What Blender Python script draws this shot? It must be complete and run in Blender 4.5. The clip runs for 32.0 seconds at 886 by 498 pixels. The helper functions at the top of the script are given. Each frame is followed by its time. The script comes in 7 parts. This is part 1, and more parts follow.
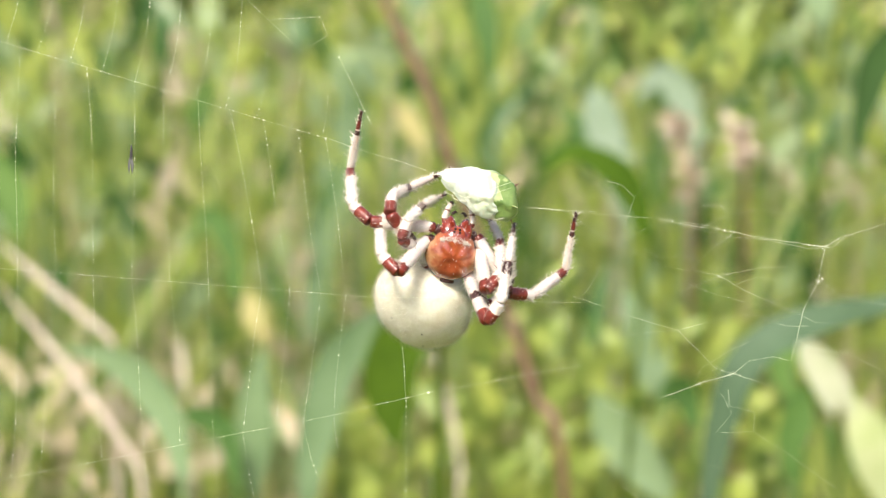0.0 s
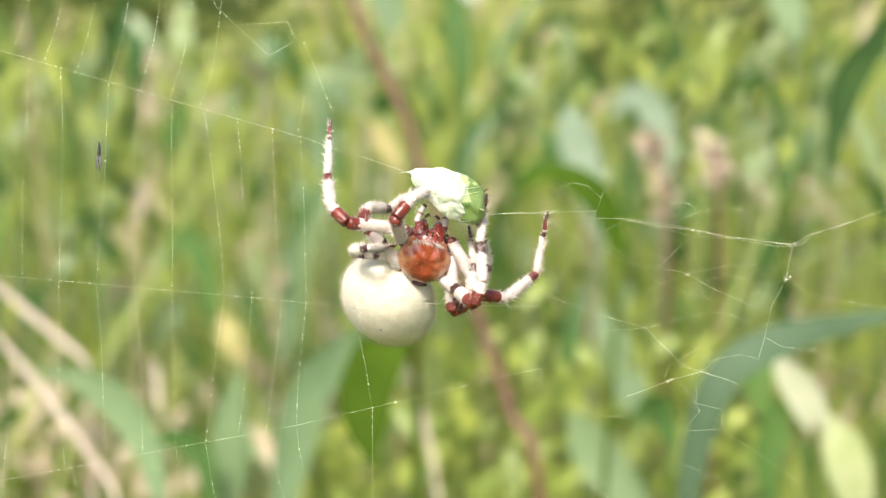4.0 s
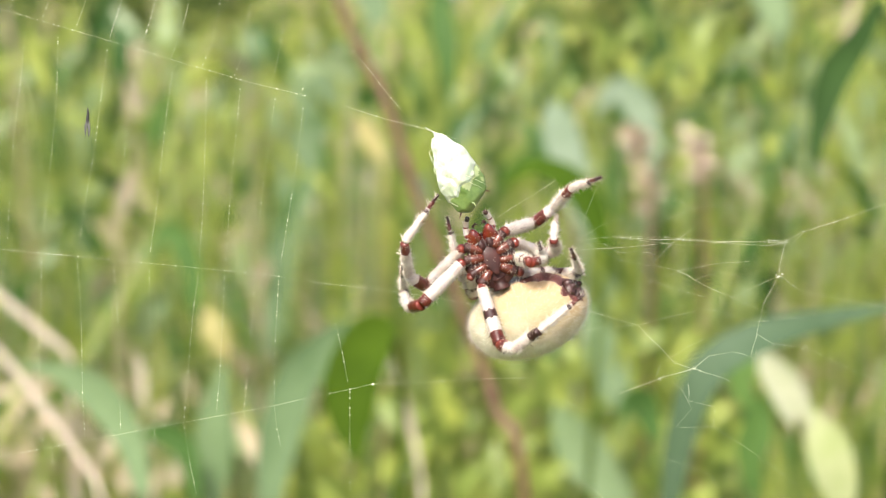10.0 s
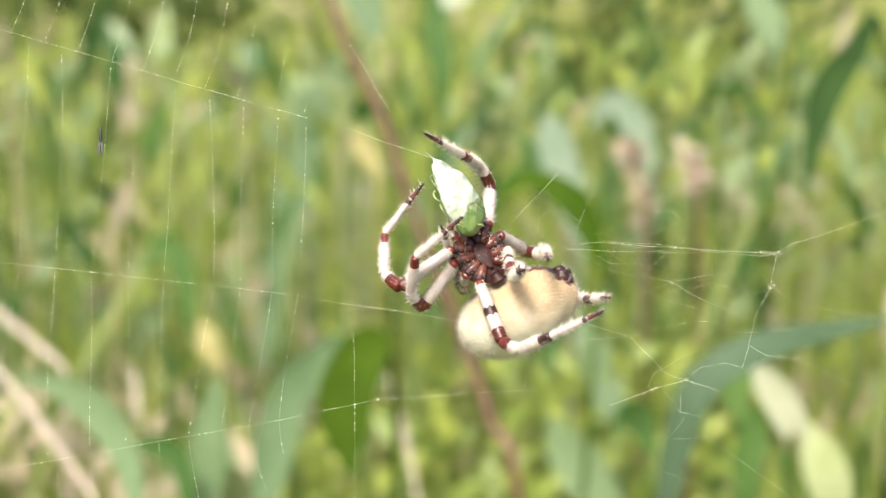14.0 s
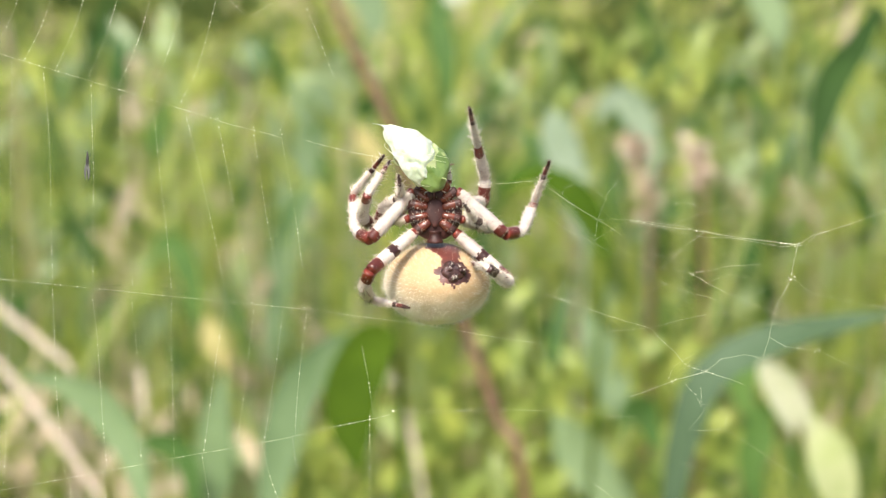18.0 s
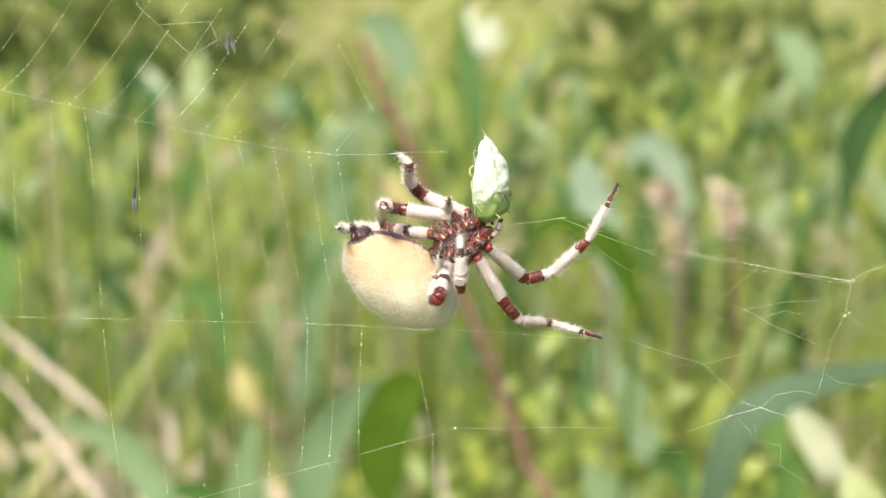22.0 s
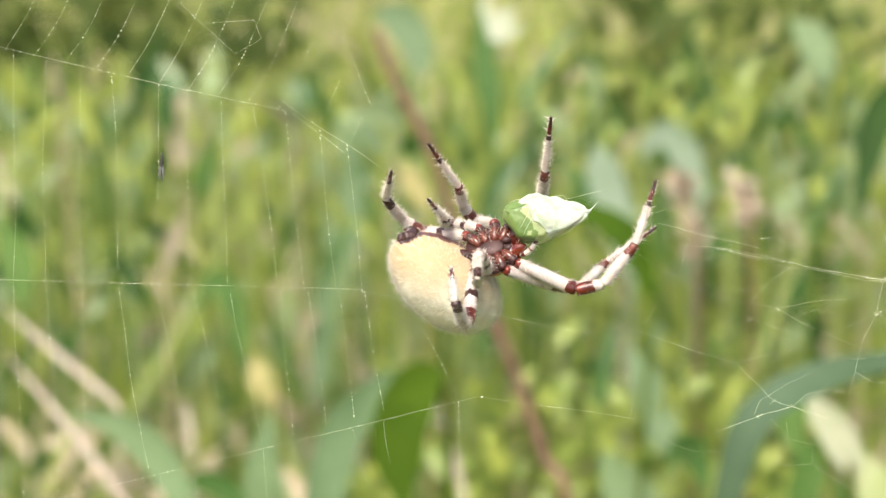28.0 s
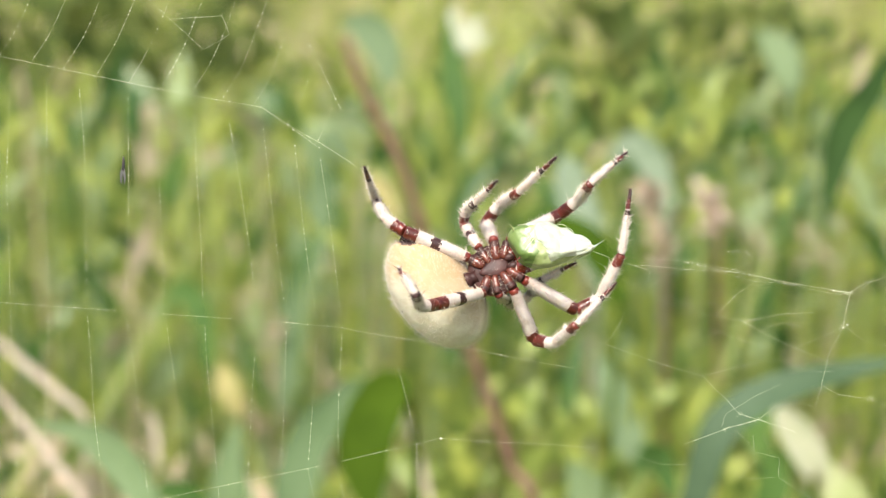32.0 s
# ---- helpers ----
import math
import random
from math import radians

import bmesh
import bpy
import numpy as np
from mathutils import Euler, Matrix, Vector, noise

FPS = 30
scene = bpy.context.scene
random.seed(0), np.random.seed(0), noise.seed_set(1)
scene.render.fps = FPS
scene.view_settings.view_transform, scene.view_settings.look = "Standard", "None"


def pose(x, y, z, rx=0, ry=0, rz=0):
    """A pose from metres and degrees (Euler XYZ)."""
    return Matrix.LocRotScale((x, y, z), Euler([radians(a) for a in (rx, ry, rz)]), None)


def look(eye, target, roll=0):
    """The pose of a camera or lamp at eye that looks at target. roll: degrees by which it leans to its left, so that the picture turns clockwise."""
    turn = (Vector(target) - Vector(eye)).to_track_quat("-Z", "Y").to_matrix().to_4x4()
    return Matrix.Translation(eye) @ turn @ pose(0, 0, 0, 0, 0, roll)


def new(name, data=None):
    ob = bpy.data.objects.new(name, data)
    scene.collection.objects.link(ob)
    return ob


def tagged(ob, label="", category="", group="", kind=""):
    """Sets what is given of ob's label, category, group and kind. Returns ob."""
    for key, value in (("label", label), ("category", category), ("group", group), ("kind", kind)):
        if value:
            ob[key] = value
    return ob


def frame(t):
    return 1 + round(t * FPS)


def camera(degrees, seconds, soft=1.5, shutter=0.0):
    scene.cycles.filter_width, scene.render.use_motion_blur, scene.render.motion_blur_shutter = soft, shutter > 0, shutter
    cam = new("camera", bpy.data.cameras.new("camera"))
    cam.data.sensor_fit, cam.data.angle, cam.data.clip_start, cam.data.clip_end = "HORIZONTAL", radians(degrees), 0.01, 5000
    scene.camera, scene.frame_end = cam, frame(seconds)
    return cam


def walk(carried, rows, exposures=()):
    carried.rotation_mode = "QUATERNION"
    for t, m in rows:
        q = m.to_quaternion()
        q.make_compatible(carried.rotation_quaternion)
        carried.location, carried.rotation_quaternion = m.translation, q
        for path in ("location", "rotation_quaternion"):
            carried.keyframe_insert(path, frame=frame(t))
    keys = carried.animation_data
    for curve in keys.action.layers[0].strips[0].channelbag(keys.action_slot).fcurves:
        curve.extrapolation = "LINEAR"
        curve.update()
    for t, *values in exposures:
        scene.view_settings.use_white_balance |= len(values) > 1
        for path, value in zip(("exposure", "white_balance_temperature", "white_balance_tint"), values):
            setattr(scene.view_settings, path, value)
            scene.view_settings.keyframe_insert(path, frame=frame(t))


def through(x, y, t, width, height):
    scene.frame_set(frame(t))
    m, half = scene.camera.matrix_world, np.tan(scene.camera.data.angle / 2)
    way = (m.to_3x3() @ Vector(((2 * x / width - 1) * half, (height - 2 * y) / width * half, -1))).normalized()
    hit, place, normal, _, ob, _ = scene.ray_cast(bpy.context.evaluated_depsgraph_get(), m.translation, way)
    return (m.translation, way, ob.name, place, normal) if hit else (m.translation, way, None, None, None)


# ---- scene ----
def spot(x, y, z, w, i, j, k):
    """A pose from metres and a quaternion."""
    return Matrix.Translation((x, y, z)) @ Quaternion((w, i, j, k)).to_matrix().to_4x4()


from mathutils import Quaternion

# A close-up lens: the web plane, 0.196 m away, is sharp and the meadow behind it is soft.
cam = camera(30, 32.0, soft=1.2)
cam.data.dof.use_dof = True
cam.data.dof.focus_distance = 0.194
cam.data.dof.aperture_fstop = 20
cam.data.dof.aperture_blades = 7
PATH = [(0.0, spot(0, 0, 0.55, 0.81929, 0.57338, -0.00088, 0.00112)),
        (0.5, spot(0, 0, 0.55, 0.81822, 0.57491, -0.00051, 0.00108)),
        (1.0, spot(0, 0, 0.55, 0.81665, 0.57713, -0.00191, -0.00079)),
        (1.5, spot(0, 0, 0.55, 0.81422, 0.58055, -0.00327, -0.00193)),
        (2.0, spot(0, 0, 0.55, 0.81311, 0.58208, -0.00407, -0.00295)),
        (2.5, spot(0, 0, 0.55, 0.81369, 0.58127, -0.00447, -0.0037)),
        (3.0, spot(0, 0, 0.55, 0.81365, 0.58133, -0.00437, -0.00423)),
        (3.5, spot(0, 0, 0.55, 0.81513, 0.57923, -0.00523, -0.00524)),
        (4.0, spot(0, 0, 0.55, 0.81585, 0.57821, -0.00526, -0.00562)),
        (4.5, spot(0, 0, 0.55, 0.81665, 0.57708, -0.0053, -0.00517)),
        (6.5, spot(0, 0, 0.55, 0.81571, 0.57843, -0.00541, -0.00376)),
        (7.0, spot(0, 0, 0.55, 0.81492, 0.57953, -0.00586, -0.00443)),
        (7.5, spot(0, 0, 0.55, 0.81384, 0.58105, -0.00551, -0.00445)),
        (8.0, spot(0, 0, 0.55, 0.81368, 0.58126, -0.00588, -0.00479)),
        (8.5, spot(0, 0, 0.55, 0.81552, 0.57869, -0.00561, -0.00434)),
        (9.0, spot(0, 0, 0.55, 0.81658, 0.57719, -0.006, -0.00468)),
        (9.5, spot(0, 0, 0.55, 0.81669, 0.57699, -0.00788, -0.00643)),
        (10.0, spot(0, 0, 0.55, 0.81682, 0.57676, -0.00957, -0.00761)),
        (10.5, spot(0, 0, 0.55, 0.81698, 0.57649, -0.01112, -0.00854)),
        (11.0, spot(0, 0, 0.55, 0.81726, 0.57608, -0.01188, -0.00923)),
        (11.5, spot(0, 0, 0.55, 0.81818, 0.57475, -0.01269, -0.00947)),
        (12.0, spot(0, 0, 0.55, 0.81894, 0.57363, -0.01386, -0.01008)),
        (12.5, spot(0, 0, 0.55, 0.8183, 0.57454, -0.01342, -0.01022)),
        (13.0, spot(0, 0, 0.55, 0.81603, 0.57772, -0.01467, -0.01107)),
        (13.5, spot(0, 0, 0.55, 0.81499, 0.57922, -0.01391, -0.01036)),
        (14.0, spot(0, 0, 0.55, 0.81456, 0.57992, -0.01096, -0.0083)),
        (14.5, spot(0, 0, 0.55, 0.81461, 0.57987, -0.01, -0.00702)),
        (16.5, spot(0, 0, 0.55, 0.81502, 0.5792, -0.0109, -0.01217)),
        (17.0, spot(0, 0, 0.55, 0.8146, 0.57985, -0.00931, -0.01085)),
        (17.5, spot(0, 0, 0.55, 0.81443, 0.5801, -0.00877, -0.01073)),
        (18.0, spot(0, 0, 0.55, 0.8152, 0.57904, -0.00799, -0.01004)),
        (18.5, spot(0, 0, 0.55, 0.81462, 0.57991, -0.00618, -0.0086)),
        (19.0, spot(0, 0, 0.55, 0.81354, 0.58143, -0.00525, -0.00814)),
        (19.5, spot(0, 0, 0.55, 0.81246, 0.58296, -0.00385, -0.00743)),
        (20.0, spot(0, 0, 0.55, 0.80959, 0.58696, -0.00267, -0.00603)),
        (20.5, spot(0, 0, 0.55, 0.80711, 0.59037, -0.00216, -0.00588)),
        (21.0, spot(0, 0, 0.55, 0.80556, 0.59249, -0.0007, -0.00483)),
        (21.5, spot(0, 0, 0.55, 0.80522, 0.59295, -0.00036, -0.00487)),
        (22.0, spot(0, 0, 0.55, 0.80693, 0.59062, -0.00063, -0.00492)),
        (22.5, spot(0, 0, 0.55, 0.80691, 0.59066, 0.00051, -0.00433)),
        (23.0, spot(0, 0, 0.55, 0.80597, 0.59195, 0.00169, -0.00377)),
        (23.5, spot(0, 0, 0.55, 0.80547, 0.59262, 0.00307, -0.00306)),
        (24.0, spot(0, 0, 0.55, 0.80575, 0.59224, 0.0044, -0.00229)),
        (24.5, spot(0, 0, 0.55, 0.80668, 0.59097, 0.00479, -0.00197)),
        (25.0, spot(0, 0, 0.55, 0.80683, 0.59076, 0.00539, -0.0015)),
        (25.5, spot(0, 0, 0.55, 0.80605, 0.59182, 0.00485, -0.00205)),
        (27.5, spot(0, 0, 0.55, 0.80784, 0.58936, 0.00594, -0.00389)),
        (28.0, spot(0, 0, 0.55, 0.80855, 0.5884, 0.0046, -0.0038)),
        (28.5, spot(0, 0, 0.55, 0.80905, 0.58771, 0.00277, -0.00476)),
        (29.0, spot(0, 0, 0.55, 0.80938, 0.58726, 0.00248, -0.00479)),
        (29.5, spot(0, 0, 0.55, 0.80969, 0.58684, 0.00323, -0.0041)),
        (30.0, spot(0, 0, 0.55, 0.81022, 0.58611, 0.00161, -0.0045)),
        (30.5, spot(0, 0, 0.55, 0.80993, 0.5865, -0.00006, -0.00566)),
        (31.0, spot(0, 0, 0.55, 0.80843, 0.58856, -0.00172, -0.00646)),
        (31.5, spot(0, 0, 0.55, 0.80777, 0.58944, -0.00336, -0.00808)),
        (32.0, spot(0, 0, 0.55, 0.80699, 0.59049, -0.00392, -0.00863))]
walk(cam, PATH, [(0.0, 0.86), (16.0, 0.79), (32.0, 0.71)])

# ---- light: hazy sun high behind the camera ----
SUN_UP, SUN_ROUND = 58, 205
world = bpy.data.worlds.new("sky")
scene.world = world
world.use_nodes = True
sky = world.node_tree.nodes.new("ShaderNodeTexSky")
sky.sky_type, sky.sun_disc = "NISHITA", False
sky.sun_elevation, sky.sun_rotation = radians(SUN_UP), radians(SUN_ROUND)
sky.air_density, sky.dust_density = 1.0, 6.0
world.node_tree.nodes["Background"].inputs["Strength"].default_value = 0.14
world.node_tree.links.new(sky.outputs[0], world.node_tree.nodes["Background"].inputs["Color"])
sun = new("sun", bpy.data.lights.new("sun", "SUN"))
sun.data.energy, sun.data.angle, sun.data.color = 3.4, radians(15.0), (1.0, 0.95, 0.87)
away = Vector((math.sin(radians(SUN_ROUND)) * math.cos(radians(SUN_UP)), math.cos(radians(SUN_ROUND)) * math.cos(radians(SUN_UP)), math.sin(radians(SUN_UP))))
sun.matrix_world = look(away * 20, (0, 0, 0))


# ---- materials ----
def shade(name, base, dark=None, size=200.0, detail=4.0, rough=0.6, bump=0.0, per="", vary=0.0, sss=0.0, through=0.0, spec=0.5, fine=0.0, coat=0.0):
    """A surface: two colours mixed by noise at two scales, colour varied per piece, with relief, glow under the skin and light let through."""
    m = bpy.data.materials.new(name)
    m.use_nodes = True
    n, l = m.node_tree.nodes, m.node_tree.links
    b = n["Principled BSDF"]
    out = n["Material Output"]
    b.inputs["Roughness"].default_value = rough
    b.inputs["Specular IOR Level"].default_value = spec
    b.inputs["Coat Weight"].default_value = coat
    co = n.new("ShaderNodeTexCoord")
    no = n.new("ShaderNodeTexNoise")
    no.inputs["Scale"].default_value, no.inputs["Detail"].default_value = size, detail
    l.new(co.outputs["Object"], no.inputs["Vector"])
    no2 = n.new("ShaderNodeTexNoise")
    no2.inputs["Scale"].default_value, no2.inputs["Detail"].default_value = size * 6, 3.0
    l.new(co.outputs["Object"], no2.inputs["Vector"])
    add = n.new("ShaderNodeMath")
    add.operation = "MULTIPLY_ADD"
    add.inputs[1].default_value = 0.35
    l.new(no2.outputs["Fac"], add.inputs[0])
    l.new(no.outputs["Fac"], add.inputs[2])
    ramp = n.new("ShaderNodeMapRange")
    ramp.inputs["From Min"].default_value, ramp.inputs["From Max"].default_value = 0.45, 0.9
    l.new(add.outputs[0], ramp.inputs["Value"])
    mix = n.new("ShaderNodeMix")
    mix.data_type = "RGBA"
    mix.inputs["A"].default_value = (*(dark or [c * 0.7 for c in base]), 1)
    mix.inputs["B"].default_value = (*base, 1)
    l.new(ramp.outputs[0], mix.inputs["Factor"])
    colour = mix.outputs["Result"]
    if per:
        hs = n.new("ShaderNodeHueSaturation")
        if per == "island":
            rnd = n.new("ShaderNodeNewGeometry").outputs["Random Per Island"]
        else:
            rnd = n.new("ShaderNodeObjectInfo").outputs["Random"]
        v = n.new("ShaderNodeMapRange")
        v.inputs["To Min"].default_value, v.inputs["To Max"].default_value = 1 - vary, 1 + vary
        l.new(rnd, v.inputs["Value"])
        l.new(v.outputs[0], hs.inputs["Value"])
        h = n.new("ShaderNodeMapRange")
        h.inputs["To Min"].default_value, h.inputs["To Max"].default_value = 0.5 + vary * 0.07, 0.5 - vary * 0.05
        l.new(rnd, h.inputs["Value"])
        l.new(h.outputs[0], hs.inputs["Hue"])
        l.new(colour, hs.inputs["Color"])
        colour = hs.outputs["Color"]
    l.new(colour, b.inputs["Base Color"])
    if bump:
        bu = n.new("ShaderNodeBump")
        bu.inputs["Strength"].default_value, bu.inputs["Distance"].default_value = bump, 0.0003
        l.new(add.outputs[0], bu.inputs["Height"])
        l.new(bu.outputs[0], b.inputs["Normal"])
    if sss:
        b.inputs["Subsurface Weight"].default_value = sss
        b.inputs["Subsurface Radius"].default_value = (1.0, 0.7, 0.45)
        b.inputs["Subsurface Scale"].default_value = 0.0007
    if through:
        tr = n.new("ShaderNodeBsdfTranslucent")
        l.new(colour, tr.inputs["Color"])
        ms = n.new("ShaderNodeMixShader")
        ms.inputs[0].default_value = through
        l.new(b.outputs[0], ms.inputs[1])
        l.new(tr.outputs[0], ms.inputs[2])
        l.new(ms.outputs[0], out.inputs["Surface"])
    return m


M_SOIL = shade("moss and dry thatch", (0.23, 0.27, 0.085), (0.14, 0.17, 0.05), 9, rough=0.95, bump=0.4)
M_GRASS = shade("grass blade", (0.355, 0.405, 0.09), (0.255, 0.30, 0.055), 12, rough=0.5, per="island", vary=0.34, through=0.35)
M_HERB = shade("herb leaf", (0.335, 0.40, 0.09), (0.24, 0.30, 0.055), 30, rough=0.45, per="island", vary=0.28, through=0.35)
M_WAXY = shade("waxy herb leaf", (0.34, 0.43, 0.23), (0.25, 0.33, 0.15), 30, rough=0.38, per="island", vary=0.3, through=0.25)
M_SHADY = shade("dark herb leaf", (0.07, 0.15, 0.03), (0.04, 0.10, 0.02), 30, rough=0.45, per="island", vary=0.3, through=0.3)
M_HAY = shade("dry grass", (0.58, 0.50, 0.36), (0.40, 0.31, 0.2), 30, rough=0.7, per="island", vary=0.3, through=0.25)
M_LEAF = shade("broad green leaf", (0.11, 0.20, 0.045), (0.07, 0.14, 0.028), 40, rough=0.55, spec=0.25, per="object", vary=0.2, through=0.3, bump=0.2)
M_BLUE = shade("waxy blue-green leaf", (0.165, 0.24, 0.115), (0.11, 0.175, 0.075), 35, rough=0.6, spec=0.2, per="object", vary=0.15, through=0.22, bump=0.2)
M_ARCH = shade("dull green leaf", (0.072, 0.12, 0.064), (0.046, 0.085, 0.038), 35, rough=0.6, spec=0.2, through=0.2, bump=0.2)
# shade among these leaves is put into the dark olive colour
M_OLIVE_SHADE = shade("olive herb leaf with painted shade", (0.115, 0.15, 0.035), (0.07, 0.10, 0.022), 30, rough=0.6, spec=0.15, per="island", vary=0.4, through=0.3)
M_PALEBLUE = shade("pale bloomed leaf", (0.20, 0.28, 0.15), (0.15, 0.22, 0.10), 35, rough=0.6, spec=0.2, per="object", vary=0.12, through=0.25)
M_DARK = shade("dark green leaf", (0.085, 0.145, 0.012), (0.05, 0.095, 0.008), 40, rough=0.75, spec=0.06, per="object", vary=0.15, through=0.35)
# paler and greyer: the glint on two leaves is put into their colour
M_GLINT = shade("leaf in pale glint colour", (0.255, 0.325, 0.23), (0.19, 0.26, 0.16), 35, rough=0.5, spec=0.3, through=0.25)
M_DEEP = shade("deep green leaf", (0.035, 0.075, 0.018), (0.022, 0.05, 0.012), 40, rough=0.7, spec=0.1, through=0.12)
M_BUD = shade("whitish bud skin", (0.50, 0.51, 0.36), (0.37, 0.40, 0.24), 50, rough=0.5, through=0.3)
M_PALE = shade("pale yellow-green bud", (0.50, 0.53, 0.29), (0.36, 0.42, 0.17), 50, rough=0.5, through=0.3)
M_STRAW = shade("bleached straw", (0.53, 0.46, 0.37), (0.40, 0.32, 0.25), 60, rough=0.6, bump=0.2, through=0.15)
M_STEM = shade("reddish-brown stem", (0.17, 0.09, 0.055), (0.10, 0.05, 0.03), 60, rough=0.6, bump=0.2)
M_PINK = shade("faded pink flower", (0.58, 0.46, 0.38), (0.42, 0.34, 0.25), 80, rough=0.6, through=0.3)
M_YELLOW = shade("withered yellow leaf", (0.44, 0.42, 0.17), (0.36, 0.28, 0.1), 50, rough=0.6, through=0.3)
M_WHITE_FLOWER = shade("white petals", (0.62, 0.64, 0.5), (0.45, 0.5, 0.34), 80, rough=0.6, through=0.3)



def two_tone(name, back, belly):
    """The abdomen's pigment: a pale back that passes softly into a buff belly."""
    m = shade(name, back[0], back[1], 420, rough=0.65, bump=0.6, sss=0.35, spec=0.2)
    n, l = m.node_tree.nodes, m.node_tree.links
    b = n["Principled BSDF"]
    first = b.inputs["Base Color"].links[0].from_socket
    co = n.new("ShaderNodeTexCoord")
    dot = n.new("ShaderNodeVectorMath")
    dot.operation = "DOT_PRODUCT"
    dot.inputs[1].default_value = (0, 90, 150)
    l.new(co.outputs["Object"], dot.inputs[0])
    no = n.new("ShaderNodeTexNoise")
    no.inputs["Scale"].default_value = 400
    l.new(co.outputs["Object"], no.inputs["Vector"])
    ad = n.new("ShaderNodeMath")
    ad.operation = "MULTIPLY_ADD"
    ad.inputs[1].default_value = 0.5
    l.new(no.outputs["Fac"], ad.inputs[0])
    l.new(dot.outputs["Value"], ad.inputs[2])
    r = n.new("ShaderNodeMapRange")
    r.interpolation_type = "SMOOTHSTEP"
    r.inputs["From Min"].default_value, r.inputs["From Max"].default_value = -0.45, 0.85
    l.new(ad.outputs[0], r.inputs["Value"])
    mix = n.new("ShaderNodeMix")
    mix.data_type = "RGBA"
    mix.inputs["A"].default_value = (*belly, 1)
    l.new(r.outputs[0], mix.inputs["Factor"])
    l.new(first, mix.inputs["B"])
    l.new(mix.outputs["Result"], b.inputs["Base Color"])
    return m


M_ABDOMEN = two_tone("pale abdomen skin", ((0.74, 0.72, 0.58), (0.60, 0.55, 0.40)), (0.44, 0.32, 0.18))
M_BAND = shade("dark belly band", (0.16, 0.040, 0.028), (0.022, 0.010, 0.010), 300, rough=0.45, bump=0.4)


def shield_colours(name):
    """The carapace's pigment: orange-red middle, tan flanks, dark rear and groove."""
    m = shade(name, (0.36, 0.075, 0.026), (0.15, 0.022, 0.010), 420, rough=0.2, bump=0.3, sss=0.1, coat=0.9)
    n, l = m.node_tree.nodes, m.node_tree.links
    b = n["Principled BSDF"]
    colour = b.inputs["Base Color"].links[0].from_socket
    co = n.new("ShaderNodeTexCoord")
    no = n.new("ShaderNodeTexNoise")
    no.inputs["Scale"].default_value, no.inputs["Detail"].default_value = 650, 3.0
    l.new(co.outputs["Object"], no.inputs["Vector"])
    cut = n.new("ShaderNodeSeparateXYZ")
    l.new(co.outputs["Object"], cut.inputs[0])
    side = n.new("ShaderNodeMath")
    side.operation = "ABSOLUTE"
    l.new(cut.outputs["X"], side.inputs[0])
    for socket, low, high, paint in ((side.outputs[0], 0.0009, 0.0026, (0.40, 0.20, 0.10)), (cut.outputs["Y"], -0.0014, -0.0031, (0.055, 0.012, 0.008)), (cut.outputs["Y"], 0.0019, 0.0028, (0.13, 0.016, 0.008))):
        r = n.new("ShaderNodeMapRange")
        r.inputs["From Min"].default_value, r.inputs["From Max"].default_value = low, high
        l.new(socket, r.inputs["Value"])
        k = n.new("ShaderNodeMath")
        k.operation = "MULTIPLY"
        l.new(r.outputs[0], k.inputs[0])
        sh = n.new("ShaderNodeMapRange")
        sh.inputs["From Min"].default_value, sh.inputs["From Max"].default_value = 0.32, 0.58
        l.new(no.outputs["Fac"], sh.inputs["Value"])
        l.new(sh.outputs[0], k.inputs[1])
        mix = n.new("ShaderNodeMix")
        mix.data_type = "RGBA"
        mix.inputs["B"].default_value = (*paint, 1)
        l.new(k.outputs[0], mix.inputs["Factor"])
        l.new(colour, mix.inputs["A"])
        colour = mix.outputs["Result"]
    l.new(colour, b.inputs["Base Color"])
    return m


M_CARAPACE = shield_colours("glossy red-brown carapace")
M_JAW = shade("glossy dark red jaw", (0.20, 0.026, 0.012), (0.07, 0.010, 0.007), 700, rough=0.12, bump=0.15, sss=0.15, coat=1.0)
M_STERNUM = shade("dark brown sternum", (0.065, 0.022, 0.018), (0.025, 0.009, 0.008), 700, rough=0.48, bump=0.35, spec=0.3)
M_COXA = shade("red-brown leg base", (0.165, 0.042, 0.024), (0.055, 0.014, 0.010), 900, rough=0.22, bump=0.3, sss=0.15)
M_LEGWHITE = shade("milky white leg", (0.61, 0.55, 0.505), (0.44, 0.36, 0.32), 700, rough=0.38, bump=0.3, sss=0.5)
M_LEGRED = shade("red-brown leg ring", (0.165, 0.024, 0.013), (0.055, 0.010, 0.007), 700, rough=0.28, bump=0.25, sss=0.15)
M_LEGDARK = shade("blackish leg ring", (0.050, 0.014, 0.011), (0.022, 0.008, 0.008), 600, rough=0.35, bump=0.2)
M_SPIN = shade("glossy dark spinneret skin", (0.075, 0.034, 0.03), (0.022, 0.010, 0.010), 1500, rough=0.25, bump=0.5)
M_HAIR = shade("pale bristle", (0.76, 0.71, 0.61), (0.62, 0.55, 0.45), 900, rough=0.4)
M_EYE = shade("black eye", (0.01, 0.008, 0.008), (0.006, 0.005, 0.005), 900, rough=0.08)
M_SILK = shade("spider silk", (0.90, 0.92, 0.72), (0.74, 0.77, 0.52), 900, rough=0.25, spec=0.8)
M_WRAP = shade("white silk wrapping", (0.55, 0.57, 0.50), (0.33, 0.40, 0.25), 330, rough=0.35, bump=0.55, sss=0.3, coat=0.2)
M_PREY = shade("green insect skin", (0.21, 0.285, 0.085), (0.40, 0.43, 0.24), 330, rough=0.3, bump=0.5, sss=0.2)
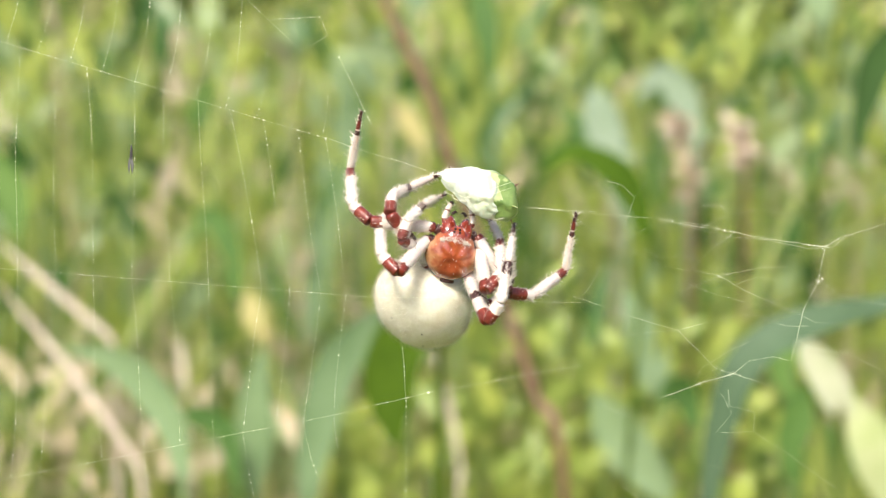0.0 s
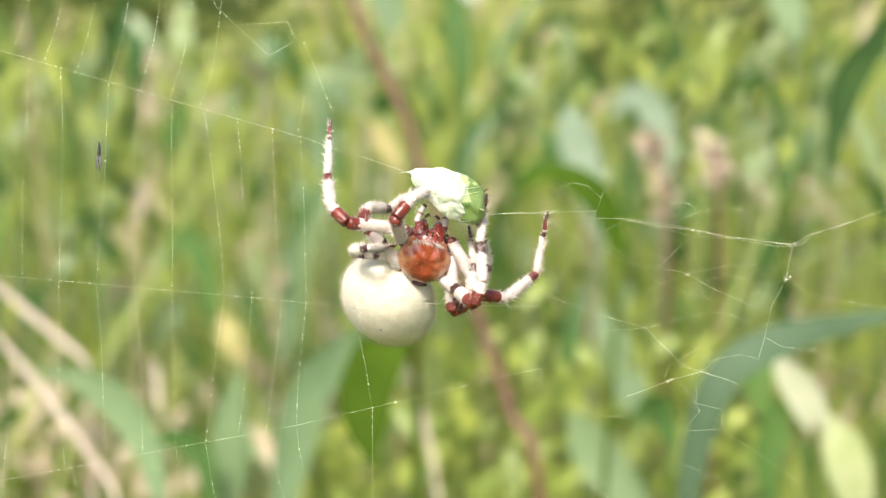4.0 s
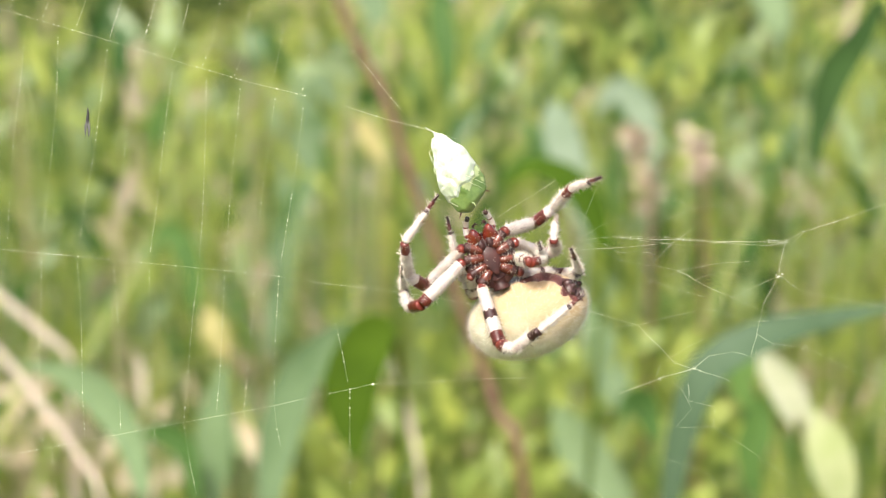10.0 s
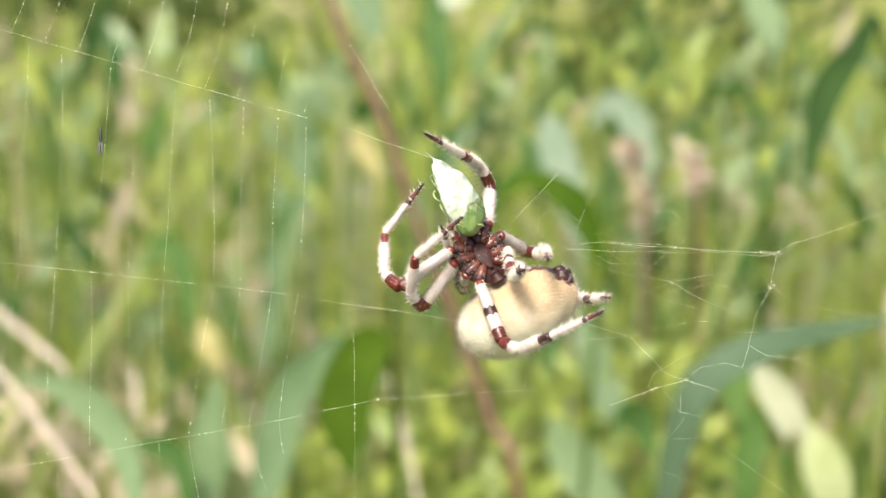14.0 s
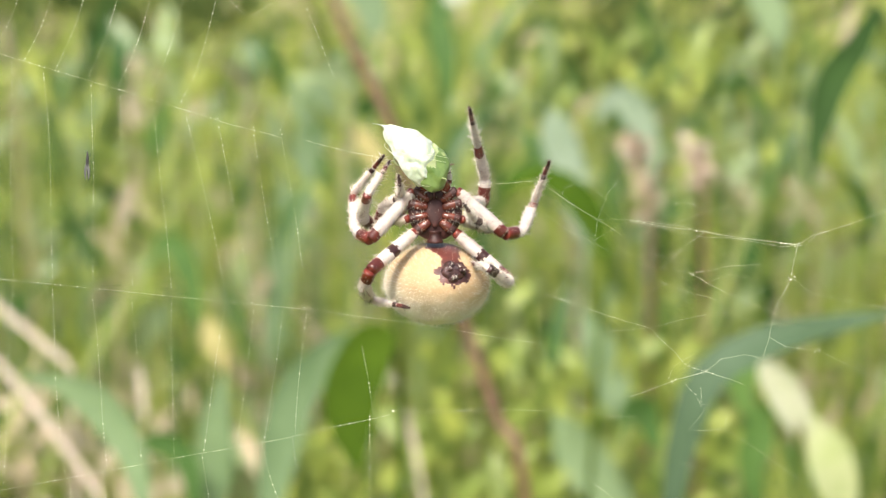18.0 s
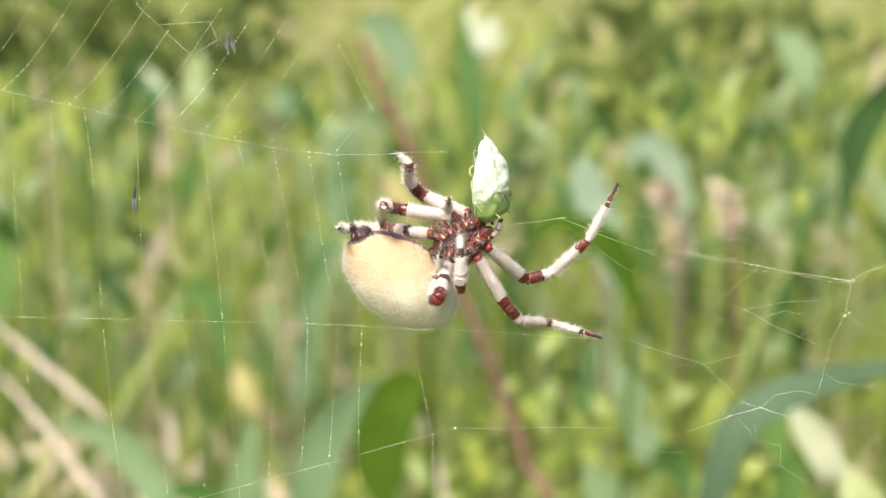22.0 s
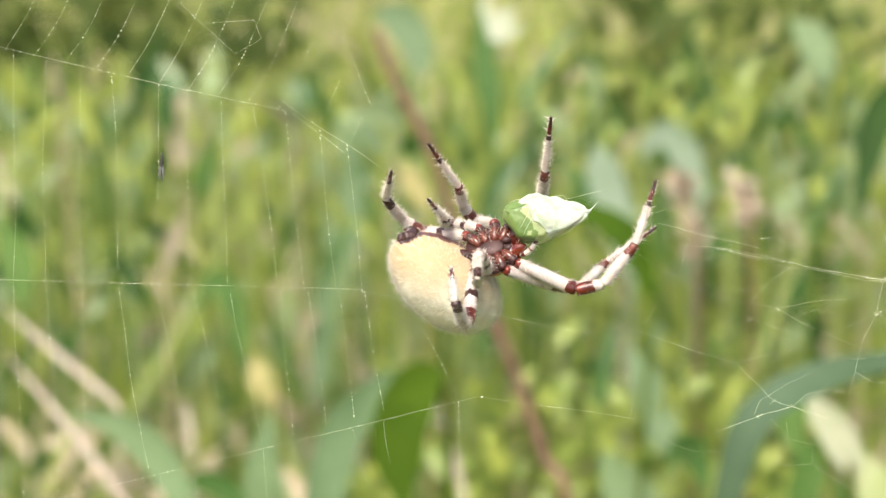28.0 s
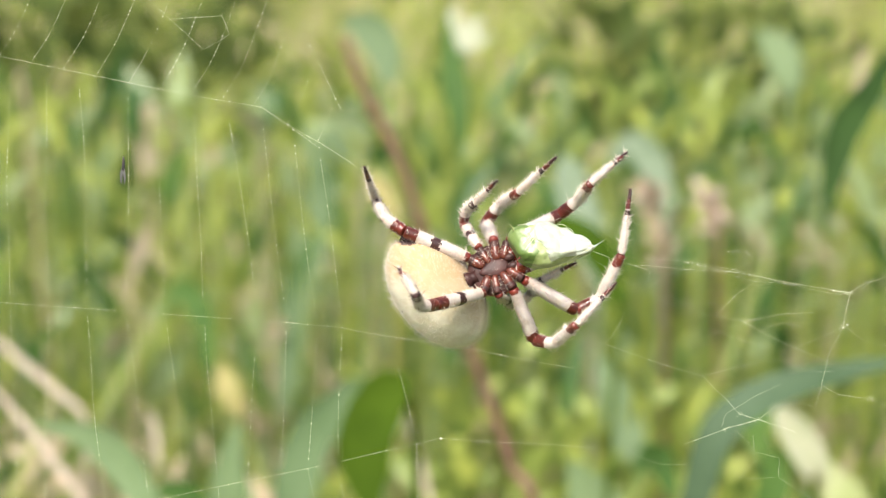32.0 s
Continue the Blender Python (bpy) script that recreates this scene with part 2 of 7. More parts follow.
M_PREYDARK = shade("dark green insect skin", (0.075, 0.14, 0.03), (0.17, 0.24, 0.07), 380, rough=0.35, bump=0.4)
M_GNAT = shade("dark gnat", (0.03, 0.025, 0.022), (0.015, 0.012, 0.012), 900, rough=0.5)
M_WING = shade("grey insect wing", (0.16, 0.16, 0.15), (0.1, 0.1, 0.1), 900, rough=0.3, through=0.5)


# ---- mesh helpers ----
def link(name, bm, materials, parent=None, label="", smooth=True):
    """A bmesh as one mesh object, under a thing or a part."""
    me = bpy.data.meshes.new(name)
    if smooth:
        for f in bm.faces:
            f.smooth = True
    bm.to_mesh(me)
    bm.free()
    for m in (materials if isinstance(materials, (list, tuple)) else [materials]):
        me.materials.append(m)
    ob = new(name, me)
    ob.parent = parent
    if label:
        ob["label"] = label
    return ob


def empty(name, at=(0, 0, 0)):
    ob = new(name)
    ob.empty_display_size = 0.002
    ob.location = at
    return ob


def tube(bm, pts, radii, sides=8, mats=None, cap=True):
    """A round tube through points; mats gives a slot for each span."""
    rings = []
    pts = [Vector(p) for p in pts]
    side = None
    for i, p in enumerate(pts):
        d = (pts[min(i + 1, len(pts) - 1)] - pts[max(i - 1, 0)]).normalized()
        if side is None:
            side = d.orthogonal().normalized()
        side = (side - d * side.dot(d)).normalized()
        up = d.cross(side)
        rings.append([bm.verts.new(p + (side * math.cos(a) + up * math.sin(a)) * radii[i]) for a in (2 * math.pi * k / sides for k in range(sides))])
    for i in range(len(rings) - 1):
        for k in range(sides):
            f = bm.faces.new((rings[i][k], rings[i][(k + 1) % sides], rings[i + 1][(k + 1) % sides], rings[i + 1][k]))
            f.material_index = mats[i] if mats else 0
    if cap:
        for ring, m in ((list(reversed(rings[0])), 0), (rings[-1], -1)):
            f = bm.faces.new(ring)
            f.material_index = mats[m] if mats else 0
    return bm


def spline(pts, steps=6):
    """A smooth line through points (Catmull-Rom)."""
    p = [Vector(q) for q in pts]
    p = [p[0] * 2 - p[1]] + p + [p[-1] * 2 - p[-2]]
    out = []
    for i in range(1, len(p) - 2):
        for s in range(steps):
            t = s / steps
            out.append(0.5 * (2 * p[i] + (p[i + 1] - p[i - 1]) * t + (2 * p[i - 1] - 5 * p[i] + 4 * p[i + 1] - p[i + 2]) * t * t + (3 * p[i] - p[i - 1] - 3 * p[i + 1] + p[i + 2]) * t ** 3))
    return out + [p[-2]]


def ball(bm, at, rx, ry, rz, m=0, seg=16, rings=10, turn=None):
    mat = Matrix.Translation(at) @ (turn or Matrix.Identity(4)) @ Matrix.Diagonal((rx, ry, rz, 1))
    r = bmesh.ops.create_uvsphere(bm, u_segments=seg, v_segments=rings, radius=1, matrix=mat)
    for f in {f for v in r["verts"] for f in v.link_faces}:
        f.material_index = m
    return r["verts"]


def bristle(bm, at, way, length, r=0.00003, m=0, bend=None):
    """A tapered three-sided hair."""
    way = Vector(way).normalized()
    s = way.orthogonal().normalized()
    u = way.cross(s)
    base = [bm.verts.new(Vector(at) + (s * math.cos(a) + u * math.sin(a)) * r) for a in (0, 2.094, 4.189)]
    tip = bm.verts.new(Vector(at) + way * length + (bend or Vector()) * length)
    for k in range(3):
        f = bm.faces.new((base[k], base[(k + 1) % 3], tip))
        f.material_index = m


def blade(bm, pts, width, fold=0.25, m=0, tip=0.1, facing=None, base=0.35):
    """A leaf blade along a line, folded on its midrib, widest below the middle."""
    line = spline(pts, 5)
    n = len(line) - 1
    rows = []
    for i, p in enumerate(line):
        t = i / n
        d = (line[min(i + 1, n)] - line[max(i - 1, 0)]).normalized()
        face = Vector(facing or (0, -1, 0.25))
        s = d.cross(face)
        s = s.normalized() if s.length > 1e-6 else d.orthogonal().normalized()
        up = s.cross(d)
        w = width * 0.5 * max(tip * (1 - t), (base + (1 - base) * math.sin(min(1, t * 2.2) * math.pi / 2)) * (1 - max(0, (t - 0.45) / 0.55) ** 1.8))
        w *= 1 + 0.06 * math.sin(9 * t + width * 700)
        rows.append((bm.verts.new(p - s * w + up * w * fold), bm.verts.new(p), bm.verts.new(p + s * w + up * w * fold)))
    for a, b in zip(rows, rows[1:]):
        for k in (0, 1):
            f = bm.faces.new((a[k], a[k + 1], b[k + 1], b[k]))
            f.material_index = m


# ---- ground ----
bm = bmesh.new()
bmesh.ops.create_grid(bm, x_segments=60, y_segments=60, size=1)
for v in bm.verts:
    x, y = v.co.x, v.co.y
    k = 4 + 300 * max(abs(x), abs(y)) ** 6
    v.co = Vector((x * k, y * k + 2, 0.02 * noise.noise((x * 9, y * 9, 0))))
ground = link("ground", bm, M_SOIL)
tagged(ground, "mossy brown soil under a tall summer meadow", "ground", kind="structure")


# ---- meadow ----
def scatter(seed, count, y0, y1, spread, tall, wide, lean, facing=0.6):
    """Grass blades as plain vertex lists: each one a bent, tapering ribbon with a fold."""
    rnd = random.Random(seed)
    vs, fs = [], []
    for _ in range(count):
        y = y0 + (y1 - y0) * rnd.random() ** 1.3
        x = (rnd.random() * 2 - 1) * (spread + 0.34 * y)
        h = tall * (0.55 + 0.6 * rnd.random())
        w = wide * (0.5 + rnd.random())
        a = rnd.random() * 6.283
        bx, by = lean * h * math.cos(a) * rnd.random(), lean * h * math.sin(a) * rnd.random()
        q = (rnd.random() - 0.5) * 2 * facing
        sx, sy = math.cos(q), math.sin(q)
        k0 = len(vs)
        for i in range(6):
            t = i / 5
            ww = w * 0.5 * (1 - t ** 2.2) + 0.0003
            cx, cy, cz = x + bx * t * t, y + by * t * t, h * (t - 0.18 * lean * t * t)
            vs += [(cx - sx * ww, cy - sy * ww, cz), (cx, cy + ww * 0.35, cz), (cx + sx * ww, cy + sy * ww, cz)]
        for i in range(5):
            for k in (0, 1):
                b = k0 + 3 * i + k
                fs.append((b, b + 1, b + 4, b + 3))
    return vs, fs


def field(name, data, material, label, category):
    me = bpy.data.meshes.new(name)
    me.from_pydata(data[0], [], data[1])
    me.materials.append(material)
    me.polygons.foreach_set("use_smooth", [True] * len(me.polygons))
    return tagged(new(name, me), label, category, kind="stuff")


def leaf_mass(seed, count, y0, y1, long, wide, box=None, upright=0.0):
    """Loose leaves of many low plants, bent and turned every way, as plain vertex lists; box: a centre and half sizes."""
    rnd = random.Random(seed)
    vs, fs = [], []
    for n_leaf in range(count):
        y = y0 + (y1 - y0) * rnd.random()
        x = (rnd.random() * 2 - 1) * (0.1 + 0.32 * y)
        z = max(0.02, 0.56 - 0.36 * y + (rnd.random() * 2 - 1) * 0.16 * y - 0.03)
        if box:
            x, y, z = (c + (rnd.random() * 2 - 1) * h for c, h in zip(*box))
        n = long * (0.5 + rnd.random())
        w = wide * (0.5 + 0.9 * rnd.random())
        a = rnd.random() * 6.283
        way = Vector((math.cos(a) * 0.6 * (1 - 0.6 * upright), (rnd.random() - 0.5) * 0.8, 0.5 + upright + rnd.random() * 1.1)).normalized()
        side = way.cross(Vector((rnd.random() - 0.5, -1, rnd.random() * 0.9))).normalized()
        drop = Vector((math.cos(a) * 0.4, 0, -1)) * n * rnd.random() * 0.7 * (1 - 0.6 * upright)
        k0 = len(vs)
        for i in range(6):
            t = i / 5
            p = Vector((x, y, z)) + way * n * t + drop * t * t
            ww = w * 0.5 * math.sin(math.pi * (0.08 + 0.92 * t) ** 0.8) + 0.0002
            up = side.cross(way) * ww * 0.3
            vs += [tuple(p - side * ww + up), tuple(p), tuple(p + side * ww + up)]
        for i in range(5):
            for k in (0, 1):
                q = k0 + 3 * i + k
                fs.append((q, q + 1, q + 4, q + 3))
        if n_leaf % 2 == 0 or upright:
            # the stalk that carries the leaf, down to the ground
            k0 = len(vs)
            sx = 0.03 * math.cos(a * 3)
            for t, w in ((0, 0.0004), (0.5, 0.0007), (1, 0.0009)):
                px, pz = x + sx * t * t, z * (1 - t)
                vs += [(px - w, y, pz), (px + w, y, pz)]
            fs += [(k0, k0 + 1, k0 + 3, k0 + 2), (k0 + 2, k0 + 3, k0 + 5, k0 + 4)]
    return vs, fs


field("grass", scatter(3, 8000, 0.95, 3.4, 0.12, 0.14, 0.005, 1.3), M_GRASS, "fresh green blades of tall meadow grass", "grass")
field("near_grass", scatter(7, 70, 0.7, 1.0, 0.06, 0.34, 0.004, 0.7), M_GRASS, "tall single green grass blades nearer the web", "grass")
field("far_grass", scatter(4, 16000, 3.2, 9.0, 4.0, 0.3, 0.014, 0.8), M_GRASS, "distant green meadow grass in a dense stand", "grass")
field("dry_grass", scatter(5, 1500, 0.9, 3.5, 0.1, 0.19, 0.0035, 1.2), M_HAY, "scattered straw-coloured dry grass blades", "grass")
field("herb_leaves", leaf_mass(31, 4600, 0.85, 2.1, 0.030, 0.0065, upright=0.3), M_HERB, "fresh green leaves of low meadow herbs", "leaves")
field("waxy_leaves", leaf_mass(32, 1200, 0.85, 1.9, 0.034, 0.0095, upright=0.15), M_WAXY, "blue-green waxy leaves of meadow herbs", "leaves")
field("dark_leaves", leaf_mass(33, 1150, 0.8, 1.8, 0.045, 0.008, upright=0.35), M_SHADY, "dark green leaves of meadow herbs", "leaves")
field("withered_leaves", leaf_mass(34, 420, 0.8, 1.8, 0.030, 0.006, upright=0.2), M_HAY, "withered pale leaves among the herbs", "leaves")
field("pale_leaves", leaf_mass(37, 60, 0, 0, 0.03, 0.007, ((-0.161, 0.809, 0.14), (0.13, 0.08, 0.035))), M_HAY, "bleached dead leaves low in the herbs", "leaves")
field("fresh_leaves", leaf_mass(38, 170, 0, 0, 0.022, 0.008, ((0.060, 0.720, 0.200), (0.10, 0.09, 0.035))), M_HERB, "small fresh green leaves low in the herbs", "leaves")
# two patches that stand for shaded gaps, darkened by their leaf colour
field("shaded_leaves", leaf_mass(36, 120, 0, 0, 0.045, 0.012, ((0.229, 1.28, 0.264), (0.10, 0.1, 0.06))), M_OLIVE_SHADE, "leaves of a taller herb, coloured dark for shade", "leaves")
field("hedge_leaves", leaf_mass(35, 150, 0, 0, 0.05, 0.013, ((-0.275, 1.349, 0.300), (0.16, 0.09, 0.042))), M_OLIVE_SHADE, "leaves at the hedge foot, coloured dark for shade", "leaves")


def around(seed, count):
    """Meadow grass to the sides of and behind the place where the camera stands."""
    rnd = random.Random(seed)
    vs, fs = [], []
    while count:
        a, r = rnd.random() * 6.283, 0.05 + 7.5 * rnd.random() ** 0.8
        x, y = r * math.sin(a), r * math.cos(a)
        if y > 3.3 or (y > 0.8 and abs(x) < 0.12 + 0.34 * y):
            continue
        count -= 1
        h, w = (0.2 + 0.2 * rnd.random()) * (0.25 if 0.5 < y < 0.8 and abs(x) < 0.4 else 0.5 if r < 0.75 else 1), 0.004 + 0.006 * rnd.random()
        q, bend = rnd.random() * 6.283, 0.5 * h * rnd.random()
        sx, sy = math.cos(q), math.sin(q)
        k = len(vs)
        for i in range(4):
            t = i / 3
            ww = w * (1 - t ** 2) + 0.0003
            cx, cy, cz = x - sy * bend * t * t, y + sx * bend * t * t, h * (t - 0.15 * t * t)
            vs += [(cx - sx * ww, cy - sy * ww, cz), (cx + sx * ww, cy + sy * ww, cz)]
        fs += [(k + 2 * i, k + 2 * i + 1, k + 2 * i + 3, k + 2 * i + 2) for i in range(3)]
    return vs, fs


field("meadow", around(9, 34000), M_GRASS, "green meadow grass all round the web", "grass")


def plant(name, leaves, material, label, category, group="", stem=None, stem_r=0.0016, stem_m=None, facing=None):
    """A meadow plant: a stem from the ground and its leaves. leaves: (line, width)."""
    foot = Vector(leaves[0][0][0])
    root = empty(name, (foot.x, foot.y, 0))
    inv = Vector((foot.x, foot.y, 0))
    bm = bmesh.new()
    line = [Vector(p) - inv for p in (stem or [(foot.x - 0.006, foot.y + 0.01, 0), (foot.x - 0.004, foot.y + 0.004, foot.z * 0.5), tuple(foot)])]
    line = spline(line, 6)
    tube(bm, line, [stem_r * (1 - 0.35 * i / len(line)) for i in range(len(line))], 7)
    link("stem", bm, stem_m or material, root)
    for pts, width in leaves:
        bm = bmesh.new()
        blade(bm, [Vector(p) - inv for p in pts], width, facing=facing)
        link("leaf", bm, material, root)
        if not stem and Vector(pts[0]) != foot:
            bm = bmesh.new()
            p = Vector(pts[0]) - inv
            tube(bm, spline([(p.x * 0.4, p.y * 0.4 + 0.01, 0), (p.x * 0.8, p.y, p.z * 0.55), p], 5), [stem_r] * 11, 6)
            link("stalk", bm, stem_m or material, root)
    return tagged(root, label, category, group)


def brown_stem():
    root = empty("weed_stem", (0.048, 0.549, 0.246))
    foot = Vector((0.048, 0.549, 0.246))
    root.location.z = 0
    bm = bmesh.new()
    line = [Vector(p) - Vector((foot.x, foot.y, 0)) for p in ((-0.026, 0.619, 0.437), (-0.02, 0.613, 0.421), (-0.005, 0.602, 0.392), (0.003, 0.593, 0.368), (0.014, 0.583, 0.34), (0.026, 0.573, 0.312), (0.035, 0.564, 0.286), (0.046, 0.551, 0.25))]
    line.append(Vector((0.01, 0.0, 0)))
    line = spline(line, 6)
    tube(bm, line, [0.0017 + 0.0005 * i / len(line) for i in range(len(line))], 9)
    link("stem", bm, M_STEM, root)
    for k in (8, 17, 26, 35):
        bm = bmesh.new()
        ball(bm, line[k], 0.0026, 0.0026, 0.0034, seg=10, rings=8)
        link("node", bm, M_STEM, root, "swollen brown stem joint")
    tagged(root, "tall leaning reddish-brown weed stem in the meadow", "plant")


brown_stem()
plant("straw_blade", [(((-0.112, 0.550, 0.259), (-0.117, 0.556, 0.266), (-0.138, 0.567, 0.292), (-0.156, 0.574, 0.313), (-0.169, 0.579, 0.327)), 0.0034)], M_STRAW, "bleached dry straw blade leaning over in the grass", "grass blade", "dry straws", stem_m=M_STRAW)
plant("straw_blade", [(((-0.131, 0.603, 0.291), (-0.134, 0.605, 0.294), (-0.150, 0.612, 0.305), (-0.167, 0.618, 0.318), (-0.181, 0.624, 0.328)), 0.0034)], M_STRAW, "bleached dry straw blade leaning over in the grass", "grass blade", "dry straws", stem_m=M_STRAW)
plant("straw_blade", [(((0.008, 0.626, 0.223), (0.004, 0.633, 0.243), (-0.002, 0.641, 0.266), (-0.004, 0.645, 0.275)), 0.0030)], M_STRAW, "short upright dry straw blade", "grass blade", "dry straws", stem_m=M_STRAW)
plant("straw_blade", [(((-0.124, 0.725, 0.204), (-0.126, 0.733, 0.225), (-0.129, 0.738, 0.237)), 0.0034)], M_STRAW, "short upright dry straw blade", "grass blade", "dry straws", stem_m=M_STRAW)
plant("arching_leaf", [(((-0.085, 0.487, 0.292), (-0.090, 0.496, 0.307), (-0.099, 0.502, 0.319), (-0.111, 0.505, 0.327), (-0.128, 0.505, 0.331)), 0.0120)], M_BLUE, "waxy blue-green leaf blade arching over", "leaf", "blue-green leaves")
plant("arching_leaf", [(((0.08, 0.443, 0.305), (0.084, 0.451, 0.328), (0.092, 0.458, 0.347), (0.109, 0.462, 0.357), (0.133, 0.464, 0.363), (0.157, 0.465, 0.367)), 0.0120)], M_ARCH, "waxy blue-green leaf blade arching over", "leaf", "blue-green leaves", facing=(0, -0.6, 1))
plant("broad_leaf", [(((-0.004, 0.51, 0.343), (-0.011, 0.508, 0.338), (-0.017, 0.503, 0.325), (-0.017, 0.499, 0.312), (-0.015, 0.494, 0.298)), 0.0195)], M_DARK, "drooping broad green leaf", "leaf", "broad leaves", facing=(0, -1, 0.25), stem=[(-0.004, 0.503, 0.265), (0, 0.518, 0.307), (-0.004, 0.51, 0.343)])
plant("broad_leaf", [(((-0.054, 0.585, 0.227), (-0.05, 0.595, 0.256), (-0.041, 0.605, 0.282), (-0.023, 0.61, 0.297), (-0.01, 0.611, 0.299)), 0.0176)], M_BLUE, "broad blue-green leaf bending to the side", "leaf", "blue-green leaves")
plant("broad_leaf", [(((-0.077, 0.875, 0.176), (-0.069, 0.894, 0.228), (-0.058, 0.912, 0.277), (-0.044, 0.929, 0.326), (-0.031, 0.937, 0.347)), 0.021)], M_PALEBLUE, "tall upright blue-green leaf blade", "leaf", "blue-green leaves")
plant("broad_leaf", [(((-0.081, 0.639, 0.202), (-0.082, 0.648, 0.225), (-0.081, 0.655, 0.246), (-0.077, 0.662, 0.264)), 0.0160)], M_BLUE, "upright blue-green leaf blade", "leaf", "blue-green leaves")
plant("arching_leaf", [(((0.076, 0.584, 0.342), (0.071, 0.589, 0.355), (0.063, 0.592, 0.365), (0.049, 0.595, 0.371), (0.036, 0.592, 0.364)), 0.0145)], M_DARK, "dark green arching leaf blade", "leaf", "broad leaves", facing=(0, -0.5, 1))
plant("broad_leaf", [(((0.089, 0.757, 0.292), (0.081, 0.768, 0.32), (0.075, 0.775, 0.341), (0.073, 0.779, 0.351)), 0.0192)], M_GLINT, "upright blue-green leaf blade", "leaf", "blue-green leaves")
plant("broad_leaf", [(((0.13, 0.817, 0.309), (0.124, 0.825, 0.33), (0.112, 0.83, 0.344), (0.098, 0.825, 0.33)), 0.0160)], M_GLINT, "arching blue-green leaf blade", "leaf", "blue-green leaves")
plant("broad_leaf", [(((0.182, 0.620, 0.430), (0.171, 0.606, 0.418), (0.159, 0.594, 0.407), (0.153, 0.584, 0.391), (0.149, 0.575, 0.371)), 0.0125)], M_DEEP, "dark green drooping pointed leaf blade", "leaf", "dark leaves", stem=[(0.215, 0.65, 0.2), (0.212, 0.645, 0.36), (0.182, 0.620, 0.430)])
plant("broad_leaf", [(((0.023, 0.781, 0.356), (0.021, 0.787, 0.374), (0.018, 0.794, 0.392), (0.015, 0.804, 0.42)), 0.0128)], M_LEAF, "dark green upright leaf blade", "leaf", "broad leaves")
plant("broad_leaf", [(((0.099, 0.682, 0.231), (0.094, 0.687, 0.245), (0.089, 0.693, 0.262), (0.082, 0.699, 0.277)), 0.0176)], M_PALEBLUE, "upright blue-green leaf blade", "leaf", "blue-green leaves")
plant("broad_leaf", [(((0.1, 0.64, 0.202), (0.086, 0.645, 0.216), (0.073, 0.651, 0.234), (0.066, 0.656, 0.246)), 0.0208)], M_PALEBLUE, "broad blue-green leaf blade", "leaf", "blue-green leaves")
plant("broad_leaf", [(((-0.087, 0.623, 0.216), (-0.092, 0.631, 0.238), (-0.104, 0.633, 0.244), (-0.113, 0.632, 0.241)), 0.0112)], M_LEAF, "short bending green leaf blade", "leaf", "broad leaves")
plant("broad_leaf", [(((0.107, 0.632, 0.239), (0.103, 0.637, 0.252), (0.097, 0.637, 0.255), (0.09, 0.634, 0.246)), 0.0128)], M_LEAF, "short bending green leaf blade", "leaf", "broad leaves")
plant("broad_leaf", [(((-0.106, 0.791, 0.237), (-0.109, 0.799, 0.259), (-0.12, 0.805, 0.275), (-0.132, 0.799, 0.259)), 0.0128)], M_LEAF, "bending dark green leaf blade", "leaf", "broad leaves")
plant("broad_leaf", [(((-0.193, 0.706, 0.298), (-0.196, 0.714, 0.319), (-0.206, 0.72, 0.336)), 0.0160)], M_LEAF, "dark green leaf blade", "leaf", "broad leaves")
plant("bud", [(((0.126, 0.534, 0.322), (0.13, 0.532, 0.315), (0.135, 0.528, 0.305), (0.138, 0.525, 0.296)), 0.0094), (((0.128, 0.536, 0.319), (0.135, 0.534, 0.313), (0.141, 0.531, 0.304), (0.144, 0.527, 0.295)), 0.0078)], M_BUD, "whitish drooping flower bud", "flower bud", stem=[(0.143, 0.528, 0.247), (0.135, 0.546, 0.295), (0.126, 0.534, 0.322)], stem_m=M_GRASS)
plant("bud", [(((0.144, 0.532, 0.3), (0.15, 0.527, 0.288), (0.155, 0.522, 0.273), (0.16, 0.516, 0.258)), 0.0148), (((0.145, 0.536, 0.296), (0.154, 0.532, 0.288), (0.158, 0.527, 0.273), (0.16, 0.521, 0.258)), 0.0109)], M_PALE, "pale yellow-green swollen seed pod", "flower bud", stem=[(0.147, 0.527, 0.245), (0.145, 0.539, 0.276), (0.139, 0.531, 0.3)], stem_m=M_GRASS)
plant("yellow_leaf", [(((-0.08, 0.691, 0.255), (-0.085, 0.694, 0.264), (-0.089, 0.699, 0.276)), 0.0120)], M_YELLOW, "small withered yellow leaf", "leaf", "withered leaves")
plant("yellow_leaf", [(((-0.009, 0.769, 0.322), (-0.016, 0.773, 0.334), (-0.023, 0.776, 0.343)), 0.0112)], M_YELLOW, "small withered yellow leaf", "leaf", "withered leaves")
plant("white_flower", [(((0.019, 0.842, 0.391), (0.028, 0.845, 0.400), (0.036, 0.848, 0.406)), 0.0087), (((0.019, 0.842, 0.391), (0.019, 0.846, 0.402), (0.023, 0.85, 0.413)), 0.0075), (((0.019, 0.842, 0.391), (0.031, 0.843, 0.394), (0.041, 0.844, 0.397)), 0.0075)], M_WHITE_FLOWER, "small white flower in the grass", "flower", stem_m=M_GRASS)
plant("broad_leaf", [(((-0.013, 0.84, 0.374), (-0.016, 0.846, 0.39), (-0.025, 0.85, 0.401), (-0.039, 0.851, 0.404)), 0.02)], M_PALEBLUE, "pale blue-green leaf among the grass", "leaf", "blue-green leaves")
plant("broad_leaf", [(((0.208, 0.888, 0.358), (0.202, 0.894, 0.376), (0.189, 0.9, 0.39)), 0.02)], M_PALEBLUE, "pale blue-green leaf among the grass", "leaf", "blue-green leaves")


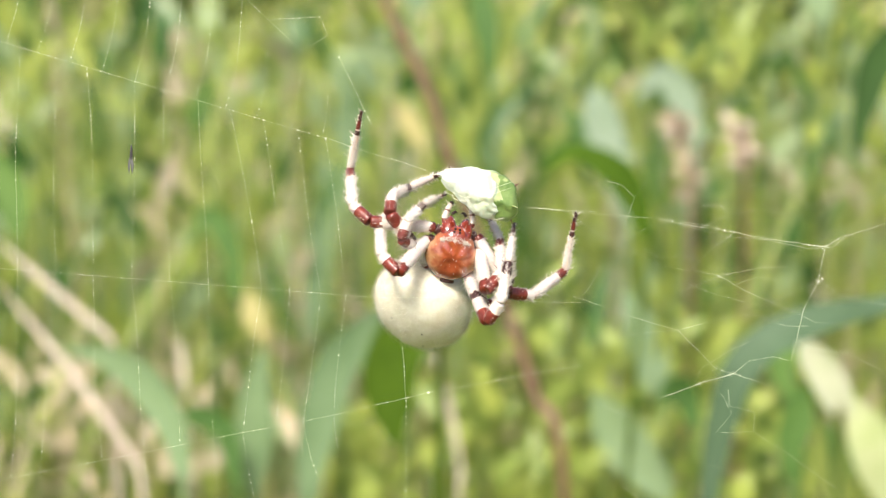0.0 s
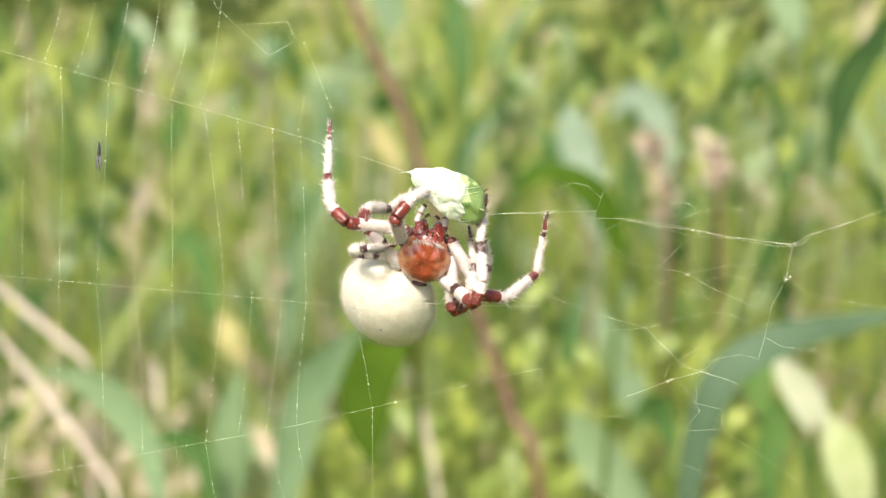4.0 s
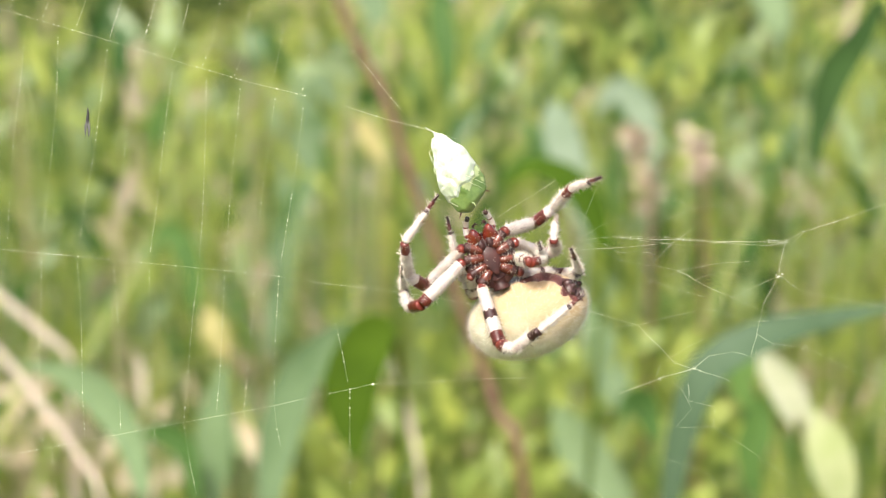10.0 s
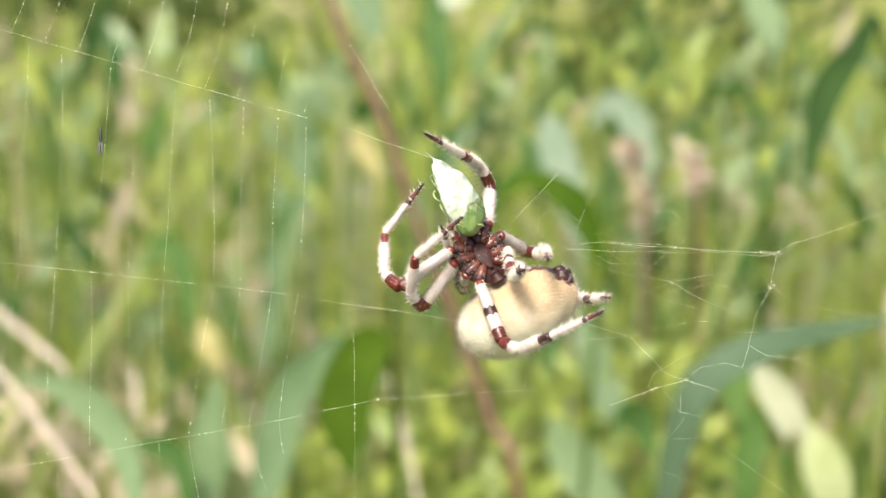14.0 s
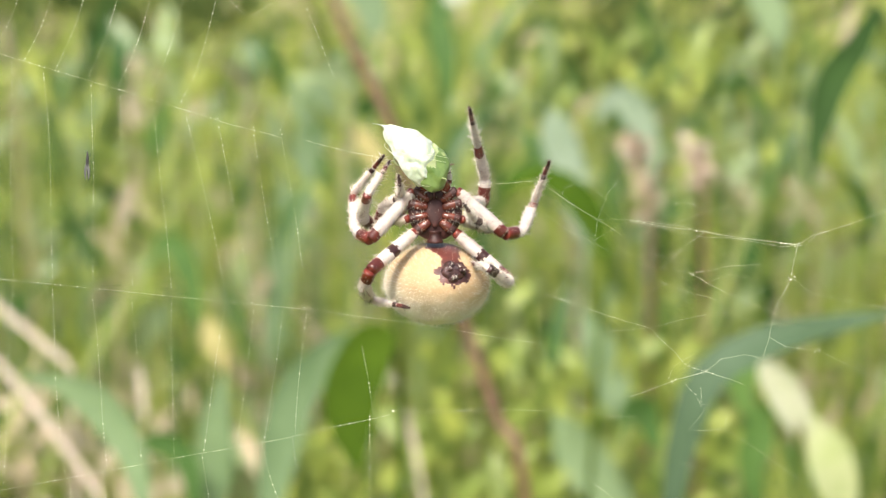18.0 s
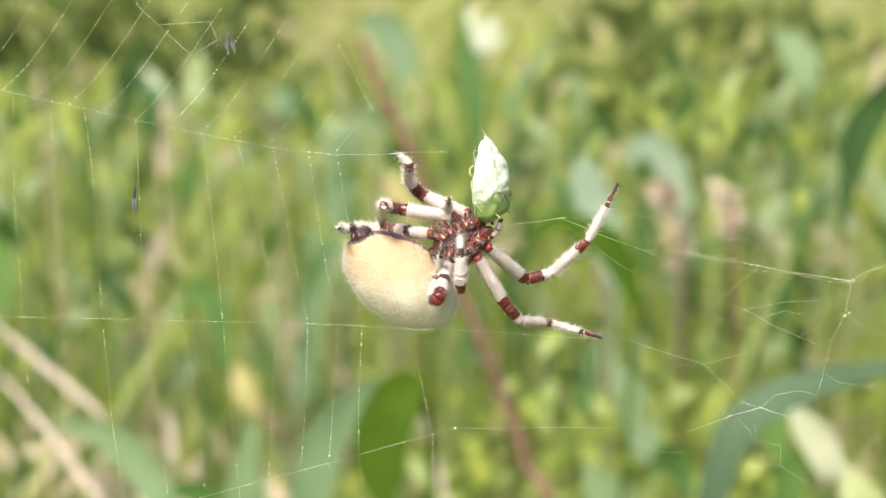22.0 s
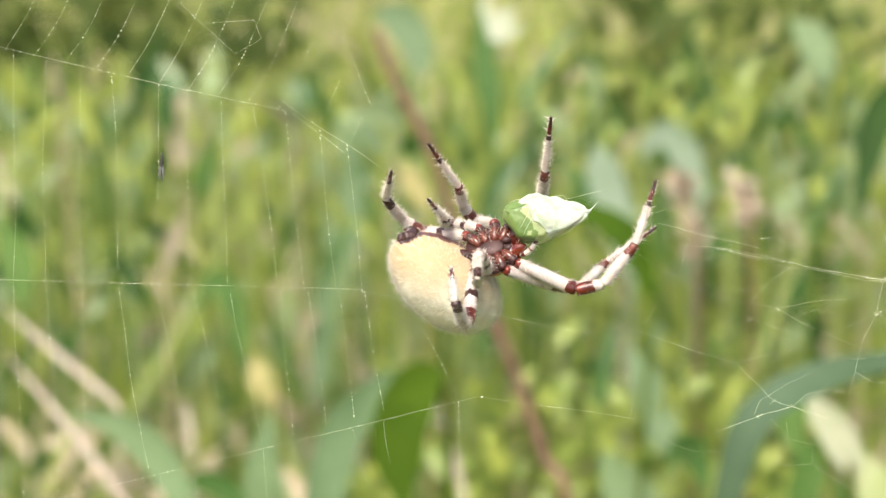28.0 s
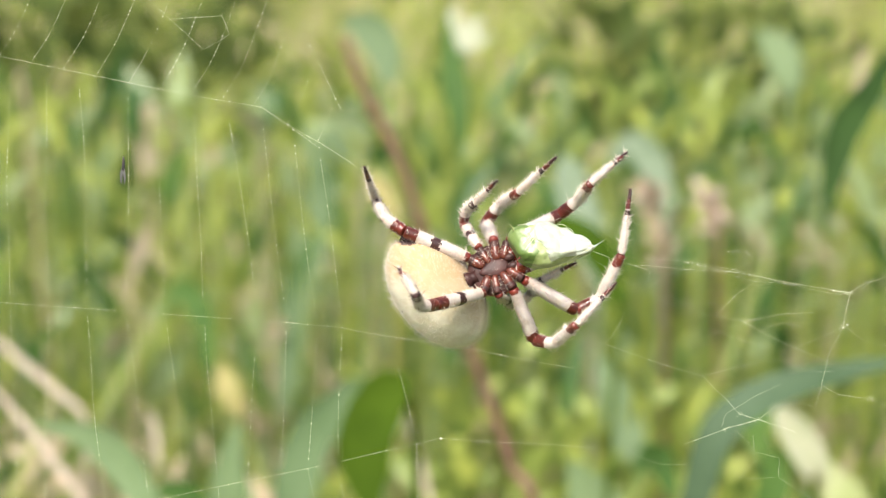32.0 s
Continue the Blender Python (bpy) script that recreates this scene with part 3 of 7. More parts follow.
def flower_spike(foot, spots, label):
    """A dry flower head: a stem with many small faded florets."""
    foot = Vector(foot)
    root = empty("faded_flower", (foot.x, foot.y, 0))
    rnd = random.Random(int(foot.x * 9000))
    bm = bmesh.new()
    tops = [Vector(s) - Vector((foot.x, foot.y, 0)) for s in spots]
    tube(bm, spline([(0, 0.004, 0), (0.002, 0, foot.z * 0.6)] + tops, 5), [0.0014] * (5 * (len(tops) + 1) + 1), 6)
    link("stem", bm, M_STEM, root)
    for a, b in zip(tops, tops[1:]):
        for k in range(7):
            p = a.lerp(b, rnd.random())
            d = Vector((rnd.gauss(0, 1), rnd.gauss(0, 0.6), rnd.gauss(0.3, 0.7))).normalized()
            bm = bmesh.new()
            blade(bm, [p, p + d * 0.005, p + d * 0.010 + Vector((0, 0, -0.001))], 0.005, facing=(0.2, -1, 0.3))
            link("floret", bm, M_PINK if k % 3 else M_HAY, root)
    return tagged(root, label, "flower", "faded flowers")


flower_spike((0.121, 0.754, 0.282), [(0.121, 0.761, 0.302), (0.117, 0.766, 0.315), (0.115, 0.771, 0.328), (0.111, 0.775, 0.34)], "faded pinkish dry flower spike on a thin stem")
flower_spike((0.152, 0.776, 0.286), [(0.15, 0.785, 0.309), (0.147, 0.788, 0.319), (0.145, 0.792, 0.329)], "short faded pinkish dry flower head on a stem")

plant("broad_leaf", [(((0.135, 0.582, 0.278), (0.131, 0.586, 0.288), (0.135, 0.59, 0.299), (0.146, 0.59, 0.301)), 0.012), (((0.137, 0.57, 0.245), (0.135, 0.576, 0.262), (0.142, 0.582, 0.278), (0.15, 0.584, 0.284)), 0.013), (((0.148, 0.558, 0.242), (0.15, 0.564, 0.258), (0.146, 0.57, 0.274)), 0.013)], M_LEAF, "fresh green leaves below a drooping bud", "leaf", "broad leaves")


# ---- web ----
def thread(parent, pts, r, bead=0.0, gap=0.5, seed=0, name="silk_thread", jitter=0.0, taut=False):
    """A silk line in the plane of the web, in millimetres, sagging a hair, with sticky drops along it."""
    rnd = random.Random(seed)
    line = [Vector((x / 1000, y / 1000, 0.0004 * math.sin(i * 2.1 + seed))) for i, (x, y) in enumerate(pts)]
    if jitter:
        line = [p + Vector((rnd.gauss(0, jitter), rnd.gauss(0, jitter), 0)) / 1000 for p in spline(line, 3)]
    if taut:
        line = [a.lerp(b, k / 4) + Vector((rnd.gauss(0, 0.03), rnd.gauss(0, 0.03), 0)) / 1000 for a, b in zip(line, line[1:]) for k in range(4)] + [line[-1]]
    line = spline(line, 4) if len(line) > 2 and not taut else [line[0], line[0].lerp(line[1], 0.5), line[1]] if len(line) == 2 else line
    bm = bmesh.new()
    tube(bm, line, [r / 1000 * (0.8 + 0.4 * rnd.random()) for _ in line], 4)
    if bead:
        for a, b in zip(line, line[1:]):
            n = max(1, int((b - a).length * 1000 / gap))
            for k in range(n):
                p = a.lerp(b, (k + rnd.random() * 0.8) / n)
                s = bead / 1000 * (0.35 + 0.9 * rnd.random() ** 2)
                v = [bm.verts.new(p + Vector(d) * s) for d in ((1, 0, 0), (-1, 0, 0), (0, 1.3, 0), (0, -1.3, 0), (0, 0, 1), (0, 0, -1))]
                for i, j, q in ((0, 2, 4), (2, 1, 4), (1, 3, 4), (3, 0, 4), (2, 0, 5), (1, 2, 5), (3, 1, 5), (0, 3, 5)):
                    bm.faces.new((v[i], v[j], v[q]))
    return link(name, bm, M_SILK, parent)


orb = tagged(empty("orb_web"), "beaded orb web of fine white silk threads in sunlight", "spider web")


def on_line(line, x):
    """The place on a radius of the resting web at x, in millimetres; it goes on straight past its ends."""
    k = 0 if x < line[1][0] else len(line) - 2
    (ax, ay), (bx, by) = line[k], line[k + 1]
    return x, ay + (by - ay) * (x - ax) / (bx - ax)


# the three long radii at rest, each by a far, a middle and a near knot
REST = (((3.89, 8.04), (15.75, 4.49), (23.11, 2.34)), ((0.07, -14.29), (18.83, -15.74), (25.46, -16.28)), ((-2.47, -35.64), (23.99, -30.48), (35.24, -27.80)))
FAR = -34.0
# strands: (object, radius of each end, both ends)
strands = []


def strand(kind, a, xa, b, xb, seed, r=0.0043, bead=0.078, gap=0.43):
    """A thread from one radius to another, slightly bowed."""
    p, q = Vector(on_line(REST[a], xa)), Vector(on_line(REST[b], xb))
    bow = (q - p).orthogonal() * (0.0 if a == b else 0.012 * math.sin(seed * 1.7))
    pts = [p.lerp(q, k / 4) + bow * math.sin(math.pi * k / 4) for k in range(5)]
    strands.append((thread(orb, pts, r, bead, gap, seed, kind), a, p, b, q))


for row, stops in enumerate(((FAR, 3.89, 15.75, 23.11), (FAR, 0.07, 18.83, 25.46), (FAR, -2.47, 23.99, 35.24))):
    for k, (xa, xb) in enumerate(zip(stops, stops[1:])):
        strand("radial_thread", row, xa, row, xb, 3 * row + k, 0.0105, 0.07, 0.7)
TOPS = (23.1, 19.8, 15.7, 11.7, 7.9, 3.9, 0.5, -5.2, -9.0, -13.2, -17.2, -21.2, -25.3, -29.3)
MIDS = (25.5, 22.5, 18.8, 15.5, 9.2, 4.7, 0.1, -4.5, -9.0, -13.5, -17.5, -21.6, -25.6, -29.6)
LOWS = (24.0, 20.4, 17.1, 13.3, 9.8, 5.8, 1.5, -3.5, -10.8, -14.2, -18.2, -21.9, -25.9, -29.9)
for k, (a, b, c) in enumerate(zip(TOPS, MIDS, LOWS)):
    strand("spiral_thread", 0, a, 1, b, 20 + k)
    strand("spiral_thread", 1, b, 2, c, 40 + k)
# loose ends that hang below the lowest radius, and lines that stand up from the top one
hanging, upper = [], []
for k, (x, dx, long) in enumerate(((32.6, 0.0, 12.0), (24.0, 0.8, 5.0), (20.4, 2.2, 8.0), (13.3, 1.4, 8.5), (9.8, 0.6, 9.0), (1.5, 1.0, 8.0), (-2.5, 1.3, 8.0), (-10.8, 0.8, 8.0), (-17.0, 0.6, 8.0))):
    x, y = on_line(REST[2], x)
    hanging.append((thread(orb, [(x, y), (x + dx * 0.4, y - long * 0.5), (x + dx, y - long)], 0.0043, 0.078, 0.43, 80 + k, "spiral_thread"), 2, Vector((x, y))))
for k, x in enumerate((22.6, 19.0, 14.9, 11.2, 7.6, 4.0, 0.4, -3.4, -7.2, -11.0, -14.8, -18.4, -22.2)):
    x, y = on_line(REST[0], x)
    long = (5.0, 7.6, 9.0, 14.0, 17.0)[min(k, 4)]
    upper.append((thread(orb, [(x, y), (x + 0.09 * long, y + 0.36 * long), (x + 0.15 * long, y + long)], 0.0043, 0.078, 0.43, 100 + k, "spiral_thread"), 0, Vector((x, y))))
strands.append((thread(orb, [(31.9, -20.0), (32.3, -24.0), (32.56, -28.4)], 0.0043, 0.078, 0.43, 97, "spiral_thread"), 1, Vector((31.9, -20.0)), 2, Vector((32.56, -28.4))))
zigzag = thread(orb, [(12.59, 26.79), (13.73, 18.76), (16.28, 16.41), (20.16, 12.73), (23.31, 14.60), (22.4, 16.7), (16.6, 16.4)], 0.0095, 0.075, 0.5, 3, "radial_thread", 0.0, True)
knots = []
for row, x in ((0, 23.1), (0, 19.8), (0, 15.7), (0, 3.9), (1, 18.8), (1, 25.5), (2, 32.6), (2, 35.24)):
    bm = bmesh.new()
    x, y = on_line(REST[row], x)
    s = 0.00016 if x > 35 else 0.00009
    ball(bm, (x / 1000, y / 1000, 0.0001), s, s * 0.8, s * 0.9, seg=8, rings=6)
    knots.append((link("silk_knot", bm, M_SILK, orb), row, Vector((x, y))))


def free_line(long, r, bead, seed, name="silk_line"):
    """A straight thread along +X from its own origin."""
    return thread(orb, [(long * k / 5, 0.004 * long * math.sin(1.7 * k + seed)) for k in range(6)], r, bead, 0.5, seed, name)


inner_radial = free_line(13.5, 0.0125, 0.07, 77, "radial_thread")
low_outer = free_line(18.5, 0.0105, 0.055, 78, "radial_thread")
mid_outer = free_line(28.0, 0.0105, 0.055, 79, "radial_thread")
tether = free_line(9.0, 0.006, 0.085, 80)
link_line = free_line(12.6, 0.012, 0.045, 82)
bridge = free_line(8.2, 0.013, 0.05, 81)

tangle = tagged(empty("silk_tangle"), "torn tangle of loose white silk lines beside the orb", "spider web")
bundle = []


def loose(r, *pts):
    """A slack line of the tangle."""
    n = len(tangle.children)
    return thread(tangle, pts, r * 0.30, r * 1.6, 0.7, 60 + n, "silk_line", 0.0, True)


bundle.append(loose(0.05, (-19.43, 3.41), (-14.40, 2.47), (-10.38, 1.80), (-5.36, 0.93), (-1.68, 0.33), (0.33, 0.13)))
bundle.append(loose(0.03, (-23.78, 3.68), (-19.43, 3.54), (-13.73, 2.67), (-7.71, 1.20), (-1.68, -0.07), (0.33, 0.13)))
bundle.append(loose(0.022, (-19.43, 3.41), (-16.08, 2.47), (-11.05, 1.27), (-5.36, 0.93)))
loose(0.045, (-1.68, 0.33), (0.33, 0.13), (2.34, 1.27), (5.02, 2.07), (7.57, 2.94), (23.11, 8.64))
loose(0.03, (-1.01, -0.14), (1.34, 0.13), (3.35, 1.80))
bundle.append(loose(0.024, (-27.60, 5.82), (-27.13, 7.43), (-25.46, 7.97), (-23.78, 7.43), (-22.11, 5.96)))
loose(0.034, (-14.40, 4.95), (-12.06, 5.09), (-11.19, 4.21))
loose(0.028, (-10.38, 1.80), (-13.06, -0.07), (-15.61, -2.62), (-12.06, -3.29), (-7.71, -2.42), (-4.02, -2.22))
loose(0.036, (-12.06, -3.29), (-10.38, -4.43), (-8.37, -5.43), (-6.03, -6.44), (-3.35, -7.57))
loose(0.026, (-10.38, -4.43), (-7.71, -3.42), (-5.36, -3.89))
loose(0.036, (0.33, 0.13), (-0.14, -2.08), (-0.34, -3.89), (-2.35, -7.44), (-3.02, -10.79))
loose(0.028, (-0.34, -3.89), (2.34, -5.77), (7.57, -6.77), (16.41, -8.45))
loose(0.024, (-0.34, -3.89), (-3.69, -5.43), (-6.03, -6.44))
loose(0.028, (-17.08, -9.79), (-13.40, -8.78), (-10.38, -8.11))
loose(0.036, (-29.48, -5.77), (-26.46, -6.77), (-21.77, -8.45), (-17.08, -9.79), (-14.40, -12.47), (-12.73, -14.27), (-10.52, -14.94))
loose(0.045, (-10.52, -14.94), (-8.04, -15.68), (-6.03, -16.48))
loose(0.05, (-10.52, -14.94), (-14.40, -16.02), (-19.43, -17.96))
loose(0.026, (-10.52, -14.94), (-8.71, -13.47), (-5.70, -12.93), (-3.69, -13.47))
loose(0.03, (-3.02, -10.79), (-3.69, -13.47))
loose(0.036, (-3.02, -10.79), (-1.01, -12.00), (2.68, -12.40))
loose(0.03, (2.68, -12.40), (5.02, -13.47), (7.57, -14.81), (12.39, -16.82))
loose(0.024, (-11.05, -16.82), (-11.05, -18.69), (-8.04, -19.50), (-8.04, -21.84), (-12.06, -21.84))
loose(0.026, (-8.04, -21.84), (-4.36, -24.19), (-3.02, -25.19), (1.67, -28.54))
loose(0.03, (-23.78, -28.21), (-21.77, -29.68), (-20.43, -31.22))
loose(0.026, (-13.73, -25.53), (-8.37, -27.54), (-7.70, -28.88))
loose(0.02, (-29.48, 3.61), (-26.46, 1.60), (-23.11, -0.07), (-19.09, -2.08), (-15.61, -2.75))
loose(0.018, (-23.78, 0.60), (-20.43, 2.61), (-18.42, 3.01))
loose(0.018, (-13.40, 17.01), (-8.38, 17.61), (-3.35, 18.55))
loose(0.018, (-12.73, 10.65), (-8.38, 11.85), (-4.69, 12.66))
loose(0.018, (-7.04, 9.98), (-3.69, 10.51), (-1.68, 11.32))
loose(0.018, (-9.04, 7.30), (-6.37, 7.83), (-3.02, 6.29), (-1.01, 4.48))
loose(0.02, (-14.40, 2.47), (-11.05, 3.95), (-7.71, 4.48), (-3.69, 3.95))
loose(0.02, (-21.10, -0.07), (-19.43, -1.08), (-16.41, -1.08), (-14.40, -1.55))
loose(0.018, (-17.08, -5.43), (-15.07, -4.43), (-12.06, -3.29))
loose(0.018, (-3.35, -7.57), (-1.01, -8.78), (3.01, -9.12))
loose(0.018, (-25.12, -10.79), (-21.77, -10.12), (-17.08, -9.79))
loose(0.018, (-0.34, 12.66), (1.67, 10.31), (4.35, 9.31))
rnd = random.Random(99)
for _ in range(9):
    # short wisps that branch and curl off the longer lines
    x, y, a = -30 + 42 * rnd.random(), -24 + 38 * rnd.random(), (rnd.random() - 0.5) * 2.4
    line = [(x, y)]
    for k in range(3):
        n = 1.2 + 2.6 * rnd.random()
        a += rnd.gauss(0, 0.5)
        x, y = x + n * math.cos(a), y + n * math.sin(a)
        line.append((x, y))
    loose(0.022, *line)
for i, (x, y, s) in enumerate([(*p, 0.11 + 0.05 * (k % 3)) for k, p in enumerate([(-10.52, -14.94), (-14.40, -16.02), (0.33, 0.13), (-12.06, -3.29), (2.68, -12.40), (-0.34, -3.89), (-12.73, -14.27)])]):
    bm = bmesh.new()
    for k in range(5):
        ball(bm, ((x + 0.35 * math.sin(k * 2.3 + i)) / 1000, (y + 0.25 * math.cos(k * 1.7 + i)) / 1000, 0.0001 * k), s / 2600, s / 3400, s / 4000, seg=8, rings=6)
    link("silk_knot", bm, M_SILK, tangle)

# a small gnat caught in the orb
gnat = tagged(empty("gnat"), "tiny dark gnat hanging dead in the web", "insect")
bm = bmesh.new()
tube(bm, [(0, 0.0016, 0), (0.00005, 0.0009, 0), (0, 0.0002, 0), (0.0001, -0.0008, 0), (0.0001, -0.0018, 0)], [0.00006, 0.00016, 0.0002, 0.00014, 0.00005], 8)
link("body", bm, M_GNAT, gnat)
for s in (-1, 1):
    bm = bmesh.new()
    blade(bm, [(0, 0.0003, 0.0001), (s * 0.0002, -0.0008, 0.0002), (s * 0.00018, -0.0019, 0.0002)], 0.0003, 0.1, facing=(0, 0, 1))
    link("wing", bm, M_WING, gnat)
    bm = bmesh.new()
    for k in range(3):
        tube(bm, [(0, 0.0006 - k * 0.0002, 0), (s * 0.0004, 0.001 - k * 0.0006, 0.0003), (s * 0.0003, 0.0017 - k * 0.0015, 0)], [0.00002] * 3, 4)
    link("leg", bm, M_GNAT, gnat)

# a pale midge that drifts in on a loose end
midge = tagged(empty("midge"), "small pale grey midge caught on a loose thread", "insect")
bm = bmesh.new()
tube(bm, [(0, 0.0011, 0), (0, 0.0008, 0.0001), (0.0001, 0.0003, 0.0001), (0.0002, -0.0004, 0), (0.0003, -0.0012, 0)], [0.00008, 0.00019, 0.00022, 0.00015, 0.00005], 8)
link("body", bm, M_WING, midge)
for s in (-1, 1):
    bm = bmesh.new()
    blade(bm, [(0, 0.0005, 0.0001), (s * 0.0004 + 0.0002, -0.0006, 0.0002), (s * 0.0003 + 0.0005, -0.0017, 0.0002)], 0.00042, 0.1, facing=(0, 0, 1))
    link("wing", bm, M_WING, midge)
    for k in range(3):
        bm = bmesh.new()
        tube(bm, [(0, 0.0007 - k * 0.0003, 0), (s * 0.0006, 0.0012 - k * 0.0006, 0.0003), (s * 0.0011, 0.0008 - k * 0.0007, 0)], [0.00002] * 3, 4)
        link("leg", bm, M_GNAT, midge)

# ---- spider ----
spider = tagged(empty("spider"), "female orb-weaver with a swollen cream abdomen and banded legs", "spider")
mm = 0.001


def carapace():
    """Pear-shaped shield: a broad arched rear, a narrower raised head and a groove between."""
    bm = bmesh.new()
    ball(bm, (0, 0, 0), 1, 1, 1, seg=32, rings=20)
    for v in bm.verts:
        x, y, z = v.co
        w = 3.25 * (1 - 0.30 * max(0, y) ** 1.2)
        groove = 1 - 0.22 * math.exp(-((y + 0.25) ** 2) / 0.05) * math.exp(-(x * x) / 0.05) - 0.13 * math.exp(-((y - 0.25 - 0.6 * abs(x)) ** 2) / 0.01)
        z *= 1 + 0.05 * 1.6 * math.cos(9 * math.atan2(y + 0.2, x)) * math.exp(-((math.hypot(x, y + 0.2) - 0.55) ** 2) / 0.06) if z > 0 else 1
        if z > 0 and y > 0.45:
            z += 0.10 * math.exp(-((abs(x) - 0.28) ** 2) / 0.02) * (y - 0.45) / 0.55
        neck = 1 - 0.10 * math.exp(-((y - 0.35) ** 2) / 0.02) * abs(x)
        v.co = Vector((x * w * neck, y * 3.45, (z * 2.0 * groove + 0.25 * max(0, y)) if z > 0 else z * 0.9)) * mm
    return bm


bm = carapace()
for f in bm.faces:
    f.material_index = 1 if f.calc_center_median().z < -0.12 * mm else 0
thorax = link("cephalothorax", bm, [M_CARAPACE, M_STERNUM], spider, "glossy red-brown carapace")
bm = bmesh.new()
ball(bm, (0, -0.2 * mm, -0.95 * mm), 1.15 * mm, 1.85 * mm, 0.28 * mm, seg=20, rings=10)
for v in bm.verts:
    if v.co.y < 0:
        v.co.x *= 1 + 0.42 * v.co.y / (1.75 * mm)
link("sternum", bm, M_STERNUM, thorax, "dark brown sternum")
rnd = random.Random(5)
bm = bmesh.new()
for _ in range(9):
    x, y = rnd.gauss(0, 0.5), rnd.gauss(-0.2, 0.8)
    bristle(bm, (x * mm, y * mm, -1.15 * mm), (x * 0.6, 0.5, -1), (0.3 + 0.5 * rnd.random()) * mm, 0.018 * mm)
link("sternum_hair", bm, M_HAIR, thorax)
for s in (-1, 1):
    bm = bmesh.new()
    ball(bm, (0, 0, 0), 1.0, 1.05, 1.8, seg=20, rings=14)
    for v in bm.verts:
        v.co.x *= 1 - 0.14 * max(0, -v.co.z)
        v.co = Matrix.Rotation(radians(42), 3, "X") @ v.co * mm + Vector((s * 0.97, 2.75, -0.3)) * mm
    for k in range(34):
        a, z = k * 2.4, -1.2 + 0.07 * k
        q = math.sqrt(max(0.05, 1 - (z / 1.75) ** 2))
        o = Matrix.Rotation(radians(42), 3, "X") @ Vector((0.9 * q * math.cos(a), 0.95 * q * math.sin(a), z))
        bristle(bm, o * mm + Vector((s * 0.97, 2.75, -0.3)) * mm, (o.x, o.y + 0.4, o.z - 0.3), (0.35 + 0.1 * (k % 4)) * mm, 0.018 * mm, 1)
    link("chelicera", bm, [M_JAW, M_HAIR], thorax, "swollen glossy dark red jaw")
    bm = bmesh.new()
    tube(bm, [(s * 0.8 * mm, 4.3 * mm, -1.6 * mm), (s * 0.5 * mm, 4.5 * mm, -2.1 * mm), (s * 0.15 * mm, 4.2 * mm, -2.35 * mm)], [0.2 * mm, 0.14 * mm, 0.03 * mm], 8)
    link("fang", bm, M_LEGDARK, thorax)
    bm = bmesh.new()
    ball(bm, (s * 0.55 * mm, 2.0 * mm, -0.95 * mm), 0.5 * mm, 0.75 * mm, 0.45 * mm)
    link("maxilla", bm, M_STERNUM, thorax)
    for x, y, z, r in ((0.28, 3.25, 0.95, 0.17), (0.34, 3.0, 1.25, 0.15), (1.0, 2.95, 0.75, 0.13), (1.1, 2.75, 0.9, 0.12)):
        bm = bmesh.new()
        ball(bm, (s * x * mm, y * mm, z * mm), r * mm, r * mm, r * mm, seg=10, rings=8)
        link("eye", bm, M_EYE, thorax)
rnd = random.Random(8)
bm = bmesh.new()
for k in range(180):
    # a pale fringe across the brow, sparse hair elsewhere
    if k < 150:
        x = rnd.uniform(-1.75, 1.75)
        y = 2.0 + 0.3 * math.cos(x * 1.2) + rnd.gauss(0, 0.17)
        long, thick = 0.25 + 0.45 * rnd.random(), 0.045
    else:
        a, r = rnd.random() * 6.283, rnd.random() ** 0.5
        x, y = 2.7 * r * math.cos(a), 2.9 * r * math.sin(a)
        long, thick = 0.35 + 0.3 * rnd.random(), 0.014
    z = 1.95 * math.sqrt(max(0, 1 - (x / 3.0) ** 2 - (y / 3.45) ** 2)) + 0.25 * max(0, y / 3.45)
    bristle(bm, (x * mm, y * mm, (z - 0.05) * mm), (x * 0.3 + rnd.gauss(0, 0.4), -0.3, 1.0), long * mm, thick * mm)
link("hair", bm, M_HAIR, thorax)


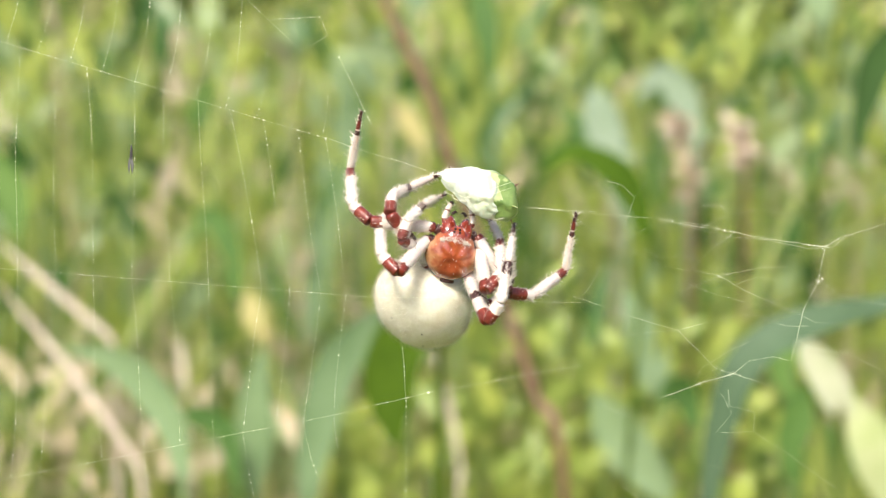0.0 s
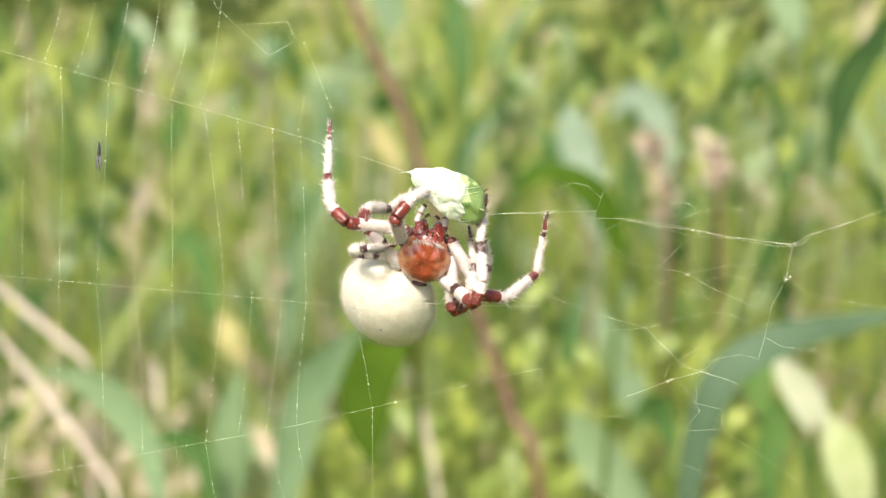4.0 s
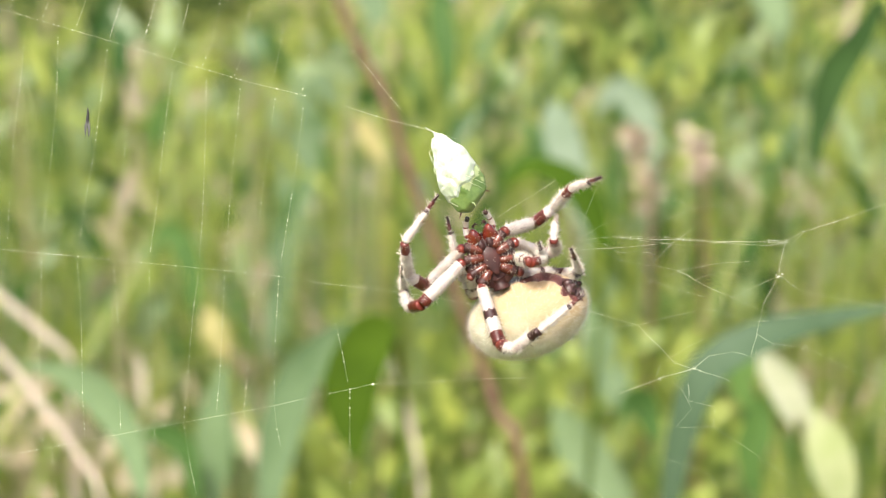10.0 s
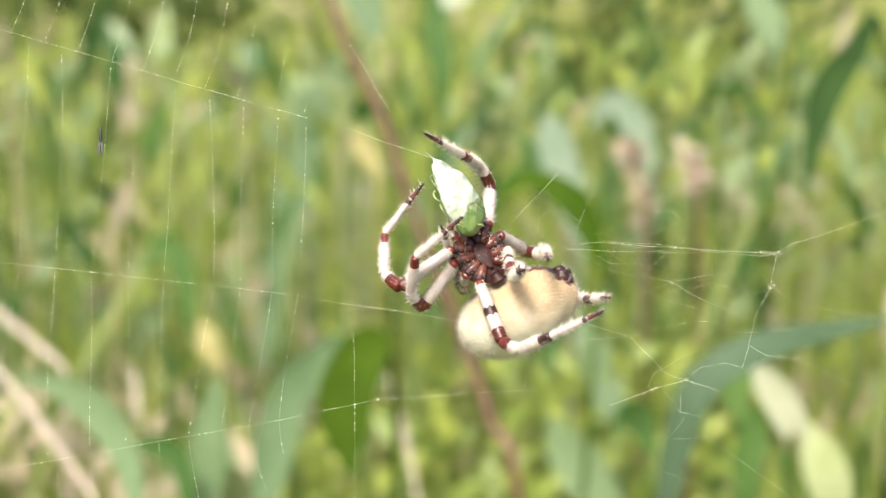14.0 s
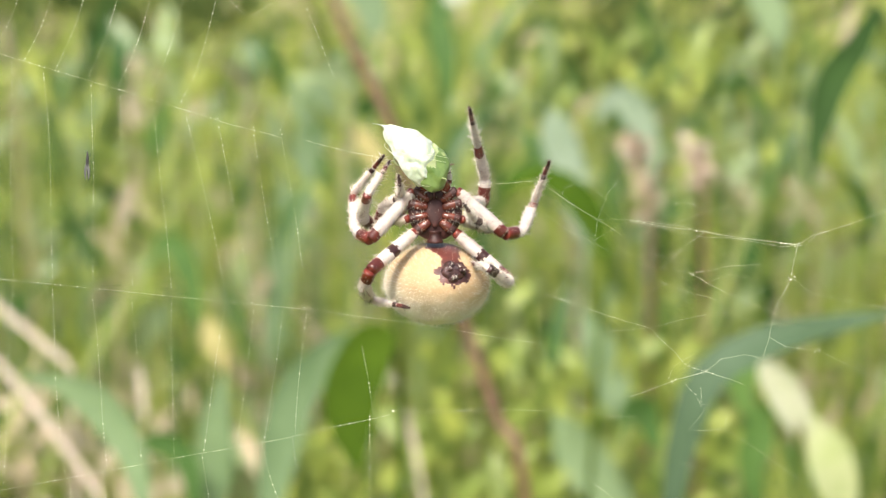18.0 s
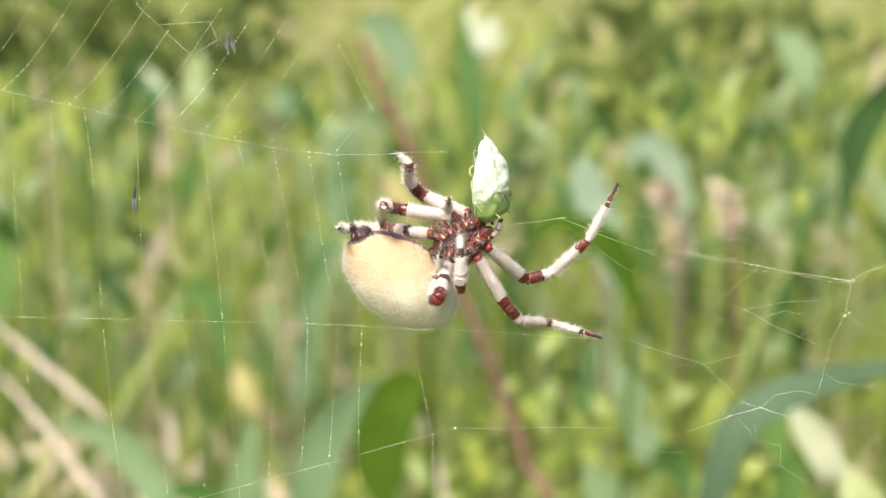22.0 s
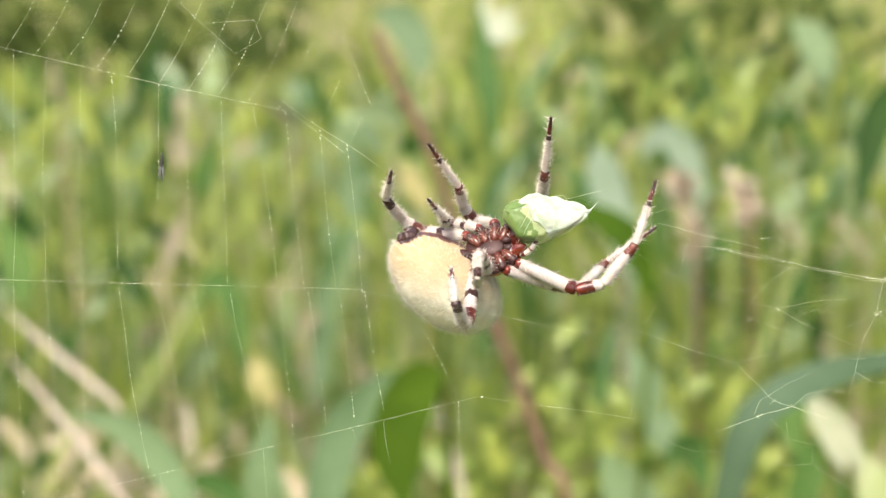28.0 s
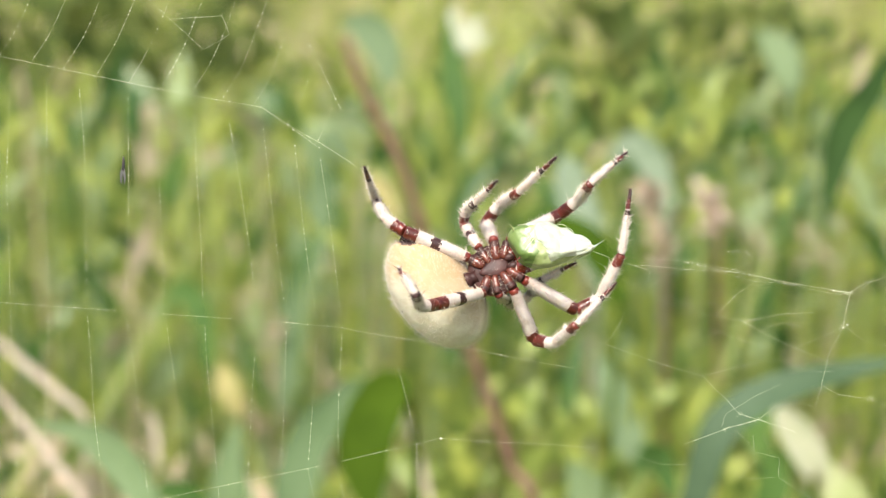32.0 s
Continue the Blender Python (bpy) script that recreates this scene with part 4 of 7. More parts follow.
def limb(name, length, r0, r1, bands, parent, hairs, seed, swell=0.15):
    """A leg joint along +Y: bands are (end fraction, slot); bristles stand off it."""
    rnd = random.Random(seed)
    n = 36
    pts, radii, mats = [], [], []
    for i in range(n + 1):
        t = i / n
        r = (r0 + (r1 - r0) * t) * (1 + swell * math.sin(math.pi * t)) * (0.80 if i in (0, n) else 1)
        pts.append((0, t * length, 0))
        radii.append(r)
    for i in range(n):
        t = (i + 0.5) / n
        mats.append(next(m for e, m in bands if t <= e))
    bm = bmesh.new()
    tube(bm, pts, radii, 14, mats)
    for f in bm.faces:
        c = f.calc_center_median()
        t = min(1, max(0, c.y / length + 0.035 * noise.noise(c * 2600) + 0.03 * noise.noise(c * 900 + Vector((seed, 0, 0)))))
        f.material_index = next(m for e, m in bands if t <= e)
    for v in bm.verts:
        v.co += Vector((noise.noise(v.co * 2500), 0, noise.noise(v.co * 2500 + Vector((5, 5, 5))))) * 0.05 * r0
    for _ in range(int(hairs * 2.6)):
        t = 0.04 + 0.94 * rnd.random()
        a = rnd.random() * 6.283
        r = (r0 + (r1 - r0) * t) * 0.95
        out = Vector((math.cos(a), 0.45 + 0.4 * rnd.random(), math.sin(a)))
        dark = next(m for e, m in bands if t <= e)
        if dark and rnd.random() < 0.45:
            continue
        big = rnd.random() < (0.14 if dark == 0 else 0.05)
        bristle(bm, (r * math.cos(a), t * length, r * math.sin(a)), out, (0.6 + 0.45 * rnd.random()) * mm if big else (0.22 + 0.36 * rnd.random()) * mm, (0.042 if big else 0.026) * mm, 3 if rnd.random() < (0.95 if dark == 0 else 0.45) else max(1, dark))
    ob = link(name, bm, [M_LEGWHITE, M_LEGRED, M_LEGDARK, M_HAIR], parent)
    ob.location = (0, 0, 0)
    return ob


HIPS = {"1": (2.5, 2.5), "2": (3.1, 1.0), "3": (3.0, -0.9), "4": (2.3, -2.4)}
LENGTHS = {"1": (7.8, 3.2, 6.0, 5.2, 2.6), "2": (7.2, 3.0, 5.6, 4.9, 2.5), "3": (5.2, 2.2, 3.2, 3.2, 1.9), "4": (8.4, 2.8, 5.0, 4.7, 2.2)}
legs = {}
for side, s in (("L", -1), ("R", 1)):
    for k in "1234":
        hx, hy = HIPS[k]
        slim = 0.82 if k == "3" else 1.0
        bm = bmesh.new()
        root = Vector((s * hx * 0.27, hy * 0.5, -0.85)) * mm
        hip = Vector((s * hx, hy, -0.7)) * mm
        mid = root.lerp(hip, 0.55)
        tube(bm, spline([root, mid, hip], 5), [mm * slim * r for r in (0.36, 0.5, 0.57, 0.61, 0.63, 0.63, 0.62, 0.60, 0.62, 0.62, 0.55)], 12, [3 if i > 5 else 0 for i in range(10)])
        for j in range(60):
            a = j * 2.4 + 3 * math.sin(j * 7.3)
            bristle(bm, root.lerp(hip, 0.1 + 0.85 * (j / 60)) + Vector((0, math.cos(a), math.sin(a))) * 0.56 * mm * slim, (s * 0.4, math.cos(a), math.sin(a)), 0.45 * mm, 0.02 * mm, 1)
        leg = link("leg", bm, [M_COXA, M_HAIR, M_LEGDARK, M_STERNUM], spider)
        fe, pa, ti, me, ta = (l * mm for l in LENGTHS[k])
        w = mm * slim * 0.94
        seed = 40 + 10 * int(k) + (5 if s > 0 else 0)
        legs[side + k] = ([l * mm for l in LENGTHS[k]], hip, [
            limb("femur", fe, 0.66 * w, 0.80 * w, ((0.08, 1), (0.84, 0), (1, 1)) if k in "12" else ((0.07, 1), (0.46, 0), (0.58, 2), (0.8, 0), (1, 1)), leg, 240, seed),
            limb("patella", pa, 0.76 * w, 0.62 * w, ((0.66, 1), (1, 0)) if k in "12" else ((0.56, 1), (1, 0)), leg, 110, seed + 1),
            limb("tibia", ti, 0.60 * w, 0.54 * w, ((0.74, 0), (1, 1)) if k in "12" else ((0.68, 0), (1, 2)), leg, 280, seed + 2),
            limb("metatarsus", me, 0.45 * w, 0.31 * w, ((0.88, 0), (1, 2)), leg, 180, seed + 3, 0.05),
            limb("tarsus", ta, 0.30 * w, 0.17 * w, ((0.08, 0), (0.5, 1), (1, 2)), leg, 60, seed + 4, 0.05),
        ])
        for seg in legs[side + k][2]:
            seg.location = hip

bm = bmesh.new()
tube(bm, spline([Vector(p) * mm for p in ((0, -2.4, -0.3), (0, -3.0, -0.3), (0, -3.7, -0.2))], 4), [0.9 * mm, 0.8 * mm, 0.75 * mm, 0.7 * mm, 0.75 * mm, 0.85 * mm, 0.95 * mm, 1.0 * mm, 1.0 * mm], 12)
link("pedicel", bm, M_STERNUM, spider, "dark narrow waist")

# pedipalps, short and feeling over the prey
for s in (-1, 1):
    bm = bmesh.new()
    line = spline([Vector(p) * mm for p in ((s * 0.9, 2.2, -0.9), (s * 1.6, 3.6, -0.7), (s * 1.5, 4.7, -1.3), (s * 1.1, 5.5, -2.2))], 6)
    n = len(line)
    tube(bm, line, [(0.46 - 0.2 * i / n) * mm for i in range(n)], 10, [(1 if i in (5, 6, 11) else 2 if i > 15 else 0) for i in range(n - 1)])
    for j in range(130):
        p = line[int(j / 130 * (n - 1))]
        a = j * 2.4
        bristle(bm, p, (math.cos(a), 0.4, math.sin(a)), (0.6 + 0.3 * (j % 3)) * mm, 0.026 * mm, 3)
    link("pedipalp", bm, [M_LEGWHITE, M_LEGRED, M_LEGDARK, M_HAIR], spider)

# abdomen: +Y to the waist, +Z its back, spinnerets below
ABDOMEN = (6.15, 7.55, 5.05)


def skin(d):
    """The abdomen's surface along a direction, in millimetres."""
    x, y, z = d
    r = 1 + 0.05 * max(0, -y) * (1 - abs(z)) - 0.05 * max(0, -z) ** 2 + 0.025 * math.exp(-((abs(x) - 0.55) ** 2 + (y - 0.55) ** 2 + (z - 0.6) ** 2) / 0.1)
    r += 0.012 * noise.noise(Vector((x, y, z)) * 3)
    return Vector((x * ABDOMEN[0], y * ABDOMEN[1], z * ABDOMEN[2])) * r * mm


SPIN = Vector((0, -0.95, -0.31))
WAIST = Vector((0, 0.31, -0.95))


def patch(d):
    """The slot of a place on the abdomen: 0 pale skin, 2 dark belly band."""
    d = Vector(d)
    across = abs(d.x)
    along = d.dot(WAIST)
    wob = 0.05 * noise.noise(d * 7) + 0.03 * noise.noise(d * 19)
    if along > -0.16 and d.dot(SPIN) > -0.35 and across < 0.24 + wob * 1.6 + 0.06 * math.cos(along * 9):
        return 2
    if (d - SPIN).length < 0.31 + wob * 1.5:
        return 2
    return 0


bm = bmesh.new()
ball(bm, (0, 0, 0), 1, 1, 1, seg=160, rings=110)
for f in bm.faces:
    f.material_index = patch(f.calc_center_median().normalized())
for v in bm.verts:
    v.co = skin(v.co.normalized())
abdomen = link("abdomen", bm, [M_ABDOMEN, M_ABDOMEN, M_BAND], spider, "swollen cream abdomen with a dark belly band")
bm = bmesh.new()
rnd = random.Random(12)
for _ in range(8000):
    d = Vector((rnd.gauss(0, 1), rnd.gauss(0, 1), rnd.gauss(0, 1))).normalized()
    if patch(d) == 2 and rnd.random() < 0.85:
        continue
    p = skin(d)
    lie = (d - Vector((0, 0.35, 0)) + Vector((rnd.gauss(0, 0.2), rnd.gauss(0, 0.2), rnd.gauss(0, 0.2)))).normalized()
    bristle(bm, p - d * 0.05 * mm, lie, (0.35 + 0.75 * rnd.random() ** 1.6) * mm, 0.0115 * mm)
link("hair", bm, M_HAIR, abdomen, "short pale hair")
for i in range(6):
    a = i * math.pi / 3 + 0.35 * math.sin(i * 2.7)
    u = SPIN.orthogonal().normalized()
    w = SPIN.cross(u)
    off = (u * math.cos(a) + w * math.sin(a))
    p = skin(SPIN) + off * (0.95 if i % 2 else 0.72) * mm
    bm = bmesh.new()
    tube(bm, [p - SPIN * 0.4 * mm, p + SPIN * 0.15 * mm, p + SPIN * (0.45 + 0.1 * (i % 3)) * mm - off * 0.2 * mm, p + SPIN * (0.6 + 0.1 * (i % 3)) * mm - off * 0.4 * mm], [f * (0.85 + 0.3 * (i * 5 % 7) / 7) * mm for f in (0.60, 0.48, 0.30, 0.07)], 10)
    for j in range(14):
        b = j * 2.4
        bristle(bm, p + SPIN * (0.2 + 0.05 * j) * mm, SPIN * 0.6 + u * math.cos(b) + w * math.sin(b), 0.4 * mm, 0.018 * mm, 1)
    link("spinneret", bm, [M_SPIN, M_HAIR], abdomen)
bm = bmesh.new()
ball(bm, skin(SPIN) - SPIN * 0.25 * mm, 1.5 * mm, 0.85 * mm, 1.2 * mm, seg=32, rings=18)
for v in bm.verts:
    v.co += v.co.normalized() * 0.11 * mm * noise.noise(v.co * 2600)
link("spinning_field", bm, M_SPIN, abdomen, "dark raised ring round the spinnerets")
for x, y, z in ((0.34, 0.30, 0.9), (-0.34, 0.30, 0.9), (0.42, -0.2, 0.88), (-0.42, -0.2, 0.88)):
    bm = bmesh.new()
    ball(bm, skin(Vector((x, y, z)).normalized()), 0.13 * mm, 0.11 * mm, 0.07 * mm, seg=10, rings=6)
    link("dimple", bm, M_LEGDARK, abdomen)

# ---- prey ----
prey = tagged(empty("wrapped_prey"), "green insect bound in a shiny white silk wrapping", "insect")


def husk(a, t, grow):
    """The bound insect, by angle and by place from its blunt head (0) to its pinched tail (1)."""
    if t < 0.07:
        p = 0.42 + 0.40 * (t / 0.07) ** 0.6
    elif t < 0.36:
        p = 0.82 + 0.18 * math.sin((t - 0.07) / 0.29 * math.pi / 2)
    else:
        p = 1 - 0.80 * ((t - 0.36) / 0.64) ** 1.35
    facet = math.cos(math.pi / 5) / math.cos(((a + 0.35) % (2 * math.pi / 5)) - math.pi / 5)
    r = p * (0.45 + 0.55 * facet / 0.93)
    c = Vector((math.cos(a) * p, math.sin(a) * p, t * 3.2))
    r *= 1 + 0.13 * noise.noise(c * 1.7) + 0.05 * noise.noise(c * 4.5)
    tilt = 0.5 * math.cos(a) * max(0, 1 - t / 0.3)
    return Vector((math.cos(a) * (r * 2.95 + grow) + 0.7 * t * t - 0.2, -4.6 + 9.2 * t + tilt, math.sin(a) * (r * 2.05 + grow) + 0.3 * math.sin(t * 3)) ) * mm


def sheet(bm, around, along, place):
    """Faces over a grid of places."""
    grid = [[bm.verts.new(place(i / around, k / along)) for i in range(around + 1)] for k in range(along + 1)]
    for p, q in zip(grid, grid[1:]):
        for i in range(around):
            bm.faces.new((p[i], p[i + 1], q[i + 1], q[i]))
    return grid


bm = bmesh.new()
grid = sheet(bm, 72, 64, lambda u, t: husk(u * 2 * math.pi, t, 0))
for ring in (grid[0], grid[-1]):
    bm.faces.new(ring[:-1])
bmesh.ops.remove_doubles(bm, verts=bm.verts, dist=0.000001)
for f in bm.faces:
    c = f.calc_center_median()
    f.material_index = 1 if c.y < (-2.3 + 1.4 * noise.noise(c * 700)) * mm else 0
bmesh.ops.recalc_face_normals(bm, faces=bm.faces)
link("body", bm, [M_PREY, M_PREYDARK], prey, "green insect body")


def fold(u, v):
    """The wrapping lies over one side, its edges sunk into the skin, in soft folds."""
    start = 0.16 + 0.30 * (1 - u) ** 1.3 + 0.12 * noise.noise((u * 4, 3.0, 0)) + 0.03 * noise.noise((u * 17, 3.0, 0))
    t = start + (1 - start) * v
    low = 0.3 + 0.5 * noise.noise((t * 4, 1.0, 5.0))
    high = math.pi + 0.75 + 0.4 * noise.noise((t * 4, 9.0, 5.0))
    a = low + (high - low) * u
    edge = min(1, min(u, 1 - u, v * 1.6) / 0.07)
    return husk(a, min(1, t), -0.04 + 0.17 * edge + edge * (0.34 * abs(noise.noise((u * 3.6, t * 5, 2))) + 0.09 * noise.noise((u * 9, t * 10, 7))))


bm = bmesh.new()
sheet(bm, 90, 90, fold)
bmesh.ops.recalc_face_normals(bm, faces=bm.faces)
link("silk_wrapping", bm, M_WRAP, prey, "white silk wrapping")
# stubs of the insect's own feet and bristles round its blunt end
for k, (a, t, n) in enumerate(((0.5, 0.05, 0.7), (2.2, 0.06, 0.9), (3.9, 0.05, 0.6), (5.2, 0.07, 0.8))):
    p, q = husk(a, t, -0.1), husk(a, t, n)
    bm = bmesh.new()
    tube(bm, spline([p, p.lerp(q, 0.5) + Vector((0, -0.25, 0.1)) * mm, q + Vector((0, -0.6, 0)) * mm], 4), [0.13 * mm, 0.12 * mm, 0.11 * mm, 0.10 * mm, 0.09 * mm, 0.07 * mm, 0.06 * mm, 0.04 * mm, 0.02 * mm], 6)
    link("foot", bm, M_PREY if k % 2 else M_BAND, prey)
rnd = random.Random(21)
for i in range(6):
    s = 1 if i % 2 else -1
    y = -2.8 + 0.75 * i
    bm = bmesh.new()
    tube(bm, spline([Vector(p) * mm for p in ((s * 0.9, y, -1.35), (s * 1.35, y + 0.6, -1.6), (s * 1.0, y + 1.3, -1.75), (s * 0.5, y + 1.6, -1.6))], 4), [0.13 * mm] * 13, 6)
    link("leg", bm, M_PREY, prey, "thin folded green leg")
for i in range(5):
    a = rnd.random() * 6.28
    bm = bmesh.new()
    tube(bm, spline([husk(a + k * 0.25, 0.12 + 0.073 * k, 0.16) for k in range(13)], 2), [0.018 * mm] * 25, 4)
    link("silk_strand", bm, M_SILK, prey)
# torn strands that stand off the wrapping
for k in range(4):
    a, t = 2.6 + 0.6 * k, 0.55 + 0.06 * (k % 5)
    p, q = husk(a, t, 0.1), husk(a + 0.5, min(0.97, t + 0.2), 0.1)
    mid = p.lerp(q, 0.5) + (p + q).normalized() * (0.5 + 0.25 * (k % 3)) * mm
    bm = bmesh.new()
    tube(bm, spline([p, mid, q], 5), [0.022 * mm] * 11, 4)
    link("silk_strand", bm, M_SILK, prey)
# the twisted tether at the tail
bm = bmesh.new()
tube(bm, spline([Vector(p) * mm for p in ((0.5, 4.5, 0.1), (0.45, 4.95, 0.05), (0.2, 5.4, 0.1), (-0.3, 6.2, 0))], 4), [r * mm for r in (0.5, 0.42, 0.34, 0.26, 0.2, 0.15, 0.11, 0.08, 0.06, 0.05, 0.04, 0.03, 0.02)], 8)
link("silk_tether", bm, M_WRAP, prey)


# ---- what moves ----
def leg_walk(name, rows):
    """Key a leg's joints from rows of time and four directions: femur, patella, tibia and foot."""
    lengths, hip, joints = legs[name]
    lengths = (*lengths[:3], lengths[3], lengths[4])
    keys = [[] for _ in joints]
    turns = [Quaternion((1, 0, 0, 0)) for _ in joints]
    t = 0.0
    while t < 32.001:
        i = max(k for k in range(len(rows)) if rows[k][0] <= t + 1e-6)
        j = min(i + 1, len(rows) - 1)
        u = 0 if i == j else (t - rows[i][0]) / (rows[j][0] - rows[i][0])
        u = u * u * (3 - 2 * u)
        p = hip.copy()
        for n in range(5):
            a, b = Vector(rows[i][min(n, 3) + 1]).normalized(), Vector(rows[j][min(n, 3) + 1]).normalized()
            if a.dot(b) < -0.98:
                b = (b + a.orthogonal() * 0.3).normalized()
            d = a.slerp(b, u)
            q = d.to_track_quat("Y", "Z")
            keys[n].append((t, Matrix.Translation(p) @ q.to_matrix().to_4x4()))
            p = p + d * lengths[n]
        t += 0.25
    for ob, key in zip(joints, keys):
        walk(ob, key)


def motions():
    walk(spider, [
        (0, spot(0.0011, 0.18399, 0.48244, 0.7188, 0.6881, 0.069, -0.0716)),
        (1, spot(0.00307, 0.18419, 0.48299, 0.7155, 0.6915, 0.068, -0.073)),
        (2, spot(0.00451, 0.18427, 0.48322, 0.7111, 0.6961, 0.066, -0.0743)),
        (3, spot(0.00155, 0.18435, 0.48337, 0.7116, 0.6954, 0.0654, -0.0756)),
        (4, spot(0.00081, 0.18467, 0.4843, 0.7141, 0.6928, 0.0641, -0.0771)),
        (4.5, spot(0.00255, 0.18500, 0.48535, 0.7141, 0.6928, 0.0641, -0.0771)),
        (5.1, spot(0.00318, 0.18448, 0.48386, 0.6437, 0.5929, -0.4016, -0.27)),
        (5.8, spot(0.00476, 0.18453, 0.48408, 0.37, 0.5101, -0.677, -0.3802)),
        (7, spot(0.00562, 0.18499, 0.48543, 0.0574, -0.455, 0.7803, 0.4252)),
        (8, spot(0.00638, 0.18504, 0.48558, 0.118, -0.4776, 0.7522, 0.4384)),
        (9, spot(0.00774, 0.18481, 0.48501, 0.0903, -0.3212, 0.8249, 0.4563)),
        (10, spot(0.01041, 0.18409, 0.48327, 0.0592, -0.184, 0.8244, 0.532)),
        (11, spot(0.01078, 0.18457, 0.48476, 0.0442, -0.1557, 0.8307, 0.5327)),
        (12, spot(0.00966, 0.18475, 0.48517, 0.0626, -0.1816, 0.8271, 0.5282)),
        (13, spot(0.0076, 0.1839, 0.48258, 0.0472, -0.1537, 0.83, 0.534)),
        (14, spot(0.00994, 0.18471, 0.48503, 0.0751, -0.2934, 0.8458, 0.4392)),
        (17, spot(0.00618, 0.18512, 0.4859, 0.0089, 0.0112, 0.8371, 0.5469)),
        (18, spot(0.00393, 0.18648, 0.48963, 0.0077, 0.0102, 0.8294, 0.5585)),
        (19, spot(0.00229, 0.18697, 0.49103, 0.005, 0.0083, 0.8278, 0.5609)),
        (20, spot(0.00264, 0.1866, 0.49007, 0.012, -0.0263, -0.8092, -0.5868)),
        (21, spot(0.0034, 0.1864, 0.48943, 0.0193, -0.219, -0.804, -0.5525)),
        (22, spot(0.00342, 0.18703, 0.49144, 0.0904, -0.5596, -0.7453, -0.3509)),
        (23, spot(0.00476, 0.18706, 0.49152, 0.0859, -0.5431, -0.7569, -0.3531)),
        (24, spot(0.00489, 0.18653, 0.48972, 0.0714, -0.3751, -0.827, -0.4127)),
        (25, spot(0.00274, 0.18733, 0.49224, 0.0204, -0.1253, -0.8531, -0.5061)),
        (28, spot(0.00531, 0.18641, 0.4894, 0.1765, -0.6336, -0.6714, -0.3415)),
        (29, spot(0.00594, 0.18626, 0.48901, 0.1967, -0.5594, -0.7077, -0.384)),
        (30, spot(0.00578, 0.1874, 0.4925, 0.2534, -0.5856, -0.6713, -0.3771)),
        (31, spot(0.00581, 0.18731, 0.49239, 0.2658, -0.5747, -0.662, -0.4011)),
        (32, spot(0.00951, 0.18592, 0.4883, 0.2226, -0.5301, -0.711, -0.4049))])
    walk(abdomen, [
        (0, spot(-0.00184, -0.00849, -0.00504, 0.89, 0.423, -0.161, -0.064)),
        (1, spot(-0.00101, -0.00748, -0.0053, 0.895, 0.423, -0.137, -0.04)),
        (2, spot(-0.0005, -0.0082, -0.00505, 0.901, 0.422, -0.102, -0.008)),
        (3, spot(-0.00195, -0.00793, -0.00522, 0.886, 0.423, -0.176, -0.078)),
        (4, spot(-0.003, -0.00792, -0.00529, 0.872, 0.42, -0.221, -0.12)),
        (4.5, spot(-0.00190, -0.00792, -0.00529, 0.872, 0.42, -0.221, -0.12)),
        (5.1, spot(-0.00211, -0.00488, -0.00064, 0.918, 0.164, 0.345, -0.103)),
        (5.8, spot(-0.00253, -0.00475, 0.00001, 0.871, 0.347, 0.346, -0.041)),
        (7, spot(-0.00041, -0.00597, 0.00319, 0.789, 0.462, 0.362, -0.182)),
        (8, spot(0.00018, -0.00773, 0.00302, 0.814, 0.483, 0.305, -0.105)),
        (9, spot(-0.00148, -0.00726, 0.00358, 0.739, 0.488, 0.345, -0.31)),
        (10, spot(-0.00215, -0.00769, 0.0031, 0.691, 0.59, 0.257, -0.328)),
        (11, spot(-0.00151, -0.00749, 0.00327, 0.706, 0.552, 0.308, -0.319)),
        (12, spot(-0.00103, -0.00784, 0.00328, 0.757, 0.547, 0.263, -0.24)),
        (13, spot(-0.00167, -0.00767, 0.00325, 0.731, 0.563, 0.254, -0.289)),
        (14, spot(-0.00105, -0.00733, 0.00422, 0.706, 0.534, 0.312, -0.345)),
        (17, spot(-0.00137, -0.0081, 0.00366, 0.712, 0.696, -0.03, -0.088)),
        (18, spot(-0.00012, -0.00827, 0.00342, 0.732, 0.666, 0.096, -0.107)),
        (19, spot(-0.00046, -0.00915, 0.00346, 0.771, 0.635, 0.008, -0.041)),
        (20, spot(0.00036, -0.00892, 0.003, 0.793, 0.607, -0.028, 0.047)),
        (21, spot(0.00109, -0.00853, 0.00301, 0.848, 0.502, -0.131, 0.108)),
        (22, spot(0.00104, -0.00821, 0.00293, 0.803, 0.482, -0.307, 0.169)),
        (23, spot(-0.00003, -0.00788, 0.0039, 0.812, 0.493, -0.284, 0.131)),
        (24, spot(-0.00001, -0.00648, 0.00458, 0.823, 0.512, -0.214, 0.122)),
        (25, spot(0.00263, -0.00832, 0.00418, 0.731, 0.648, -0.027, 0.212)),
        (28, spot(-0.00097, -0.00648, 0.00319, 0.799, 0.442, -0.396, 0.098)),
        (29, spot(-0.00143, -0.00785, 0.00366, 0.805, 0.383, -0.431, 0.141)),
        (30, spot(-0.00003, -0.00803, 0.00288, 0.745, 0.543, -0.338, 0.189)),
        (31, spot(-0.00084, -0.00792, 0.00301, 0.716, 0.481, -0.446, 0.236)),
        (32, spot(0.00095, -0.00739, 0.00298, 0.71, 0.514, -0.384, 0.291))])
